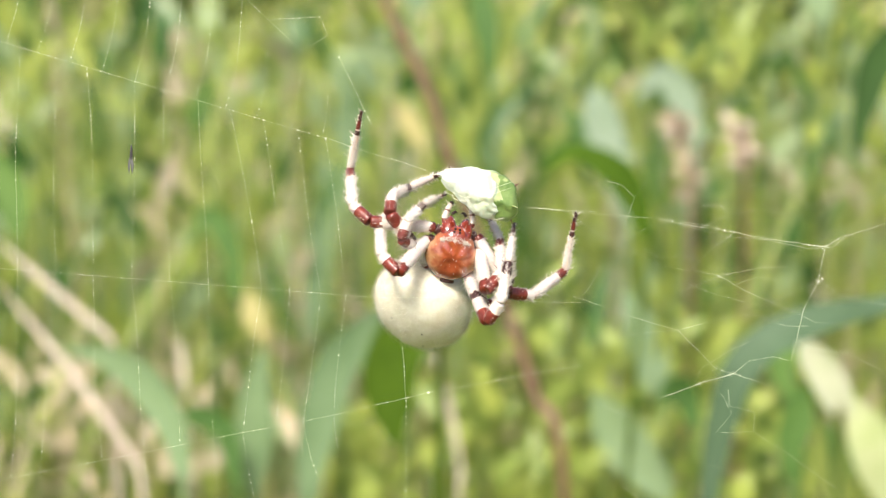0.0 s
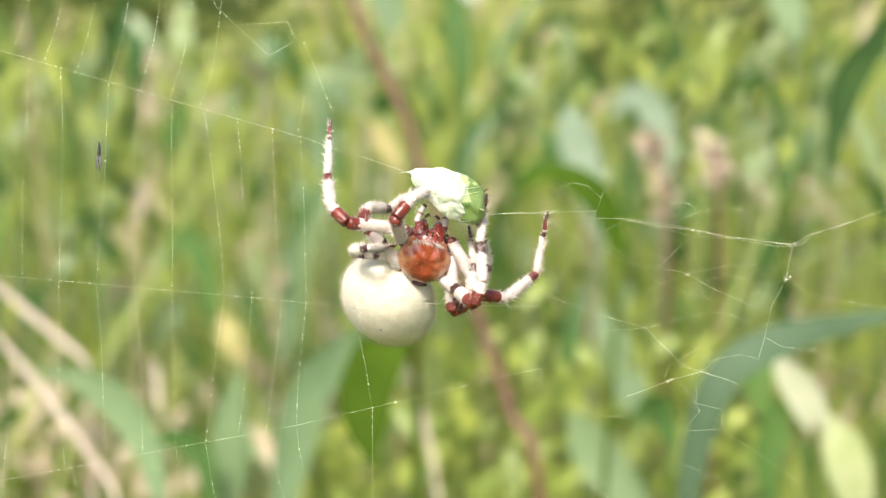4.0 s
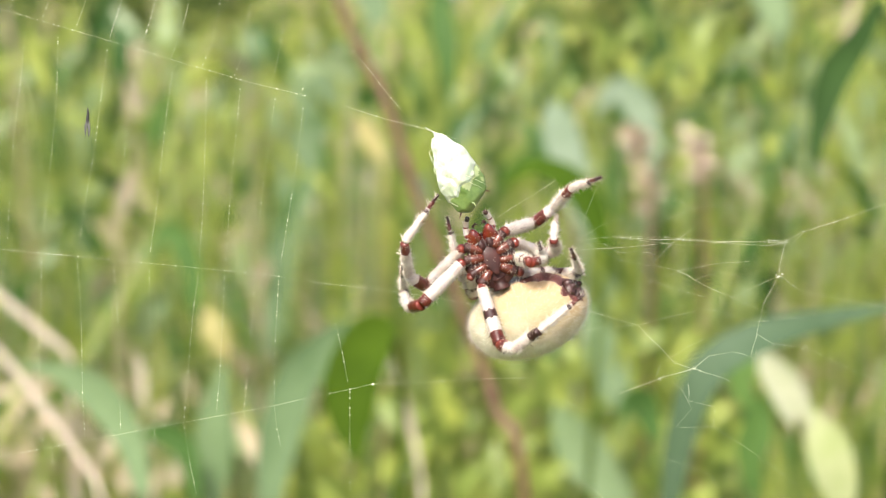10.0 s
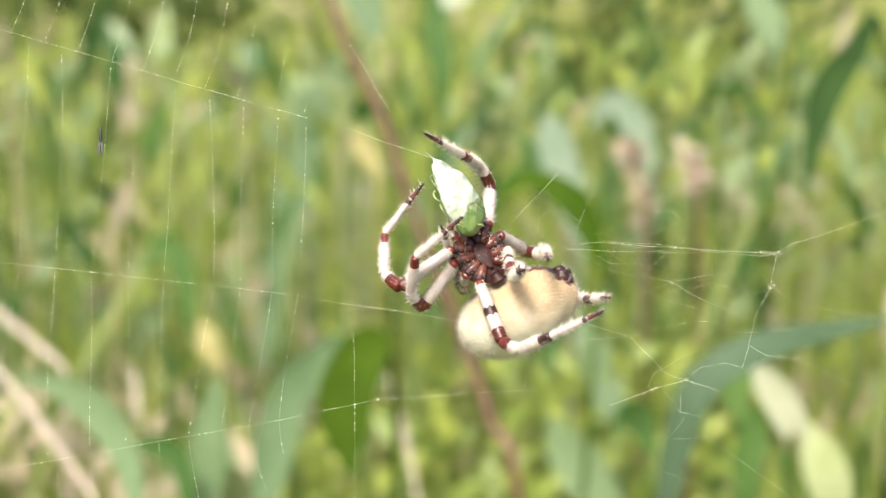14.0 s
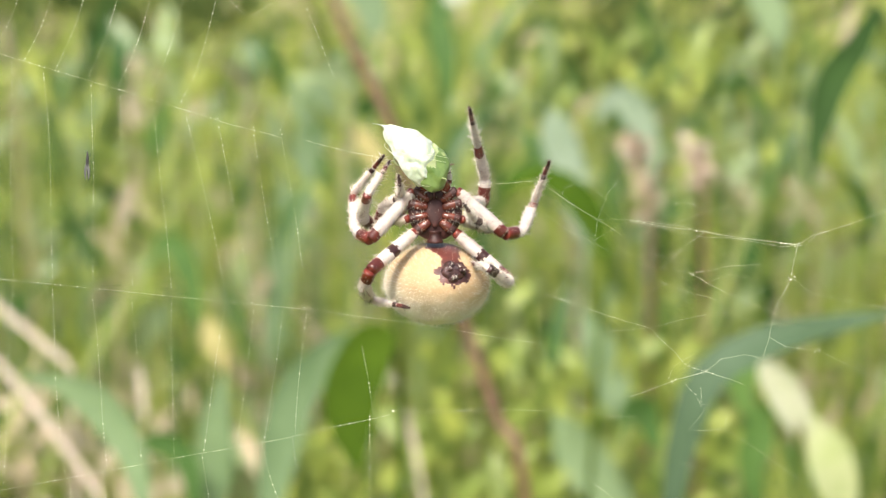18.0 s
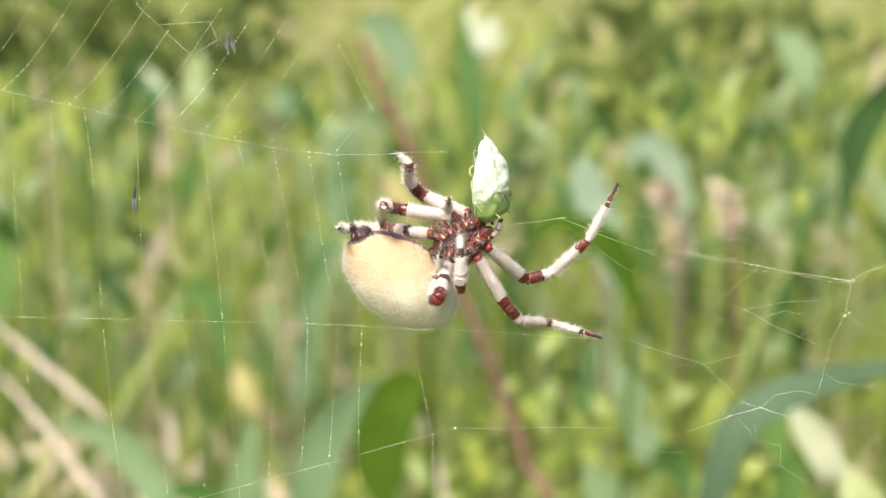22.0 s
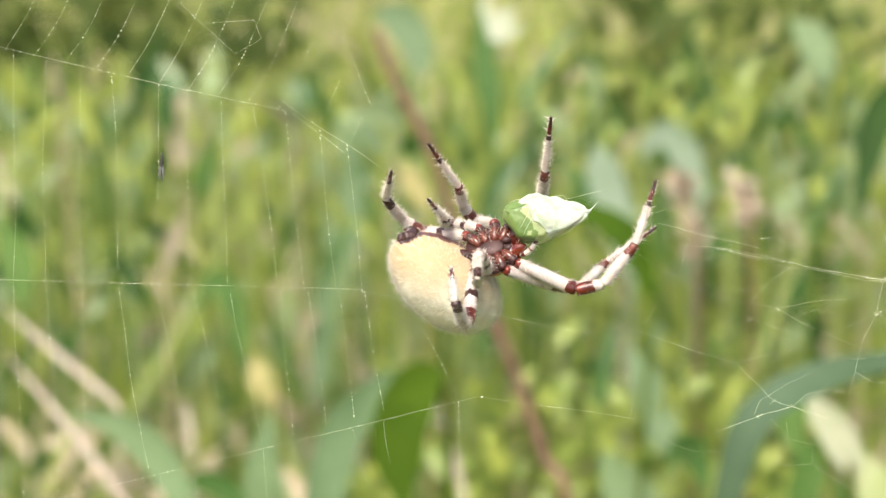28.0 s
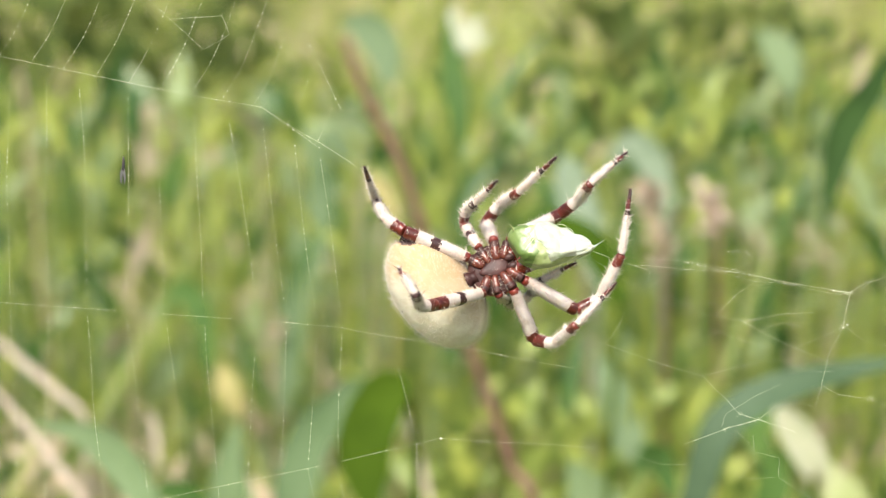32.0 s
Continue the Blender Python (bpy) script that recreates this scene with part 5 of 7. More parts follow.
    leg_walk("L1", [
        (0, (-0.99, -0.08, 0.09), (-0.75, 0.31, -0.58), (-0.18, 0.49, -0.85), (0, 0.98, 0.18)),
        (1, (-1, 0.01, -0.02), (-0.76, 0.36, -0.53), (-0.2, 0.55, -0.81), (0.02, 0.98, 0.17)),
        (2, (-1, 0.01, -0.02), (-0.82, 0.29, -0.49), (-0.29, 0.5, -0.82), (0.04, 0.99, 0.1)),
        (3, (-1, 0.09, -0.03), (-0.77, 0.24, -0.59), (-0.21, 0.3, -0.93), (-0.07, 0.99, 0.13)),
        (4, (-0.93, 0.04, 0.37), (-0.74, 0.34, -0.58), (-0.18, 0.35, -0.92), (-0.13, 0.72, -0.68)),
        (7, (0.39, 0.9, 0.17), (-0.29, 0.82, 0.48), (-0.76, 0.37, 0.53), (-0.13, 0.07, -0.99)),
        (8, (-0.64, 0.64, 0.41), (-0.2, 0.87, -0.46), (0.24, 0.53, -0.82), (0.01, 0.78, -0.62)),
        (9, (-0.27, 0.96, -0.1), (0.1, 0.78, -0.61), (0.43, 0.27, -0.86), (-0.1, 0.96, 0.24)),
        (10, (-0.66, -0.01, 0.75), (-0.79, 0.22, -0.57), (-0.25, 0.19, -0.95), (-0.26, -0.06, -0.96)),
        (11, (-0.64, -0.11, 0.76), (-0.75, 0.35, -0.55), (-0.21, 0.35, -0.91), (-0.28, -0.02, -0.96)),
        (12, (-0.72, -0.05, 0.69), (-0.36, -0.19, -0.91), (0.28, -0.07, -0.96), (-0.14, 0.41, 0.9)),
        (13, (-0.64, 0.03, 0.77), (-0.35, 0.62, -0.7), (0.21, 0.35, -0.92), (0.84, -0.08, -0.54)),
        (14, (-0.62, 0.62, 0.49), (0.12, 0.71, -0.69), (0.48, 0.19, -0.86), (0.56, 0.41, -0.72)),
        (17, (-0.63, -0.27, 0.73), (-0.74, 0.38, -0.56), (-0.17, 0.46, -0.87), (-0.11, 0.44, -0.89)),
        (18, (-0.74, -0.66, 0.14), (-0.69, 0.13, 0.71), (-0.27, 0.63, 0.72), (-0.2, 0.59, -0.78)),
        (19, (-0.66, -0.75, 0.02), (-0.79, 0.08, 0.61), (-0.42, 0.62, 0.67), (-0.17, 0.53, -0.83)),
        (20, (-0.96, -0.04, 0.26), (-0.84, 0.31, -0.44), (-0.33, 0.46, -0.82), (-0.47, 0.42, 0.77)),
        (21, (-0.7, -0.3, 0.65), (-0.84, 0.54, 0.06), (-0.45, 0.81, -0.39), (-0.26, 0.87, -0.43)),
        (22, (-0.27, 0.33, 0.91), (-0.13, 0.96, 0.24), (0.05, 0.92, -0.39), (0.43, 0.81, -0.4)),
        (23, (-0.42, 0.31, 0.85), (-0.18, 0.95, 0.26), (0.1, 0.94, -0.33), (0.38, 0.83, -0.4)),
        (24, (-0.81, 0.27, 0.52), (-0.58, 0.81, 0.09), (-0.1, 0.93, -0.35), (0.06, 0.76, -0.64)),
        (25, (-0.87, -0.02, 0.49), (-0.91, 0.36, 0.19), (-0.63, 0.73, -0.27), (-0.64, 0.74, -0.19)),
        (28, (-0.53, 0.79, 0.3), (0, 1, 0), (0.54, 0.79, -0.3), (0.74, 0.51, -0.45)),
        (29, (-0.44, 0.56, 0.7), (-0.01, 1, 0.03), (0.32, 0.81, -0.5), (0.73, 0.57, -0.38)),
        (30, (-0.7, 0.69, 0.18), (0.03, 0.96, 0.28), (0.64, 0.73, 0.22), (0.85, 0.38, -0.35)),
        (31, (-0.66, 0.49, 0.57), (-0.08, 0.99, 0.15), (0.42, 0.87, -0.26), (0.81, 0.51, -0.29)),
        (32, (-0.63, 0.6, 0.5), (0.08, 0.99, -0.14), (0.53, 0.68, -0.51), (0.81, 0.48, -0.34))])
    leg_walk("L2", [
        (0, (-0.4, -0.41, 0.82), (-0.74, 0.35, -0.57), (-0.17, 0.47, -0.87), (0.24, -0.05, -0.97)),
        (1, (-0.54, 0.16, 0.83), (0.1, 0.88, -0.46), (0.41, 0.42, -0.81), (0.53, -0.08, -0.84)),
        (2, (-0.63, -0.31, 0.71), (-0.21, 0.73, -0.65), (0.39, 0.5, -0.77), (0.63, 0.14, -0.77)),
        (3, (-0.4, 0.5, 0.77), (0.29, 0.82, -0.5), (0.46, 0.29, -0.84), (0.5, -0.05, -0.87)),
        (4, (-0.19, 0.61, 0.77), (0.49, 0.73, -0.47), (0.5, 0.19, -0.84), (0.31, -0.15, -0.94)),
        (7, (-0.43, 0.1, 0.9), (0.59, 0.66, -0.47), (0.51, 0.13, -0.85), (0.46, 0.24, -0.86)),
        (8, (-0.38, -0.2, 0.9), (0.33, 0.69, -0.65), (0.37, 0.09, -0.92), (0.55, 0.29, -0.78)),
        (9, (-0.65, -0.15, 0.74), (-0.2, -0.36, -0.91), (0.38, -0.05, -0.93), (0.47, -0.14, -0.87)),
        (10, (-0.55, -0.35, 0.76), (-0.4, -0.09, -0.91), (0.18, 0.2, -0.96), (-0.39, 0.4, 0.83)),
        (11, (-0.88, -0.22, 0.41), (-0.22, -0.11, -0.97), (0.41, 0.06, -0.91), (-0.24, 0, 0.97)),
        (12, (-0.39, -0.38, 0.84), (-0.35, -0.29, -0.89), (0.13, 0.15, -0.98), (0.08, -0.09, -0.99)),
        (13, (-0.39, -0.29, 0.88), (-0.33, -0.3, -0.89), (0.17, 0.11, -0.98), (0, -0.07, -1)),
        (14, (-0.51, -0.35, 0.79), (-0.2, -0.56, -0.8), (0.22, -0.09, -0.97), (0.4, -0.3, -0.87)),
        (17, (0.09, 0.31, 0.94), (0.37, 0.89, -0.29), (0.24, 0.52, -0.82), (0.2, 0.35, -0.92)),
        (18, (-0.38, 0.07, 0.92), (-0.08, 0.96, -0.27), (0.18, 0.62, -0.76), (0.15, 0.53, -0.84)),
        (19, (-0.4, 0.13, 0.91), (-0.33, 0.79, -0.52), (0.05, 0.41, -0.91), (-0.13, 0.6, -0.79)),
        (20, (-0.54, -0.75, 0.38), (-0.82, 0.13, -0.56), (-0.37, 0.58, -0.73), (-0.07, 0.73, 0.68)),
        (21, (-0.77, -0.62, 0.13), (-0.75, -0.41, 0.52), (-0.45, 0.04, 0.89), (-0.72, 0.01, -0.69)),
        (22, (-0.6, 0.07, 0.79), (-0.44, 0.23, 0.86), (0.1, 0.6, 0.8), (-0.78, 0.6, -0.18)),
        (23, (-0.85, -0.04, 0.52), (-0.56, 0.29, 0.77), (0.01, 0.6, 0.8), (-0.85, 0.44, -0.29)),
        (24, (-0.92, -0.14, 0.36), (-0.76, 0.08, 0.64), (-0.25, 0.41, 0.88), (-0.85, 0.05, -0.53)),
        (25, (-0.84, -0.36, 0.4), (-0.85, -0.02, 0.53), (-0.58, 0.57, 0.58), (-0.84, 0.11, -0.53)),
        (28, (-0.24, 0.8, 0.55), (0.05, 0.82, 0.57), (0.66, 0.62, 0.42), (0.33, 0.92, -0.2)),
        (29, (-0.03, 0.43, 0.9), (-0.01, 1, 0.03), (0.01, 0.81, -0.59), (0.25, 0.95, -0.2)),
        (30, (-0.61, 0.4, 0.69), (-0.27, 0.91, -0.32), (0.13, 0.64, -0.76), (0.43, 0.88, -0.22)),
        (31, (-0.79, 0.27, 0.55), (-0.36, 0.9, -0.25), (0.15, 0.76, -0.64), (0.38, 0.91, 0.14)),
        (32, (-0.77, 0.03, 0.63), (-0.57, 0.63, -0.52), (-0.01, 0.53, -0.85), (0.46, 0.86, 0.23))])
    leg_walk("L3", [
        (0, (-0.64, 0.41, 0.65), (0.12, 0.96, -0.26), (0.49, 0.6, -0.63), (0.51, 0.1, -0.85)),
        (1, (-0.66, 0.32, 0.68), (-0.25, 0.61, -0.75), (0.23, 0.24, -0.94), (0.36, -0.14, -0.92)),
        (2, (-0.85, -0.33, 0.4), (-0.4, 0.71, -0.57), (0.23, 0.72, -0.66), (0.6, 0.71, -0.38)),
        (3, (-0.88, 0.18, 0.44), (0.39, 0.87, -0.31), (0.79, 0.4, -0.46), (0.72, 0.39, -0.57)),
        (4, (-0.99, -0.1, 0.03), (-0.14, 0.4, 0.9), (0.48, 0.42, 0.77), (0.64, -0.05, -0.77)),
        (7, (0.47, -0.75, -0.46), (0.2, -0.28, -0.94), (-0.13, 0.26, -0.96), (-0.62, 0.18, 0.76)),
        (8, (-0.72, -0.44, 0.53), (0.26, -0.45, -0.85), (0.62, 0.07, -0.78), (0.62, -0.25, -0.75)),
        (9, (0.26, -0.47, -0.84), (0.27, -0.47, -0.84), (0.79, -0.36, -0.5), (0, -0.01, 1)),
        (10, (-0.05, -0.25, -0.97), (-0.75, -0.1, 0.66), (-0.24, 0.15, 0.96), (0.14, 0.3, -0.94)),
        (11, (-0.02, -0.5, -0.87), (-0.02, -0.58, -0.81), (0, 0.03, -1), (0.03, -0.03, 1)),
        (12, (-0.13, -0.28, -0.95), (-0.4, -0.51, 0.76), (-0.08, -0.01, 1), (0.41, -0.08, -0.91)),
        (13, (0.2, -0.27, -0.94), (-0.43, -0.4, 0.81), (-0.24, 0.19, 0.95), (0.25, -0.11, -0.96)),
        (14, (0.47, -0.59, -0.66), (0.34, -0.47, -0.81), (-0.09, -0.04, -1), (-0.29, 0.31, 0.9)),
        (17, (-0.91, -0.27, 0.32), (-0.89, -0.12, -0.44), (-0.47, 0.06, -0.88), (-0.64, 0.11, 0.76)),
        (18, (-0.66, -0.18, 0.73), (-0.02, 0.08, -1), (0.57, 0.17, -0.8), (0.27, 0.32, -0.91)),
        (19, (-0.4, -0.23, 0.89), (-0.1, 0.6, -0.79), (0.41, 0.23, -0.88), (0.14, 0.25, -0.96)),
        (20, (-0.3, -0.11, 0.95), (0.08, 0.94, 0.34), (0.26, 0.93, -0.28), (0.16, 0.64, -0.75)),
        (21, (-0.42, -0.85, -0.32), (-0.3, -0.57, -0.77), (-0.05, -0.03, -1), (0.39, 0.38, 0.84)),
        (22, (-0.89, -0.31, -0.32), (0.19, 0.32, -0.93), (0.69, 0.45, -0.56), (0.81, 0.18, 0.56)),
        (23, (-0.42, -0.14, 0.9), (0.39, 0.56, -0.73), (0.41, -0.05, -0.91), (-0.08, 0.15, -0.98)),
        (24, (-0.31, -0.91, 0.28), (-0.49, -0.11, -0.86), (-0.21, 0.46, -0.87), (0.61, 0.39, 0.69)),
        (25, (-0.51, -0.15, 0.85), (-0.48, -0.29, -0.83), (0.08, -0.06, -1), (0.31, 0.25, 0.92)),
        (28, (-0.05, 0, -1), (-0.57, -0.06, -0.82), (-0.95, -0.11, -0.31), (0.24, -0.18, 0.95)),
        (29, (-0.57, -0.41, -0.71), (-0.26, -0.3, 0.92), (0.23, 0.1, 0.97), (0.03, 0.08, -1)),
        (30, (-0.84, -0.48, 0.25), (0, -0.12, -0.99), (0.51, 0.21, -0.83), (-0.14, -0.2, -0.97)),
        (31, (-0.24, 0.19, 0.95), (0.43, 0.84, -0.33), (0.42, 0.42, -0.81), (0.43, 0.54, -0.72)),
        (32, (-0.12, 0.29, 0.95), (0.12, 0.97, -0.23), (0.17, 0.62, -0.76), (-0.08, 0.83, -0.55))])
    leg_walk("L4", [
        (0, (-0.7, 0.7, 0.15), (-0.04, 0.51, -0.86), (0.4, 0.04, -0.91), (0.63, 0.61, 0.48)),
        (1, (-0.74, 0.61, 0.27), (0.13, 0.75, -0.64), (0.58, 0.3, -0.76), (0.65, 0.3, -0.7)),
        (2, (-0.75, 0.51, 0.42), (0.17, 0.92, -0.35), (0.63, 0.52, -0.58), (0.56, -0.28, -0.78)),
        (3, (-0.84, 0.52, 0.18), (0.12, 0.58, -0.81), (0.62, 0.15, -0.77), (0.46, 0.75, 0.48)),
        (4, (-0.7, 0.67, 0.25), (0.15, 0.33, -0.93), (0.54, -0.17, -0.82), (0.56, 0.74, 0.37)),
        (7, (0.7, -0.41, -0.58), (-0.8, -0.59, 0.02), (-0.92, -0.07, 0.39), (-0.38, -0.16, -0.91)),
        (8, (-0.72, -0.25, 0.64), (0.22, -0.41, -0.89), (0.64, 0.08, -0.77), (0.28, -0.14, -0.95)),
        (9, (-0.52, 0.03, 0.86), (-0.22, -0.24, -0.95), (0.41, -0.07, -0.91), (-0.05, -0.14, -0.99)),
        (10, (-0.67, -0.24, 0.71), (-0.52, -0.24, -0.82), (0.07, -0.02, -1), (0.19, 0.39, -0.9)),
        (11, (-0.53, -0.44, 0.72), (-0.84, -0.39, -0.37), (-0.51, -0.11, -0.85), (-0.07, 0.14, -0.99)),
        (12, (-0.62, -0.5, 0.61), (-0.59, -0.43, -0.68), (-0.14, -0.08, -0.99), (-0.03, -0.01, -1)),
        (13, (-0.66, -0.5, 0.56), (-0.53, -0.32, -0.78), (-0.03, 0.04, -1), (-0.45, 0.03, 0.89)),
        (14, (-0.52, -0.64, 0.56), (-0.32, -0.77, -0.55), (0.02, -0.36, -0.93), (0.11, -0.22, -0.97)),
        (17, (-0.69, -0.43, -0.59), (-0.95, -0.27, 0.17), (-0.7, -0.01, 0.71), (-0.87, 0.15, 0.47)),
        (18, (-0.74, -0.67, -0.01), (0.02, -0.15, -0.99), (0.47, 0.29, -0.83), (0.26, 0.13, 0.96)),
        (19, (-0.63, -0.78, 0), (-0.13, -0.52, -0.85), (0.3, -0.04, -0.95), (0.12, -0.08, 0.99)),
        (20, (-0.66, -0.75, 0.11), (-0.46, -0.44, -0.77), (-0.06, 0.02, -1), (0.2, 0.41, 0.89)),
        (21, (-0.59, -0.8, 0.08), (0.17, -0.67, -0.72), (0.57, -0.16, -0.8), (0.3, 0.27, -0.91)),
        (22, (-0.8, -0.34, -0.5), (0.65, -0.24, 0.72), (0.8, 0.35, 0.49), (-0.08, 0.34, -0.94)),
        (23, (-0.82, -0.36, -0.45), (0.67, -0.19, 0.72), (0.82, 0.38, 0.44), (0.57, 0.36, -0.74)),
        (24, (-0.79, -0.56, -0.25), (-0.36, -0.07, -0.93), (0.16, 0.32, -0.93), (0.63, 0.41, 0.66)),
        (25, (-0.27, -0.89, -0.38), (-0.19, -0.6, -0.78), (-0.01, -0.01, -1), (0.36, 0.49, 0.8)),
        (28, (-0.93, -0.18, -0.32), (-0.52, -0.1, -0.85), (0.1, 0.02, -1), (0.88, -0.03, 0.48)),
        (29, (-0.87, -0.45, -0.21), (-0.25, -0.19, -0.95), (0.33, 0.1, -0.94), (0.92, 0.16, 0.36)),
        (30, (-0.69, -0.61, -0.39), (-0.08, -0.31, -0.95), (0.44, 0.08, -0.9), (0.84, 0.15, 0.52)),
        (31, (-0.28, -0.55, -0.79), (-0.19, -0.47, -0.86), (0.23, 0.01, -0.97), (0.86, -0.03, 0.5)),
        (32, (-0.11, -0.7, -0.71), (-0.09, -0.59, -0.8), (0.02, 0.02, -1), (0.73, -0.11, 0.68))])
    leg_walk("R1", [
        (0, (0.64, -0.7, 0.31), (0.93, -0.06, -0.37), (0.61, 0.44, -0.66), (-0.06, 0.99, 0.09)),
        (1, (0.61, -0.73, 0.32), (0.89, 0.08, -0.46), (0.49, 0.56, -0.67), (-0.06, 0.93, 0.35)),
        (2, (0.56, -0.75, 0.34), (0.86, -0.04, -0.5), (0.51, 0.45, -0.73), (-0.19, 0.96, 0.19)),
        (3, (0.57, -0.75, 0.33), (0.85, -0.08, -0.52), (0.5, 0.42, -0.75), (0.05, 1, 0.01)),
        (4, (0.66, -0.69, 0.31), (0.9, -0.09, -0.42), (0.57, 0.39, -0.72), (-0.02, 0.96, -0.26)),
        (7, (0.5, 0.84, 0.22), (-0.45, 0.79, 0.41), (-0.89, 0.32, 0.32), (-0.71, 0.52, -0.47)),
        (8, (-0.14, 0.37, 0.92), (-0.03, 0.84, -0.55), (0.07, 0.33, -0.94), (-0.8, 0.54, 0.27)),
        (9, (-0.15, 0.22, 0.96), (0.17, 0.81, -0.57), (0.19, 0.27, -0.94), (-0.15, 0.06, -0.99)),
        (10, (0.66, -0.33, 0.67), (0.56, 0.6, -0.57), (-0.06, 0.6, -0.8), (-0.8, 0.52, 0.31)),
        (11, (0.59, -0.53, 0.61), (0.69, 0.67, -0.28), (0.12, 0.81, -0.58), (-0.66, 0.55, -0.52)),
        (12, (0.98, -0.12, 0.12), (0.27, 0.79, 0.55), (-0.38, 0.81, 0.44), (-0.76, 0.62, -0.19)),
        (13, (0.99, -0.07, 0.09), (0.39, 0.63, 0.67), (-0.26, 0.71, 0.65), (-0.66, 0.73, -0.17)),
        (14, (0.96, -0.02, 0.27), (0.04, 0.84, 0.55), (-0.57, 0.76, 0.32), (-0.88, 0.29, -0.37)),
        (17, (0.86, -0.5, -0.01), (0.74, 0.47, 0.48), (0.2, 0.84, 0.51), (-0.56, 0.69, -0.46)),
        (18, (0.66, -0.75, 0.01), (0.58, 0.36, 0.73), (0.09, 0.78, 0.62), (-0.51, 0.55, -0.66)),
        (19, (0.65, -0.29, 0.7), (0.57, 0.49, -0.66), (-0.05, 0.5, -0.86), (-0.2, 0.58, 0.79)),
        (20, (0.77, -0.37, 0.52), (0.52, 0.42, -0.74), (-0.12, 0.53, -0.84), (-0.08, 0.48, 0.87)),
        (21, (0.61, -0.08, 0.79), (0.47, 0.38, -0.8), (-0.15, 0.26, -0.95), (-0.1, 0.08, -0.99)),
        (22, (0.84, -0.53, 0.1), (0.18, -0.19, -0.97), (-0.37, 0.17, -0.91), (0.78, -0.1, 0.62)),
        (23, (0.62, -0.77, 0.16), (0.23, -0.26, -0.94), (-0.19, 0.25, -0.95), (0.81, 0.06, 0.59)),
        (24, (0.73, -0.48, 0.49), (0.3, 0, -0.95), (-0.28, 0.3, -0.91), (-0.19, 0.36, -0.92)),
        (25, (0.84, -0.53, 0.14), (0.24, 0.22, -0.95), (-0.34, 0.49, -0.8), (-0.68, 0.5, 0.54)),
        (28, (0.48, 0.3, 0.83), (0.46, 0.6, -0.66), (0.02, 0.23, -0.97), (0.36, 0.29, -0.89)),
        (29, (0.18, 0.37, 0.91), (0.07, 0.77, -0.63), (-0.08, 0.23, -0.97), (0.48, 0.65, -0.59)),
        (30, (0.01, 0.58, 0.81), (-0.01, 0.94, -0.35), (-0.01, 0.52, -0.86), (-0.12, 0.66, -0.74)),
        (31, (0.01, 0.93, 0.36), (-0.09, 0.85, -0.52), (-0.11, 0.34, -0.93), (0.47, 0.69, 0.55)),
        (32, (0.21, 0.92, 0.33), (0.05, 0.79, -0.62), (-0.09, 0.25, -0.96), (0.42, 0.76, 0.49))])
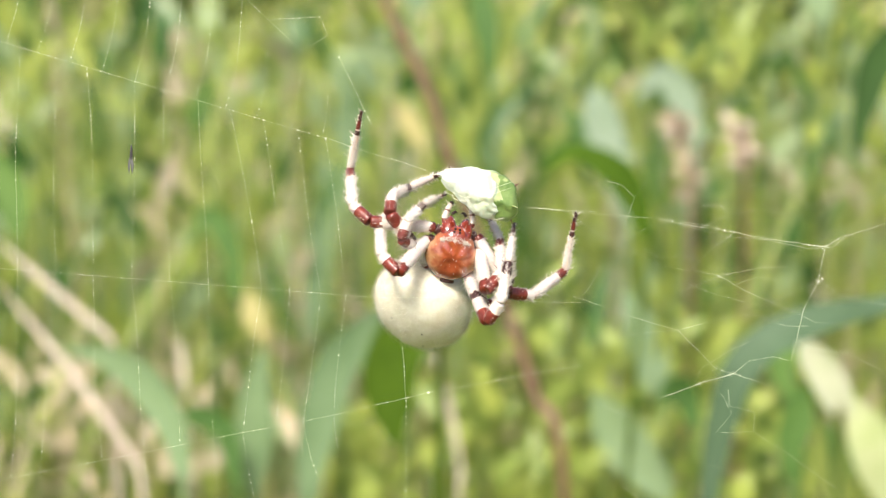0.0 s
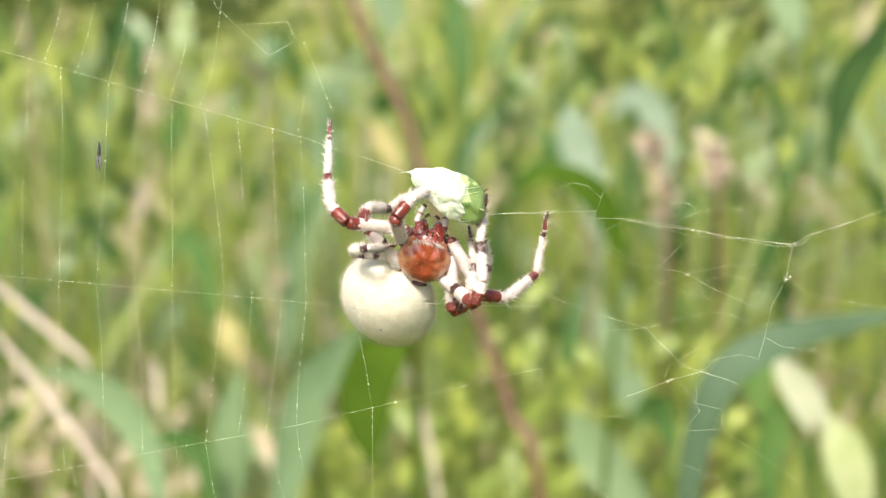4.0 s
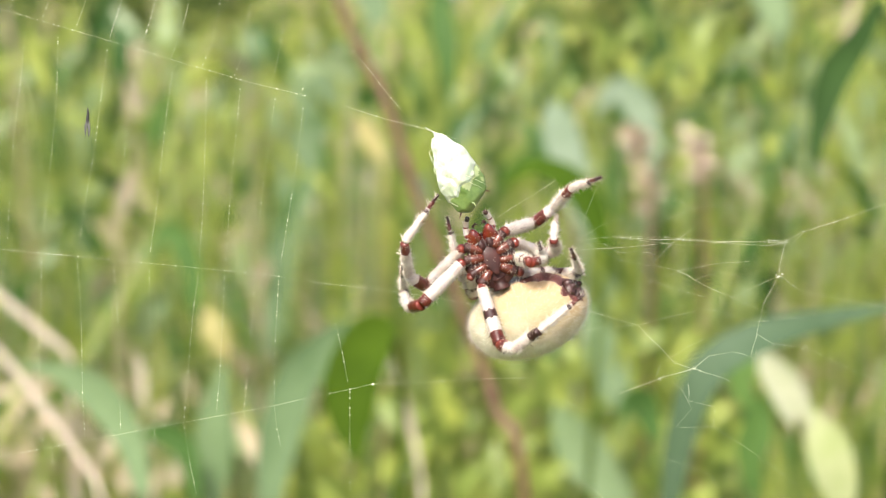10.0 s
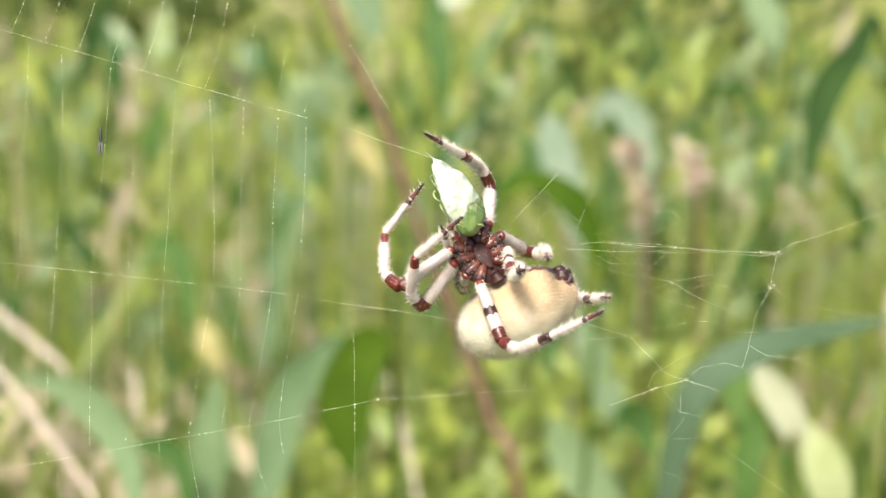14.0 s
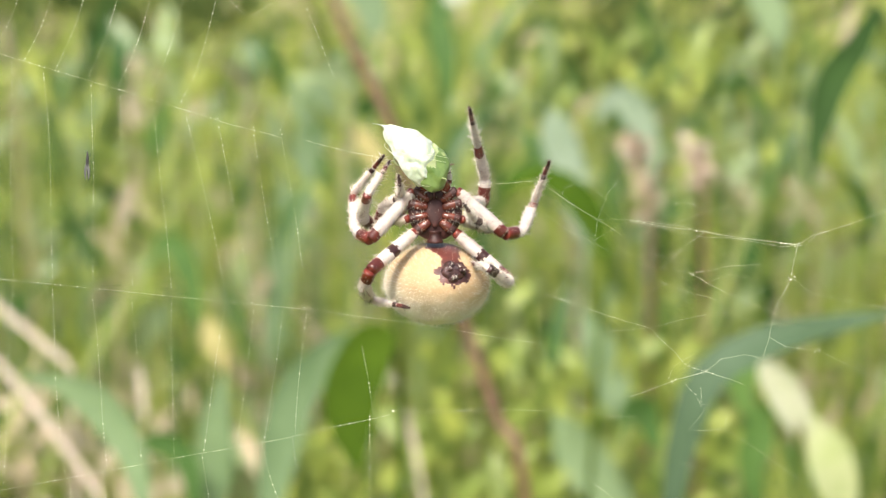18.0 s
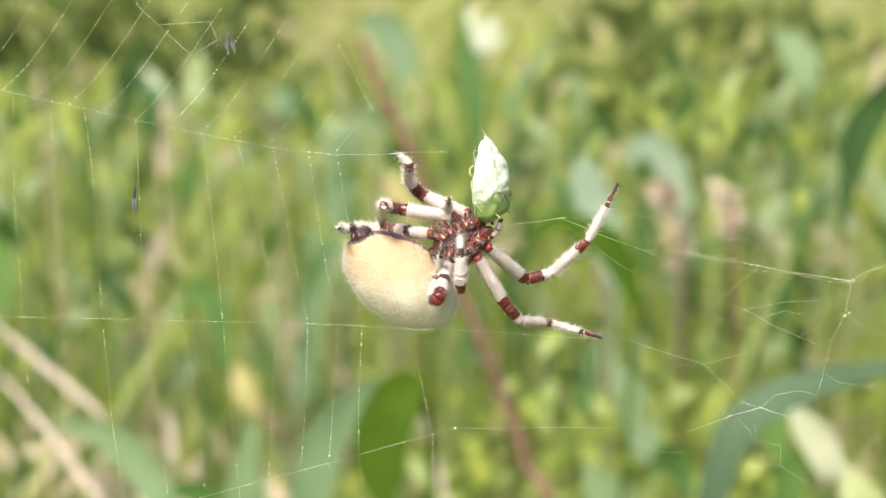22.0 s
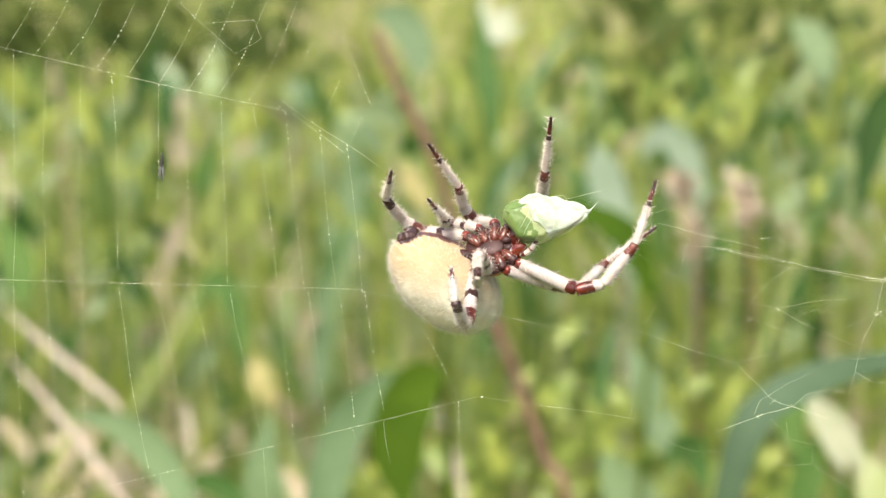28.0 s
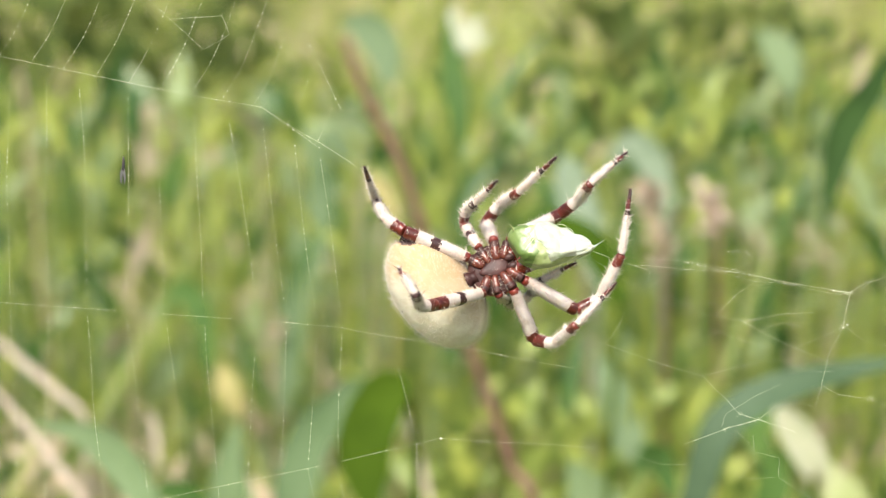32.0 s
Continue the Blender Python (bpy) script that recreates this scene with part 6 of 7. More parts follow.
    leg_walk("R2", [
        (0, (0.18, -0.41, 0.9), (0.49, 0.6, -0.63), (-0.09, 0.45, -0.89), (-0.24, 0.15, -0.96)),
        (1, (0.14, -0.16, 0.98), (0.5, 0.75, -0.44), (0.13, 0.45, -0.88), (0.21, 0.52, -0.83)),
        (2, (0.25, -0.01, 0.97), (0.2, 0.85, -0.49), (-0.07, 0.42, -0.9), (0.01, 0.14, -0.99)),
        (3, (0.21, -0.2, 0.96), (0.48, 0.7, -0.53), (0.03, 0.42, -0.91), (-0.35, 0.23, -0.91)),
        (4, (0.19, -0.92, 0.34), (0.68, 0.23, -0.69), (0.27, 0.73, -0.62), (-0.32, 0.79, 0.53)),
        (7, (0.4, -0.22, 0.89), (0.22, 0.91, -0.36), (-0.17, 0.59, -0.79), (-0.71, 0.55, -0.43)),
        (8, (0.4, -0.17, 0.9), (0.58, 0.34, -0.74), (-0.03, 0.27, -0.96), (-0.76, 0.55, -0.34)),
        (9, (0.49, 0.35, 0.8), (0.54, 0.38, -0.75), (0.04, 0.03, -1), (-0.83, 0.24, 0.51)),
        (10, (0.9, -0.41, 0.12), (0.43, 0.1, 0.9), (-0.16, 0.4, 0.9), (-0.01, 0.36, -0.93)),
        (11, (0.66, -0.31, 0.68), (0.56, 0.54, -0.63), (-0.06, 0.54, -0.84), (-0.71, 0.68, -0.18)),
        (12, (0.94, -0.3, 0.13), (0.17, 0.73, 0.66), (-0.45, 0.77, 0.45), (-0.93, 0.33, -0.18)),
        (13, (0.81, -0.43, 0.4), (0.49, 0.64, -0.59), (-0.15, 0.73, -0.67), (-0.8, 0.45, -0.39)),
        (14, (0.74, -0.24, 0.63), (0.32, 0.58, -0.75), (-0.32, 0.47, -0.82), (-0.82, 0.03, -0.57)),
        (17, (0.56, -0.62, 0.55), (0.7, 0.7, 0.13), (0.21, 0.95, -0.23), (-0.6, 0.6, -0.53)),
        (18, (0.62, -0.33, 0.71), (0.46, 0.32, -0.83), (-0.19, 0.39, -0.9), (-0.33, 0.61, 0.72)),
        (19, (0.82, -0.56, 0.09), (0.73, 0.4, 0.55), (0.23, 0.82, 0.53), (-0.3, 0.23, -0.92)),
        (20, (0.71, -0.19, 0.68), (0.42, 0.31, -0.85), (-0.23, 0.3, -0.93), (-0.47, 0.41, 0.78)),
        (21, (0.79, -0.23, 0.57), (0.35, -0.09, -0.93), (-0.28, 0.09, -0.96), (0.51, 0.2, 0.84)),
        (22, (0.56, -0.81, -0.18), (-0.21, -0.48, -0.85), (-0.6, 0.04, -0.8), (0.36, -0.2, 0.91)),
        (23, (0.37, -0.91, -0.2), (-0.31, -0.51, -0.8), (-0.62, 0.07, -0.78), (0.69, -0.1, 0.72)),
        (24, (0.6, -0.21, 0.77), (0.36, 0.34, -0.86), (-0.29, 0.29, -0.91), (-0.28, 0.23, -0.93)),
        (25, (0.86, -0.51, -0.06), (0.29, 0.54, 0.79), (-0.31, 0.72, 0.62), (-0.72, 0.2, -0.67)),
        (28, (0.54, -0.4, 0.74), (0.43, -0.29, -0.86), (-0.1, 0.08, -0.99), (0.35, -0.26, -0.9)),
        (29, (0.93, -0.24, 0.28), (0.58, 0.1, -0.81), (-0.04, 0.25, -0.97), (0.17, 0.18, -0.97)),
        (30, (0.79, 0.26, 0.56), (0.38, 0.49, -0.78), (-0.19, 0.23, -0.96), (-0.1, 0.27, -0.96)),
        (31, (0.5, 0.08, 0.86), (0.27, 0.82, -0.5), (-0.15, 0.48, -0.87), (-0.01, 0.83, -0.56)),
        (32, (0.62, 0.03, 0.78), (0.32, 0.74, -0.6), (-0.2, 0.44, -0.88), (0.07, 0.71, -0.7))])
    leg_walk("R3", [
        (0, (0.36, -0.87, 0.34), (0.81, 0.29, -0.51), (0.36, 0.73, -0.57), (-0.19, 0.94, -0.29)),
        (1, (0.41, -0.41, 0.81), (0.68, 0.21, -0.7), (0.11, 0.38, -0.92), (0.21, 0.94, -0.25)),
        (2, (0.92, -0.33, 0.23), (0.29, 0.93, -0.25), (-0.34, 0.88, -0.32), (-0.31, 0.91, -0.29)),
        (3, (0.54, -0.77, 0.34), (0.57, 0.41, -0.71), (0.03, 0.74, -0.67), (-0.4, 0.87, -0.3)),
        (4, (0.42, -0.66, 0.62), (0.41, 0.91, -0.03), (-0.08, 0.9, -0.43), (-0.25, 0.67, -0.7)),
        (7, (0.72, 0.2, -0.66), (-0.44, 0.77, 0.46), (-0.7, 0.23, 0.67), (-0.74, 0.21, 0.64)),
        (8, (0.33, -0.94, 0.05), (-0.2, -0.54, -0.82), (-0.43, 0.05, -0.9), (-0.71, 0.27, -0.65)),
        (9, (0.84, 0.51, 0.17), (0.26, 0.05, 0.97), (-0.28, -0.29, 0.92), (-0.26, -0.75, -0.61)),
        (10, (-0.02, -0.45, 0.89), (0.05, 0.94, 0.34), (0.05, 0.95, -0.3), (-0.15, 0.98, -0.09)),
        (11, (0.23, -0.51, -0.83), (0.24, 0.89, -0.4), (0.04, 0.98, 0.2), (-0.09, 0.99, -0.11)),
        (12, (0.54, -0.11, 0.83), (0.29, 0.58, -0.76), (-0.27, 0.32, -0.91), (-0.49, 0.86, -0.15)),
        (13, (0.32, -0.26, 0.91), (-0.03, 0.96, 0.28), (-0.22, 0.92, -0.33), (-0.07, 0.72, -0.69)),
        (14, (-0.03, -0.13, 0.99), (-0.13, 0.95, -0.29), (-0.05, 0.59, -0.81), (0.1, 0.55, -0.83)),
        (17, (0.27, -0.54, 0.8), (0.2, 0.94, 0.27), (-0.04, 0.95, -0.32), (0.16, 0.78, -0.61)),
        (18, (0.73, 0.02, 0.68), (-0.31, 0.76, -0.57), (-0.66, 0.24, -0.71), (0.04, 0.44, -0.9)),
        (19, (0.98, 0.21, -0.06), (0.2, 0.72, 0.67), (-0.42, 0.57, 0.7), (-0.26, 0.15, -0.95)),
        (20, (0.22, 0.47, 0.86), (0.33, 0.88, 0.33), (0.3, 0.91, -0.3), (0.04, 0.26, -0.97)),
        (21, (0.54, 0.82, -0.17), (-0.13, 0.71, -0.7), (-0.59, 0.27, -0.76), (0.34, 0.35, 0.87)),
        (22, (0.78, 0.01, 0.63), (-0.23, 0.44, -0.87), (-0.72, 0.07, -0.69), (-0.41, 0.16, -0.9)),
        (23, (0.76, -0.09, 0.64), (0.16, 0.29, -0.94), (-0.46, 0.19, -0.87), (-0.52, 0.08, -0.85)),
        (24, (0.16, 0.74, 0.65), (-0.12, 0.4, -0.91), (-0.17, -0.23, -0.96), (-0.31, -0.12, -0.94)),
        (25, (-0.77, 0.63, -0.04), (-0.26, 0.31, -0.91), (0.23, -0.08, -0.97), (0.21, 0.31, 0.93)),
        (28, (0.58, -0.68, 0.46), (-0.21, -0.34, -0.92), (-0.49, 0.22, -0.84), (0.06, -0.23, -0.97)),
        (29, (0.61, -0.57, 0.54), (-0.05, -0.51, -0.86), (-0.41, 0.01, -0.91), (0.35, -0.28, -0.89)),
        (30, (0.47, -0.1, 0.88), (0.17, -0.51, -0.85), (-0.3, -0.09, -0.95), (-0.13, -0.4, -0.91)),
        (31, (-0.19, -0.57, -0.8), (0.47, -0.54, 0.7), (0.4, 0.05, 0.92), (0.06, -0.07, -1)),
        (32, (0.88, -0.1, 0.47), (0.4, 0.38, -0.83), (-0.23, 0.35, -0.91), (0.04, 0.63, -0.77))])
    leg_walk("R4", [
        (0, (0.35, -0.35, 0.87), (0.34, 0.93, 0.1), (0.03, 0.88, -0.47), (0.04, 0.42, -0.9)),
        (1, (0.52, -0.22, 0.83), (0.43, 0.62, -0.66), (-0.16, 0.44, -0.88), (0.2, 0.44, -0.88)),
        (2, (0.63, 0.02, 0.77), (0.28, 0.85, -0.45), (-0.2, 0.57, -0.8), (-0.41, 0.83, -0.37)),
        (3, (0.51, -0.13, 0.85), (0.33, 0.72, -0.61), (-0.19, 0.44, -0.88), (-0.42, 0.86, -0.3)),
        (4, (0.49, -0.02, 0.87), (0.14, 0.97, -0.17), (-0.2, 0.72, -0.66), (0, 0.64, -0.77)),
        (7, (0.26, -0.9, -0.36), (-0.62, -0.77, -0.17), (-0.96, -0.26, 0.06), (-0.99, 0.08, 0.12)),
        (8, (0.73, -0.65, -0.23), (0.11, -0.57, -0.81), (-0.44, -0.23, -0.87), (-0.86, -0.27, -0.44)),
        (9, (0.27, -0.87, -0.41), (-0.72, -0.69, 0.08), (-0.92, -0.14, 0.36), (-0.88, 0.31, -0.35)),
        (10, (0.14, -0.86, -0.48), (-0.31, -0.39, -0.87), (-0.56, 0.2, -0.8), (-0.95, 0.28, 0.14)),
        (11, (0.2, -0.76, -0.62), (-0.3, -0.35, -0.89), (-0.64, 0.19, -0.75), (-0.93, 0.26, 0.28)),
        (12, (0.13, -0.93, -0.35), (-0.4, -0.48, -0.78), (-0.64, 0.13, -0.76), (-0.96, 0.18, -0.22)),
        (13, (0.06, -0.94, -0.35), (-0.5, -0.37, -0.78), (-0.66, 0.26, -0.7), (-0.93, 0.27, -0.24)),
        (14, (0.3, -0.92, -0.25), (-0.15, -0.72, -0.67), (-0.53, -0.22, -0.82), (-0.79, -0.19, -0.59)),
        (17, (0.35, -0.85, -0.4), (-0.06, -0.67, -0.74), (-0.5, -0.21, -0.84), (-0.88, -0.18, 0.44)),
        (18, (0.61, -0.57, -0.54), (0.3, -0.67, 0.68), (-0.11, -0.25, 0.96), (-0.7, -0.16, -0.7)),
        (19, (0.57, -0.79, 0.24), (-0.12, -0.76, -0.64), (-0.5, -0.26, -0.82), (-0.76, -0.31, -0.57)),
        (20, (0.69, -0.17, 0.71), (0.46, -0.81, -0.37), (-0.01, -0.62, -0.78), (-0.3, -0.77, -0.55)),
        (21, (0.73, -0.31, 0.61), (0.6, -0.47, -0.65), (0.08, -0.23, -0.97), (-0.01, -0.23, -0.97)),
        (22, (0.74, -0.54, 0.41), (0.15, -0.81, -0.56), (-0.33, -0.46, -0.82), (-0.56, -0.05, -0.83)),
        (23, (0.54, -0.56, 0.63), (0.11, -0.83, -0.54), (-0.24, -0.4, -0.88), (-0.46, -0.3, -0.83)),
        (24, (0.57, -0.49, 0.66), (0.37, -0.67, -0.65), (-0.04, -0.27, -0.96), (-0.27, 0.14, -0.95)),
        (25, (0.58, -0.28, 0.76), (0.86, -0.38, -0.35), (0.48, -0.2, -0.85), (-0.47, 0.23, -0.85)),
        (28, (0.52, -0.73, 0.45), (0.42, -0.64, -0.65), (0.09, -0.18, -0.98), (-0.08, 0.32, -0.95)),
        (29, (0.51, -0.68, 0.53), (0.72, -0.53, -0.44), (0.46, -0.12, -0.88), (0.08, 0.31, -0.95)),
        (30, (0.52, -0.66, 0.55), (0.31, -0.58, -0.75), (-0.05, -0.1, -0.99), (-0.19, -0.02, -0.98)),
        (31, (0.42, -0.59, 0.69), (0.31, -0.87, -0.38), (0.05, -0.52, -0.85), (-0.04, 0.29, -0.96)),
        (32, (0.65, -0.72, -0.24), (0.84, -0.53, 0.15), (0.79, -0.08, 0.61), (0.29, 0.04, -0.96))])
    walk(prey, [
        (0, spot(0.00422, 0.18463, 0.49005, 0.7296, 0.3104, -0.1409, 0.5929)),
        (0.1, spot(0.00413, 0.18465, 0.49011, 0.7358, 0.2746, -0.0996, 0.6109)),
        (0.2, spot(0.00405, 0.18466, 0.49016, 0.7397, 0.2379, -0.0581, 0.6268)),
        (0.3, spot(0.00396, 0.18468, 0.49022, 0.7413, 0.2002, -0.0166, 0.6404)),
        (0.4, spot(0.00387, 0.1847, 0.49028, 0.67, -0.1098, 0.3162, 0.6626)),
        (0.5, spot(0.00378, 0.18471, 0.49033, 0.4578, -0.3967, 0.5819, 0.5427)),
        (0.6, spot(0.00389, 0.18474, 0.49045, 0.1497, -0.5988, 0.7248, 0.3062)),
        (0.7, spot(0.004, 0.18478, 0.49057, 0.1417, 0.6711, -0.7261, -0.0486)),
        (0.8, spot(0.00411, 0.18481, 0.49069, 0.4108, 0.6372, -0.6149, 0.217)),
        (0.9, spot(0.00422, 0.18484, 0.49081, 0.6161, 0.5024, -0.4086, 0.4484)),
        (1, spot(0.00432, 0.18487, 0.49093, 0.7221, 0.303, -0.1571, 0.6017)),
        (1.1, spot(0.00458, 0.18491, 0.49109, 0.7272, 0.2826, -0.1322, 0.6114)),
        (1.2, spot(0.00483, 0.18495, 0.49124, 0.7315, 0.2618, -0.1071, 0.6204)),
        (1.3, spot(0.00508, 0.18499, 0.4914, 0.7349, 0.2408, -0.0819, 0.6286)),
        (1.4, spot(0.00534, 0.18503, 0.49155, 0.7375, 0.2195, -0.0566, 0.6362)),
        (1.5, spot(0.00559, 0.18507, 0.49171, 0.7392, 0.198, -0.0312, 0.643)),
        (1.6, spot(0.0058, 0.18506, 0.49169, 0.6748, -0.111, 0.3039, 0.6633)),
        (1.7, spot(0.00602, 0.18504, 0.49167, 0.4667, -0.3963, 0.5746, 0.5431)),
        (1.8, spot(0.00623, 0.18503, 0.49166, 0.1592, -0.5974, 0.7231, 0.308)),
        (1.9, spot(0.00644, 0.18502, 0.49164, 0.1614, 0.6713, -0.7229, -0.0273)),
        (2, spot(0.00666, 0.185, 0.49163, 0.4519, 0.62, -0.5871, 0.2583)),
        (2.1, spot(0.00648, 0.18497, 0.49152, 0.6588, 0.4532, -0.3401, 0.4949)),
        (2.2, spot(0.00631, 0.18493, 0.49141, 0.687, 0.409, -0.2803, 0.5313)),
        (2.3, spot(0.00614, 0.1849, 0.49131, 0.7098, 0.3618, -0.2181, 0.5637)),
        (2.4, spot(0.00597, 0.18487, 0.4912, 0.7269, 0.3122, -0.1541, 0.5919)),
        (2.5, spot(0.00579, 0.18483, 0.4911, 0.7355, 0.2782, -0.1101, 0.6079)),
        (2.6, spot(0.00558, 0.18483, 0.49107, 0.7413, 0.2437, -0.0657, 0.622)),
        (2.7, spot(0.00537, 0.18482, 0.49104, 0.7444, 0.2085, -0.021, 0.634)),
        (2.8, spot(0.00516, 0.18481, 0.49101, 0.6744, -0.0965, 0.3169, 0.6598)),
        (2.9, spot(0.00494, 0.1848, 0.49099, 0.4595, -0.3806, 0.5873, 0.5468)),
        (3, spot(0.00473, 0.1848, 0.49096, 0.1455, -0.5842, 0.7319, 0.3191)),
        (3.1, spot(0.00464, 0.18482, 0.49102, 0.1811, 0.6627, -0.7253, -0.0453)),
        (3.2, spot(0.00456, 0.18485, 0.49108, 0.474, 0.6195, -0.5797, 0.2357)),
        (3.3, spot(0.00447, 0.18487, 0.49114, 0.677, 0.463, -0.3227, 0.4725)),
        (3.4, spot(0.00439, 0.1849, 0.4912, 0.6968, 0.4359, -0.2804, 0.4958)),
        (3.5, spot(0.0043, 0.18493, 0.49126, 0.7139, 0.4077, -0.237, 0.5176)),
        (3.6, spot(0.00414, 0.18499, 0.49142, 0.7281, 0.3786, -0.1927, 0.538)),
        (3.7, spot(0.00397, 0.18505, 0.49158, 0.7354, 0.3624, -0.1664, 0.5478)),
        (3.8, spot(0.00381, 0.18511, 0.49173, 0.7418, 0.346, -0.14, 0.5572)),
        (3.9, spot(0.00364, 0.18517, 0.49189, 0.7471, 0.3293, -0.1134, 0.5661)),
        (4, spot(0.00348, 0.18523, 0.49205, 0.7515, 0.3123, -0.0866, 0.5747)),
        (4.1, spot(0.00354, 0.18519, 0.49193, 0.7567, 0.2765, -0.0342, 0.5914)),
        (4.2, spot(0.00361, 0.18515, 0.49181, 0.7582, 0.2399, 0.0184, 0.606)),
        (4.3, spot(0.00367, 0.18512, 0.4917, 0.6687, -0.0542, 0.36, 0.6483)),
        (4.4, spot(0.00374, 0.18508, 0.49158, 0.4341, -0.3359, 0.6244, 0.5559)),
        (4.5, spot(0.0038, 0.18504, 0.49146, 0.1048, -0.5468, 0.7542, 0.3483)),
        (4.6, spot(0.00387, 0.18504, 0.49148, 0.0092, -0.5826, 0.7622, 0.282)),
        (4.7, spot(0.00394, 0.18505, 0.49149, 0.0867, 0.6104, -0.7583, -0.2121)),
        (4.8, spot(0.00401, 0.18505, 0.49151, 0.1814, 0.6298, -0.7422, -0.1396)),
        (4.9, spot(0.00408, 0.18505, 0.49152, 0.2735, 0.6407, -0.7144, -0.0655)),
        (5, spot(0.00415, 0.18506, 0.49154, 0.3615, 0.6429, -0.6752, 0.0091)),
        (5.5, spot(0.0045, 0.18507, 0.49161, 0.3759, 0.6376, -0.6723, -0.0108)),
        (6, spot(0.00484, 0.18509, 0.49169, 0.3899, 0.6318, -0.6692, -0.0315)),
        (6.5, spot(0.00561, 0.18507, 0.49169, 0.0149, 0.4908, -0.7827, -0.3825)),
        (7, spot(0.0059, 0.18522, 0.49219, 0.3784, -0.2334, 0.6851, 0.577)),
        (7.5, spot(0.00572, 0.18531, 0.49249, 0.6674, 0.1328, 0.4205, 0.6001)),
        (8, spot(0.00583, 0.1852, 0.4922, 0.791, 0.4251, 0.077, 0.4332)),
        (9, spot(0.00584, 0.18505, 0.4916, 0.7867, 0.3867, 0.0418, 0.4795)),
        (10, spot(0.00614, 0.1858, 0.49377, 0.7969, 0.4405, 0.1103, 0.3984)),
        (10.5, spot(0.00634, 0.18609, 0.49459, 0.7092, 0.2941, 0.3859, 0.5115)),
        (11, spot(0.00624, 0.18637, 0.49534, 0.5573, 0.148, 0.5876, 0.5677)),
        (11.5, spot(0.00572, 0.18629, 0.49497, 0.7173, 0.2727, 0.3673, 0.5256)),
        (12, spot(0.0054, 0.18624, 0.4947, 0.7978, 0.4084, 0.0722, 0.4377)),
        (13, spot(0.0019, 0.18559, 0.49278, 0.7963, 0.4125, 0.0693, 0.4371)),
        (14, spot(0.00673, 0.18524, 0.4924, 0.7598, 0.3578, 0.2599, 0.4765)),
        (14.5, spot(0.00953, 0.18595, 0.49455, 0.7700, 0.3578, 0.2000, 0.4900)),
        (17, spot(0.00335, 0.18575, 0.4936, 0.7781, 0.3173, 0.0706, 0.5375)),
        (18, spot(0.00152, 0.18683, 0.4965, 0.7817, 0.3461, 0.0518, 0.5162)),
        (19, spot(0.00039, 0.18706, 0.49737, 0.788, 0.4033, 0.053, 0.4622)),
        (20, spot(0.0009, 0.18678, 0.49699, 0.7888, 0.4599, -0.0032, 0.4078)),
        (21, spot(0.00534, 0.18656, 0.49668, 0.7309, 0.471, 0.3345, 0.3633)),
        (22, spot(0.00675, 0.18735, 0.49913, 0.729, 0.4981, 0.345, 0.3185)),
        (23, spot(0.00776, 0.18738, 0.49924, 0.7209, 0.4888, 0.3587, 0.3357)),
        (24, spot(0.00672, 0.1868, 0.49724, 0.7636, 0.5013, 0.2472, 0.3233)),
        (25, spot(0.00476, 0.18759, 0.49964, 0.7594, 0.4716, 0.2558, 0.368)),
        (28, spot(0.01173, 0.1857, 0.49363, 0.6516, 0.4463, 0.339, -0.5112)),
        (29, spot(0.01104, 0.18578, 0.49403, 0.667, 0.422, 0.3051, -0.5329)),
        (30, spot(0.0125, 0.1858, 0.49407, 0.6458, 0.3961, 0.3245, -0.5663)),
        (31, spot(0.01223, 0.18581, 0.49446, 0.5818, 0.3343, 0.3759, -0.6391)),
        (32, spot(0.01593, 0.18474, 0.49156, 0.6555, 0.3038, 0.2663, -0.638))])
    # the web is drawn up and aside as the spider pulls on it: the radii's knots at each time
    states = {}

    def hang(t, *lines):
        states[t] = lines

    hang(0, ((3.89, 8.04), (15.75, 4.49), (23.11, 2.34)), ((0.07, -14.29), (18.83, -15.74), (25.46, -16.28)), ((-2.47, -35.64), (23.99, -30.48), (35.24, -27.80)))
    hang(4, ((3.90, 10.54), (15.71, 7.07), (23.12, 4.89)), ((-1.05, -12.36), (17.28, -14.09), (23.62, -14.73)), ((-3.92, -33.94), (22.41, -29.22), (34.18, -26.57)))
    hang(7, ((5.16, 11.75), (17.32, 8.45), (25.01, 6.55)), ((-1.98, -11.94), (15.35, -13.37), (21.76, -14.00)), ((-4.98, -34.22), (21.32, -29.09), (33.02, -26.34)))
    hang(10, ((5.84, 14.56), (17.95, 10.93), (25.49, 9.04)), ((-1.40, -9.86), (15.94, -11.59), (22.27, -12.29)), ((-4.57, -32.29), (21.68, -27.58), (33.37, -25.12)))
    hang(12, ((5.19, 15.85), (16.98, 12.19), (24.29, 10.13)), ((-1.17, -7.67), (16.37, -9.42), (22.82, -10.18)), ((-5.20, -30.18), (20.98, -25.19), (32.79, -22.45)))
    hang(14, ((6.75, 13.60), (18.86, 10.04), (26.27, 7.95)), ((0.88, -10.23), (18.35, -12.23), (25.14, -13.06)), ((-3.36, -32.29), (22.84, -27.79), (34.58, -25.40)))
    hang(17, ((3.93, 12.12), (15.34, 8.42), (22.86, 6.35)), ((0.22, -11.72), (19.16, -13.94), (25.15, -14.67)), ((-3.20, -33.70), (23.02, -29.45), (34.91, -27.07)))
    hang(20, ((3.73, 9.56), (15.77, 6.30), (23.40, 4.68)), ((0.68, -13.19), (19.92, -14.57), (26.59, -15.11)), ((0.04, -36.00), (26.34, -30.29), (38.18, -27.36)))
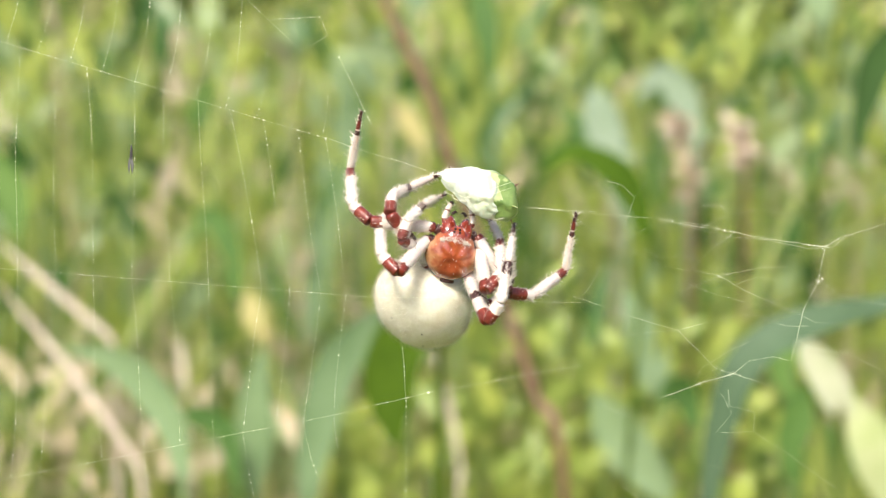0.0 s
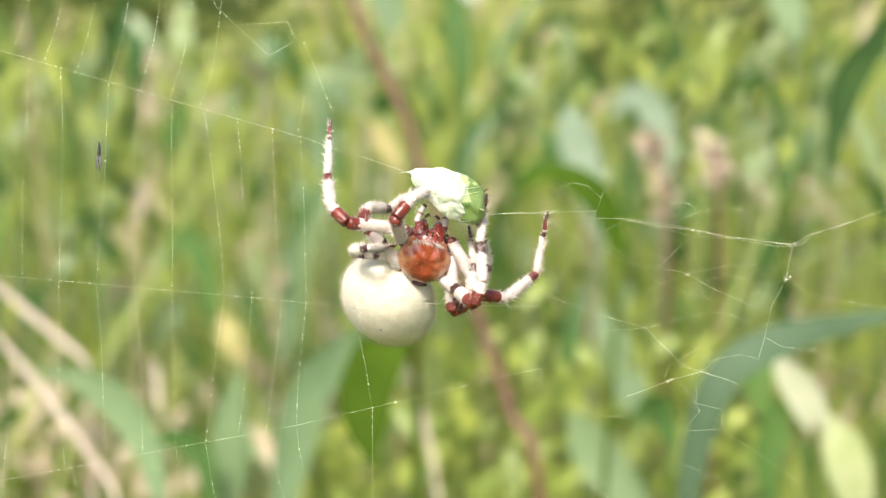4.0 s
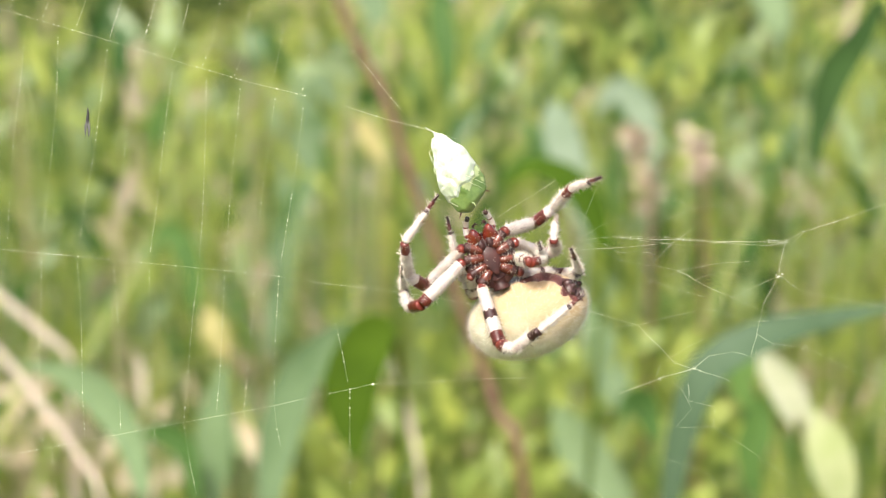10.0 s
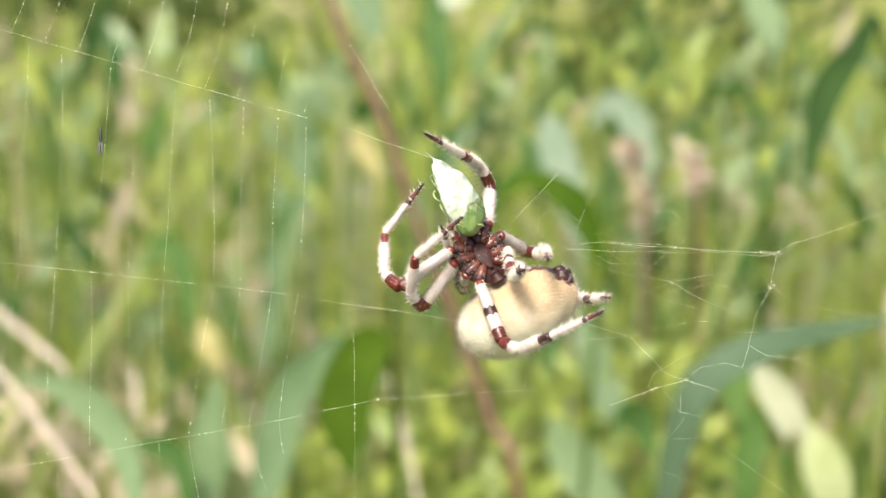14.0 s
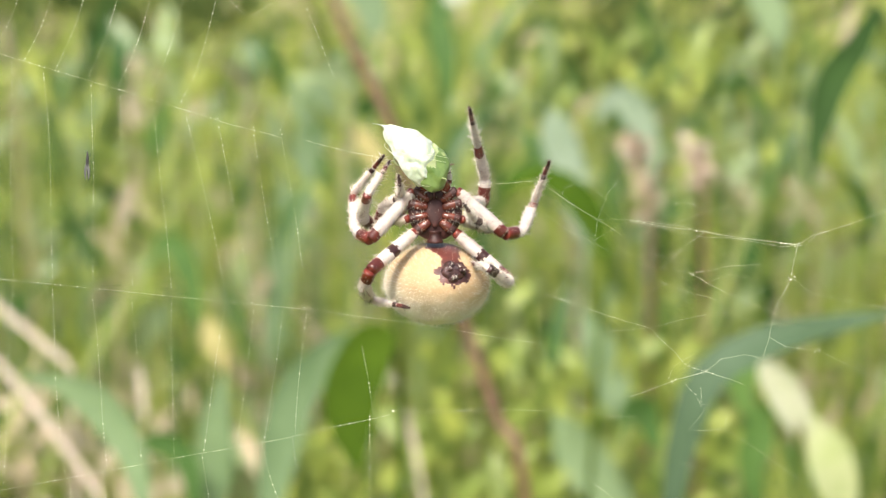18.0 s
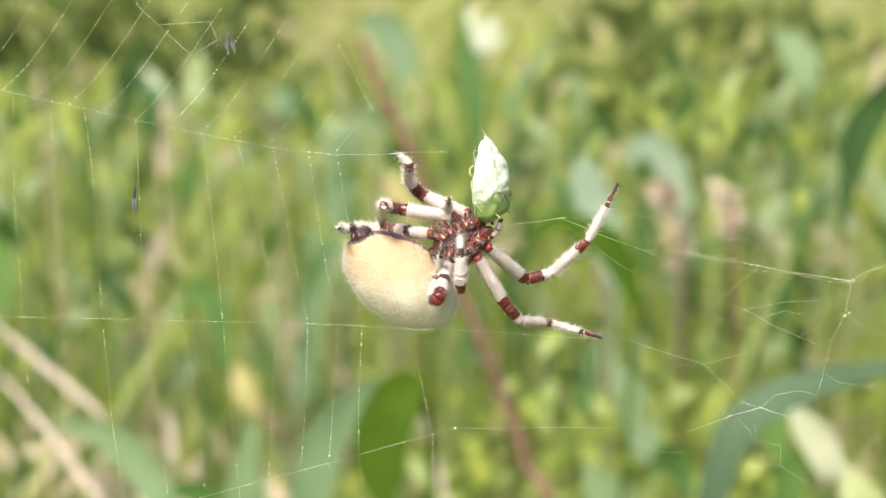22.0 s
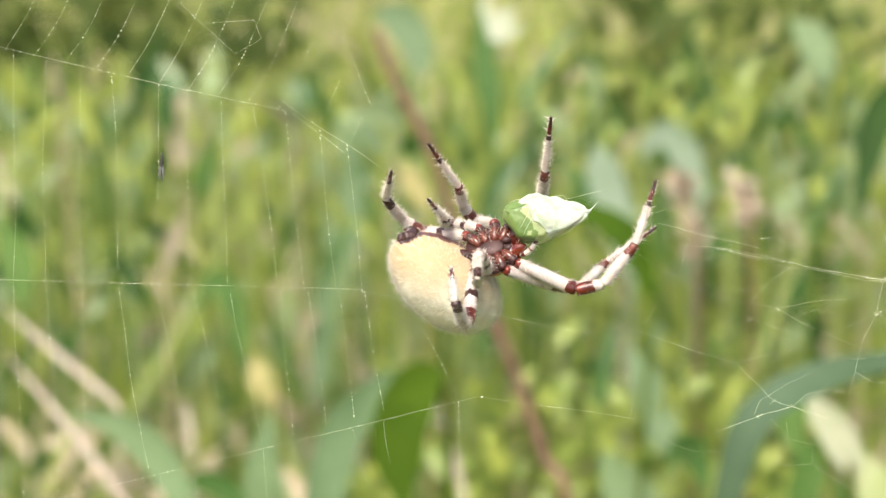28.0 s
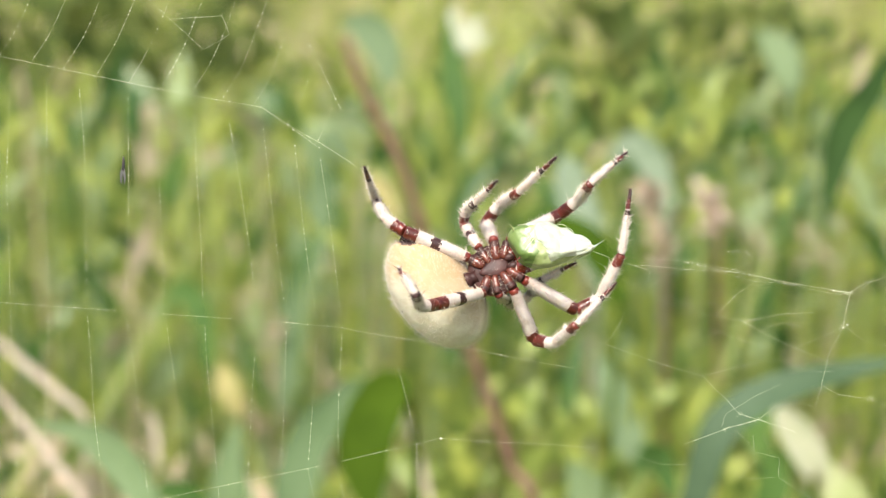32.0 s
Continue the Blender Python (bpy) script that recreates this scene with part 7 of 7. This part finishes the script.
    hang(22, ((5.61, 12.38), (18.28, 9.76), (25.87, 8.81)), ((2.66, -10.50), (22.24, -11.15), (28.59, -11.48)), ((1.81, -33.52), (28.13, -26.66), (39.50, -23.66)))
    hang(25, ((5.55, 12.52), (17.45, 9.47), (25.37, 7.22)), ((3.56, -10.39), (20.85, -11.33), (27.54, -11.61)), ((3.99, -33.10), (30.40, -26.70), (42.18, -23.90)))
    hang(29, ((6.36, 16.57), (18.10, 14.05), (25.29, 7.89)), ((1.85, -6.62), (19.89, -7.35), (26.59, -7.71)), ((1.98, -29.12), (28.41, -23.30), (40.14, -20.59)))
    hang(32, ((6.62, 16.88), (18.80, 14.59), (25.66, 9.66)), ((2.67, -9.45), (21.59, -11.02), (28.13, -11.70)), ((1.24, -32.59), (27.50, -27.53), (39.66, -24.92)))

    def moved(t, row, p):
        """Where a place of the resting web, on or near one radius, has gone."""
        rest, now = REST[row], states[t][row]
        k = 0 if p.x < rest[1][0] else 1
        u = (p.x - rest[k][0]) / (rest[k + 1][0] - rest[k][0])
        u = max(-2.2, min(1.6, u))
        a, b = Vector(now[k]) - Vector(rest[k]), Vector(now[k + 1]) - Vector(rest[k + 1])
        return p + a.lerp(b, u)

    def turned(p, q, a, b):
        """The rigid move in the web's plane that takes the span p-q onto a-b."""
        d, e = q - p, b - a
        angle = math.atan2(d.x * e.y - d.y * e.x, d.dot(e))
        m, n = (p + q) / 2000, (a + b) / 2000
        return Matrix.Translation((n.x, n.y, 0)) @ Matrix.Rotation(angle, 4, "Z") @ Matrix.Translation((-m.x, -m.y, 0))

    for ob, ra, p, rb, q in strands:
        walk(ob, [(t, turned(p, q, moved(t, ra, p), moved(t, rb, q))) for t in states])
    for ob, row, p in hanging + knots:
        walk(ob, [(t, Matrix.Translation((*(moved(t, row, p) - p) / 1000, 0))) for t in states])
    leaning = dict(zip(states, (0, -3, -9, -4, -3, -5, -8, -20, -29, -24, -17, -16)))
    for ob, row, p in upper:
        foot = Vector((*p / 1000, 0))
        walk(ob, [(t, Matrix.Translation((*moved(t, row, p) / 1000, 0)) @ Matrix.Rotation(radians(leaning[t]), 4, "Z") @ Matrix.Translation(-foot)) for t in states])
    # the zigzag corner swings about, and free lines follow the prey and the feet: rows of time and both ends
    walk(zigzag, [(t, Matrix.Translation(((x - 20.16) / 1000, (y - 12.73) / 1000, 0))) for t, x, y in ((0, 20.17, 12.73), (4, 19.42, 14.56), (7, 24.90, 15.75), (10, 24.19, 20.44), (12, 22.79, 20.88), (14, 24.43, 19.77), (17, 21.10, 18.57), (20, 13.31, 22.63), (22, 8.53, 20.94), (25, 10.84, 19.23), (29, 11.98, 20.55), (32, 12.01, 21.56))])

    def ends_walk(ob, rows):
        walk(ob, [(t, Matrix.Translation((ax / 1000, ay / 1000, 0.0002)) @ Matrix.Rotation(math.atan2(by - ay, bx - ax), 4, "Z")) for t, ax, ay, bx, by in rows])

    ends_walk(inner_radial, [(0, 23.11, 2.34, 26.66, 1.20), (4, 23.12, 4.89, 26.99, 3.59), (7, 25.01, 6.55, 31.24, 5.33), (10, 30.29, 7.69, 38.52, 5.33), (12, 29.29, 8.72, 37.43, 6.18), (14, 31.08, 6.67, 39.44, 3.70), (17, 27.53, 5.04, 34.87, 3.18), (20, 23.40, 4.68, 29.62, 3.62), (22, 25.87, 8.81, 41.19, 9.14), (25, 23.36, 7.92, 27.33, 0.80), (28, 17.87, 13.96, 29.54, 6.04), (29, 18.10, 14.05, 31.09, 4.11), (32, 18.80, 14.59, 30.67, 7.05)])
    ends_walk(low_outer, [(0, 35.24, -27.80, 60.16, -23.31), (4, 34.18, -26.57, 58.68, -20.99), (7, 33.02, -26.34, 54.25, -24.57), (10, 33.37, -25.12, 51.46, -24.42), (12, 32.79, -22.45, 47.25, -23.00), (14, 34.58, -25.40, 52.40, -24.37), (17, 34.91, -27.07, 52.33, -26.75), (20, 38.18, -27.36, 54.07, -27.93), (22, 39.50, -23.66, 57.86, -23.80), (25, 42.18, -23.90, 59.77, -24.43), (29, 40.14, -20.59, 57.47, -23.56), (32, 39.66, -24.92, 57.69, -26.23)])
    ends_walk(mid_outer, [(0, 25.46, -16.28, 46.76, -16.88), (4, 23.62, -14.73, 44.29, -15.13), (7, 21.76, -14.00, 34.52, -15.65), (10, 22.27, -12.29, 36.09, -14.29), (12, 22.82, -10.18, 35.36, -11.96), (14, 25.14, -13.06, 37.03, -15.05), (17, 25.15, -14.67, 37.02, -16.60), (20, 26.59, -15.11, 59.53, -19.92), (22, 28.59, -11.48, 56.01, -13.17), (25, 27.54, -11.61, 58.59, -15.29), (29, 26.59, -7.71, 58.29, -14.36), (32, 28.13, -11.70, 57.17, -17.09)])
    ends_walk(tether, [(0, 24.65, 12.06, 28.00, 5.02), (4, 23.58, 16.15, 27.01, 7.75), (7, 27.05, 19.58, 31.25, 11.03), (9, 29.79, 20.64, 33.71, 12.24), (10, 31.19, 14.40, 36.65, 7.55), (12, 31.11, 16.22, 35.56, 8.32), (14, 31.45, 16.61, 36.78, 7.54), (17, 25.00, 21.70, 27.61, 13.97), (20, 28.73, 17.44, 32.03, 11.00), (22, 26.17, 21.99, 30.47, 13.49), (25, 29.56, 22.72, 32.85, 14.89), (29, 24.03, 21.74, 26.39, 15.63), (32, 24.64, 21.97, 26.88, 17.21)])
    ends_walk(link_line, [(0, 46.89, -5.90, 59.49, -6.97), (4, 45.57, -4.42, 58.46, -4.09), (7, 55.00, -7.69, 69.11, -8.07), (10, 56.24, -9.49, 70.06, -8.54), (12, 54.50, -6.05, 68.67, -6.09), (14, 56.86, -7.76, 69.67, -8.21), (17, 53.97, 0.19, 64.00, -6.49), (20, 51.06, 0.06, 61.40, -5.74), (22, 52.18, 1.01, 62.20, -2.98), (25, 60.78, -3.62, 72.81, -4.09), (29, 61.89, -0.34, 73.90, -3.99), (32, 63.09, -4.77, 76.88, -5.95)])
    ends_walk(bridge, [(0, 46.89, -5.90, 54.80, -6.37), (4, 45.57, -4.42, 53.09, -4.06), (7, 47.96, -5.11, 55.37, 0.57), (10, 48.20, -5.43, 54.60, -1.43), (12, 54.17, -6.05, 60.91, -4.46), (14, 50.48, -4.58, 55.89, 1.11), (17, 46.09, -1.35, 53.97, 0.19), (20, 42.67, 0.07, 51.06, 0.06), (22, 44.78, 0.08, 52.18, 1.01), (25, 44.79, 1.80, 52.86, 3.52), (29, 49.16, 0.84, 55.22, 2.10), (32, 56.73, -2.68, 62.75, -4.77)])
    plane = spot(-0.03698, 0.18781, 0.49291, 0.8193, 0.5734, -0.0009, 0.0011)
    orb.matrix_world = plane
    walk(gnat, [(t, plane @ Matrix.Translation((x / 1000, y / 1000, 0))) for t, x, y in ((0, 0.00, -0.00), (4, -0.73, 2.86), (7, -0.71, 3.06), (10, -0.16, 6.09), (12, -0.20, 7.53), (14, 1.96, 5.25), (17, -0.12, 3.13), (20, 0.09, 1.20), (22, 1.76, 4.00), (25, 5.03, 3.42), (29, 2.59, 7.52), (32, 2.42, 7.37))])
    knot = Vector((0.00033, 0.00013, 0))
    for ob in bundle:
        walk(ob, [(t, Matrix.Translation(knot) @ Matrix.Rotation(radians(a), 4, "Z") @ Matrix.Translation(-knot)) for t, a in ((0, 0), (4, 1), (7, 9), (10, 8), (12, 8), (14, 6), (17, 1), (20, 2), (22, 0), (25, -2), (29, -1), (32, -1))])
    walk(midge, [
        (0, spot(-0.0124, 0.19632, 0.51626, 0.8193, 0.5734, -0.0009, 0.0011)),
        (19, spot(-0.01256, 0.19702, 0.51956, 0.8135, 0.5814, -0.0052, -0.0081)),
        (20, spot(-0.01859, 0.19614, 0.51846, 0.8096, 0.587, -0.0027, -0.006)),
        (20.5, spot(-0.02081, 0.19519, 0.51631, 0.8071, 0.5904, -0.0022, -0.0059)),
        (21, spot(-0.02307, 0.19451, 0.51481, 0.8056, 0.5925, -0.0007, -0.0048)),
        (22, spot(-0.02394, 0.1945, 0.51436, 0.8069, 0.5906, -0.0006, -0.0049)),
        (23, spot(-0.02171, 0.19409, 0.51376, 0.806, 0.5919, 0.0017, -0.0038)),
        (24, spot(-0.02132, 0.19499, 0.51715, 0.8057, 0.5922, 0.0044, -0.0023)),
        (25, spot(-0.02108, 0.19484, 0.51651, 0.8068, 0.5908, 0.0054, -0.0015)),
        (26.5, spot(-0.01833, 0.19694, 0.52294, 0.8069, 0.5906, 0.0054, -0.003)),
        (28, spot(-0.01651, 0.19766, 0.5244, 0.8086, 0.5884, 0.0046, -0.0038)),
        (32, spot(-0.01277, 0.19805, 0.52529, 0.807, 0.5905, -0.0039, -0.0086))])
    walk(tangle, [
        (0, spot(0.04498, 0.18423, 0.48313, 0.8193, 0.5734, -0.0009, 0.0011)),
        (1, spot(0.04581, 0.18435, 0.48397, 0.8167, 0.5771, -0.0019, -0.0008)),
        (2, spot(0.04524, 0.18432, 0.48462, 0.8131, 0.5821, -0.0041, -0.0029)),
        (3, spot(0.04362, 0.18428, 0.48473, 0.8136, 0.5813, -0.0044, -0.0042)),
        (4, spot(0.04408, 0.18441, 0.48553, 0.8159, 0.5782, -0.0053, -0.0056)),
        (7, spot(0.04387, 0.18437, 0.48534, 0.8149, 0.5795, -0.0059, -0.0044)),
        (8, spot(0.04396, 0.18433, 0.48529, 0.8137, 0.5813, -0.0059, -0.0048)),
        (9, spot(0.04451, 0.18461, 0.48612, 0.8166, 0.5772, -0.006, -0.0047)),
        (10, spot(0.04497, 0.18395, 0.4854, 0.8168, 0.5768, -0.0096, -0.0076)),
        (11, spot(0.04446, 0.18444, 0.48739, 0.8173, 0.5761, -0.0119, -0.0092)),
        (12, spot(0.04341, 0.18444, 0.48769, 0.8189, 0.5736, -0.0139, -0.0101)),
        (13, spot(0.0404, 0.18358, 0.48529, 0.816, 0.5777, -0.0147, -0.0111)),
        (14, spot(0.04462, 0.18391, 0.48563, 0.8146, 0.5799, -0.011, -0.0083)),
        (17, spot(0.0444, 0.18357, 0.48467, 0.8146, 0.5799, -0.0093, -0.0108)),
        (18, spot(0.04649, 0.18407, 0.48589, 0.8152, 0.579, -0.008, -0.01)),
        (19, spot(0.04739, 0.18417, 0.48535, 0.8135, 0.5814, -0.0052, -0.0081)),
        (20, spot(0.04741, 0.18417, 0.48428, 0.8096, 0.587, -0.0027, -0.006)),
        (21, spot(0.04858, 0.18449, 0.48436, 0.8056, 0.5925, -0.0007, -0.0048)),
        (22, spot(0.0494, 0.18523, 0.48681, 0.8069, 0.5906, -0.0006, -0.0049)),
        (23, spot(0.05134, 0.18531, 0.4862, 0.806, 0.5919, 0.0017, -0.0038)),
        (24, spot(0.05174, 0.18554, 0.48587, 0.8057, 0.5922, 0.0044, -0.0023)),
        (25, spot(0.05178, 0.1855, 0.48534, 0.8068, 0.5908, 0.0054, -0.0015)),
        (28, spot(0.05122, 0.18531, 0.48554, 0.8086, 0.5884, 0.0046, -0.0038)),
        (29, spot(0.05072, 0.18513, 0.48578, 0.8094, 0.5873, 0.0025, -0.0048)),
        (30, spot(0.04994, 0.18519, 0.48617, 0.8102, 0.5861, 0.0016, -0.0045)),
        (31, spot(0.05056, 0.18455, 0.48535, 0.8084, 0.5886, -0.0017, -0.0065)),
        (32, spot(0.05107, 0.18429, 0.48546, 0.807, 0.5905, -0.0039, -0.0086))])


motions()
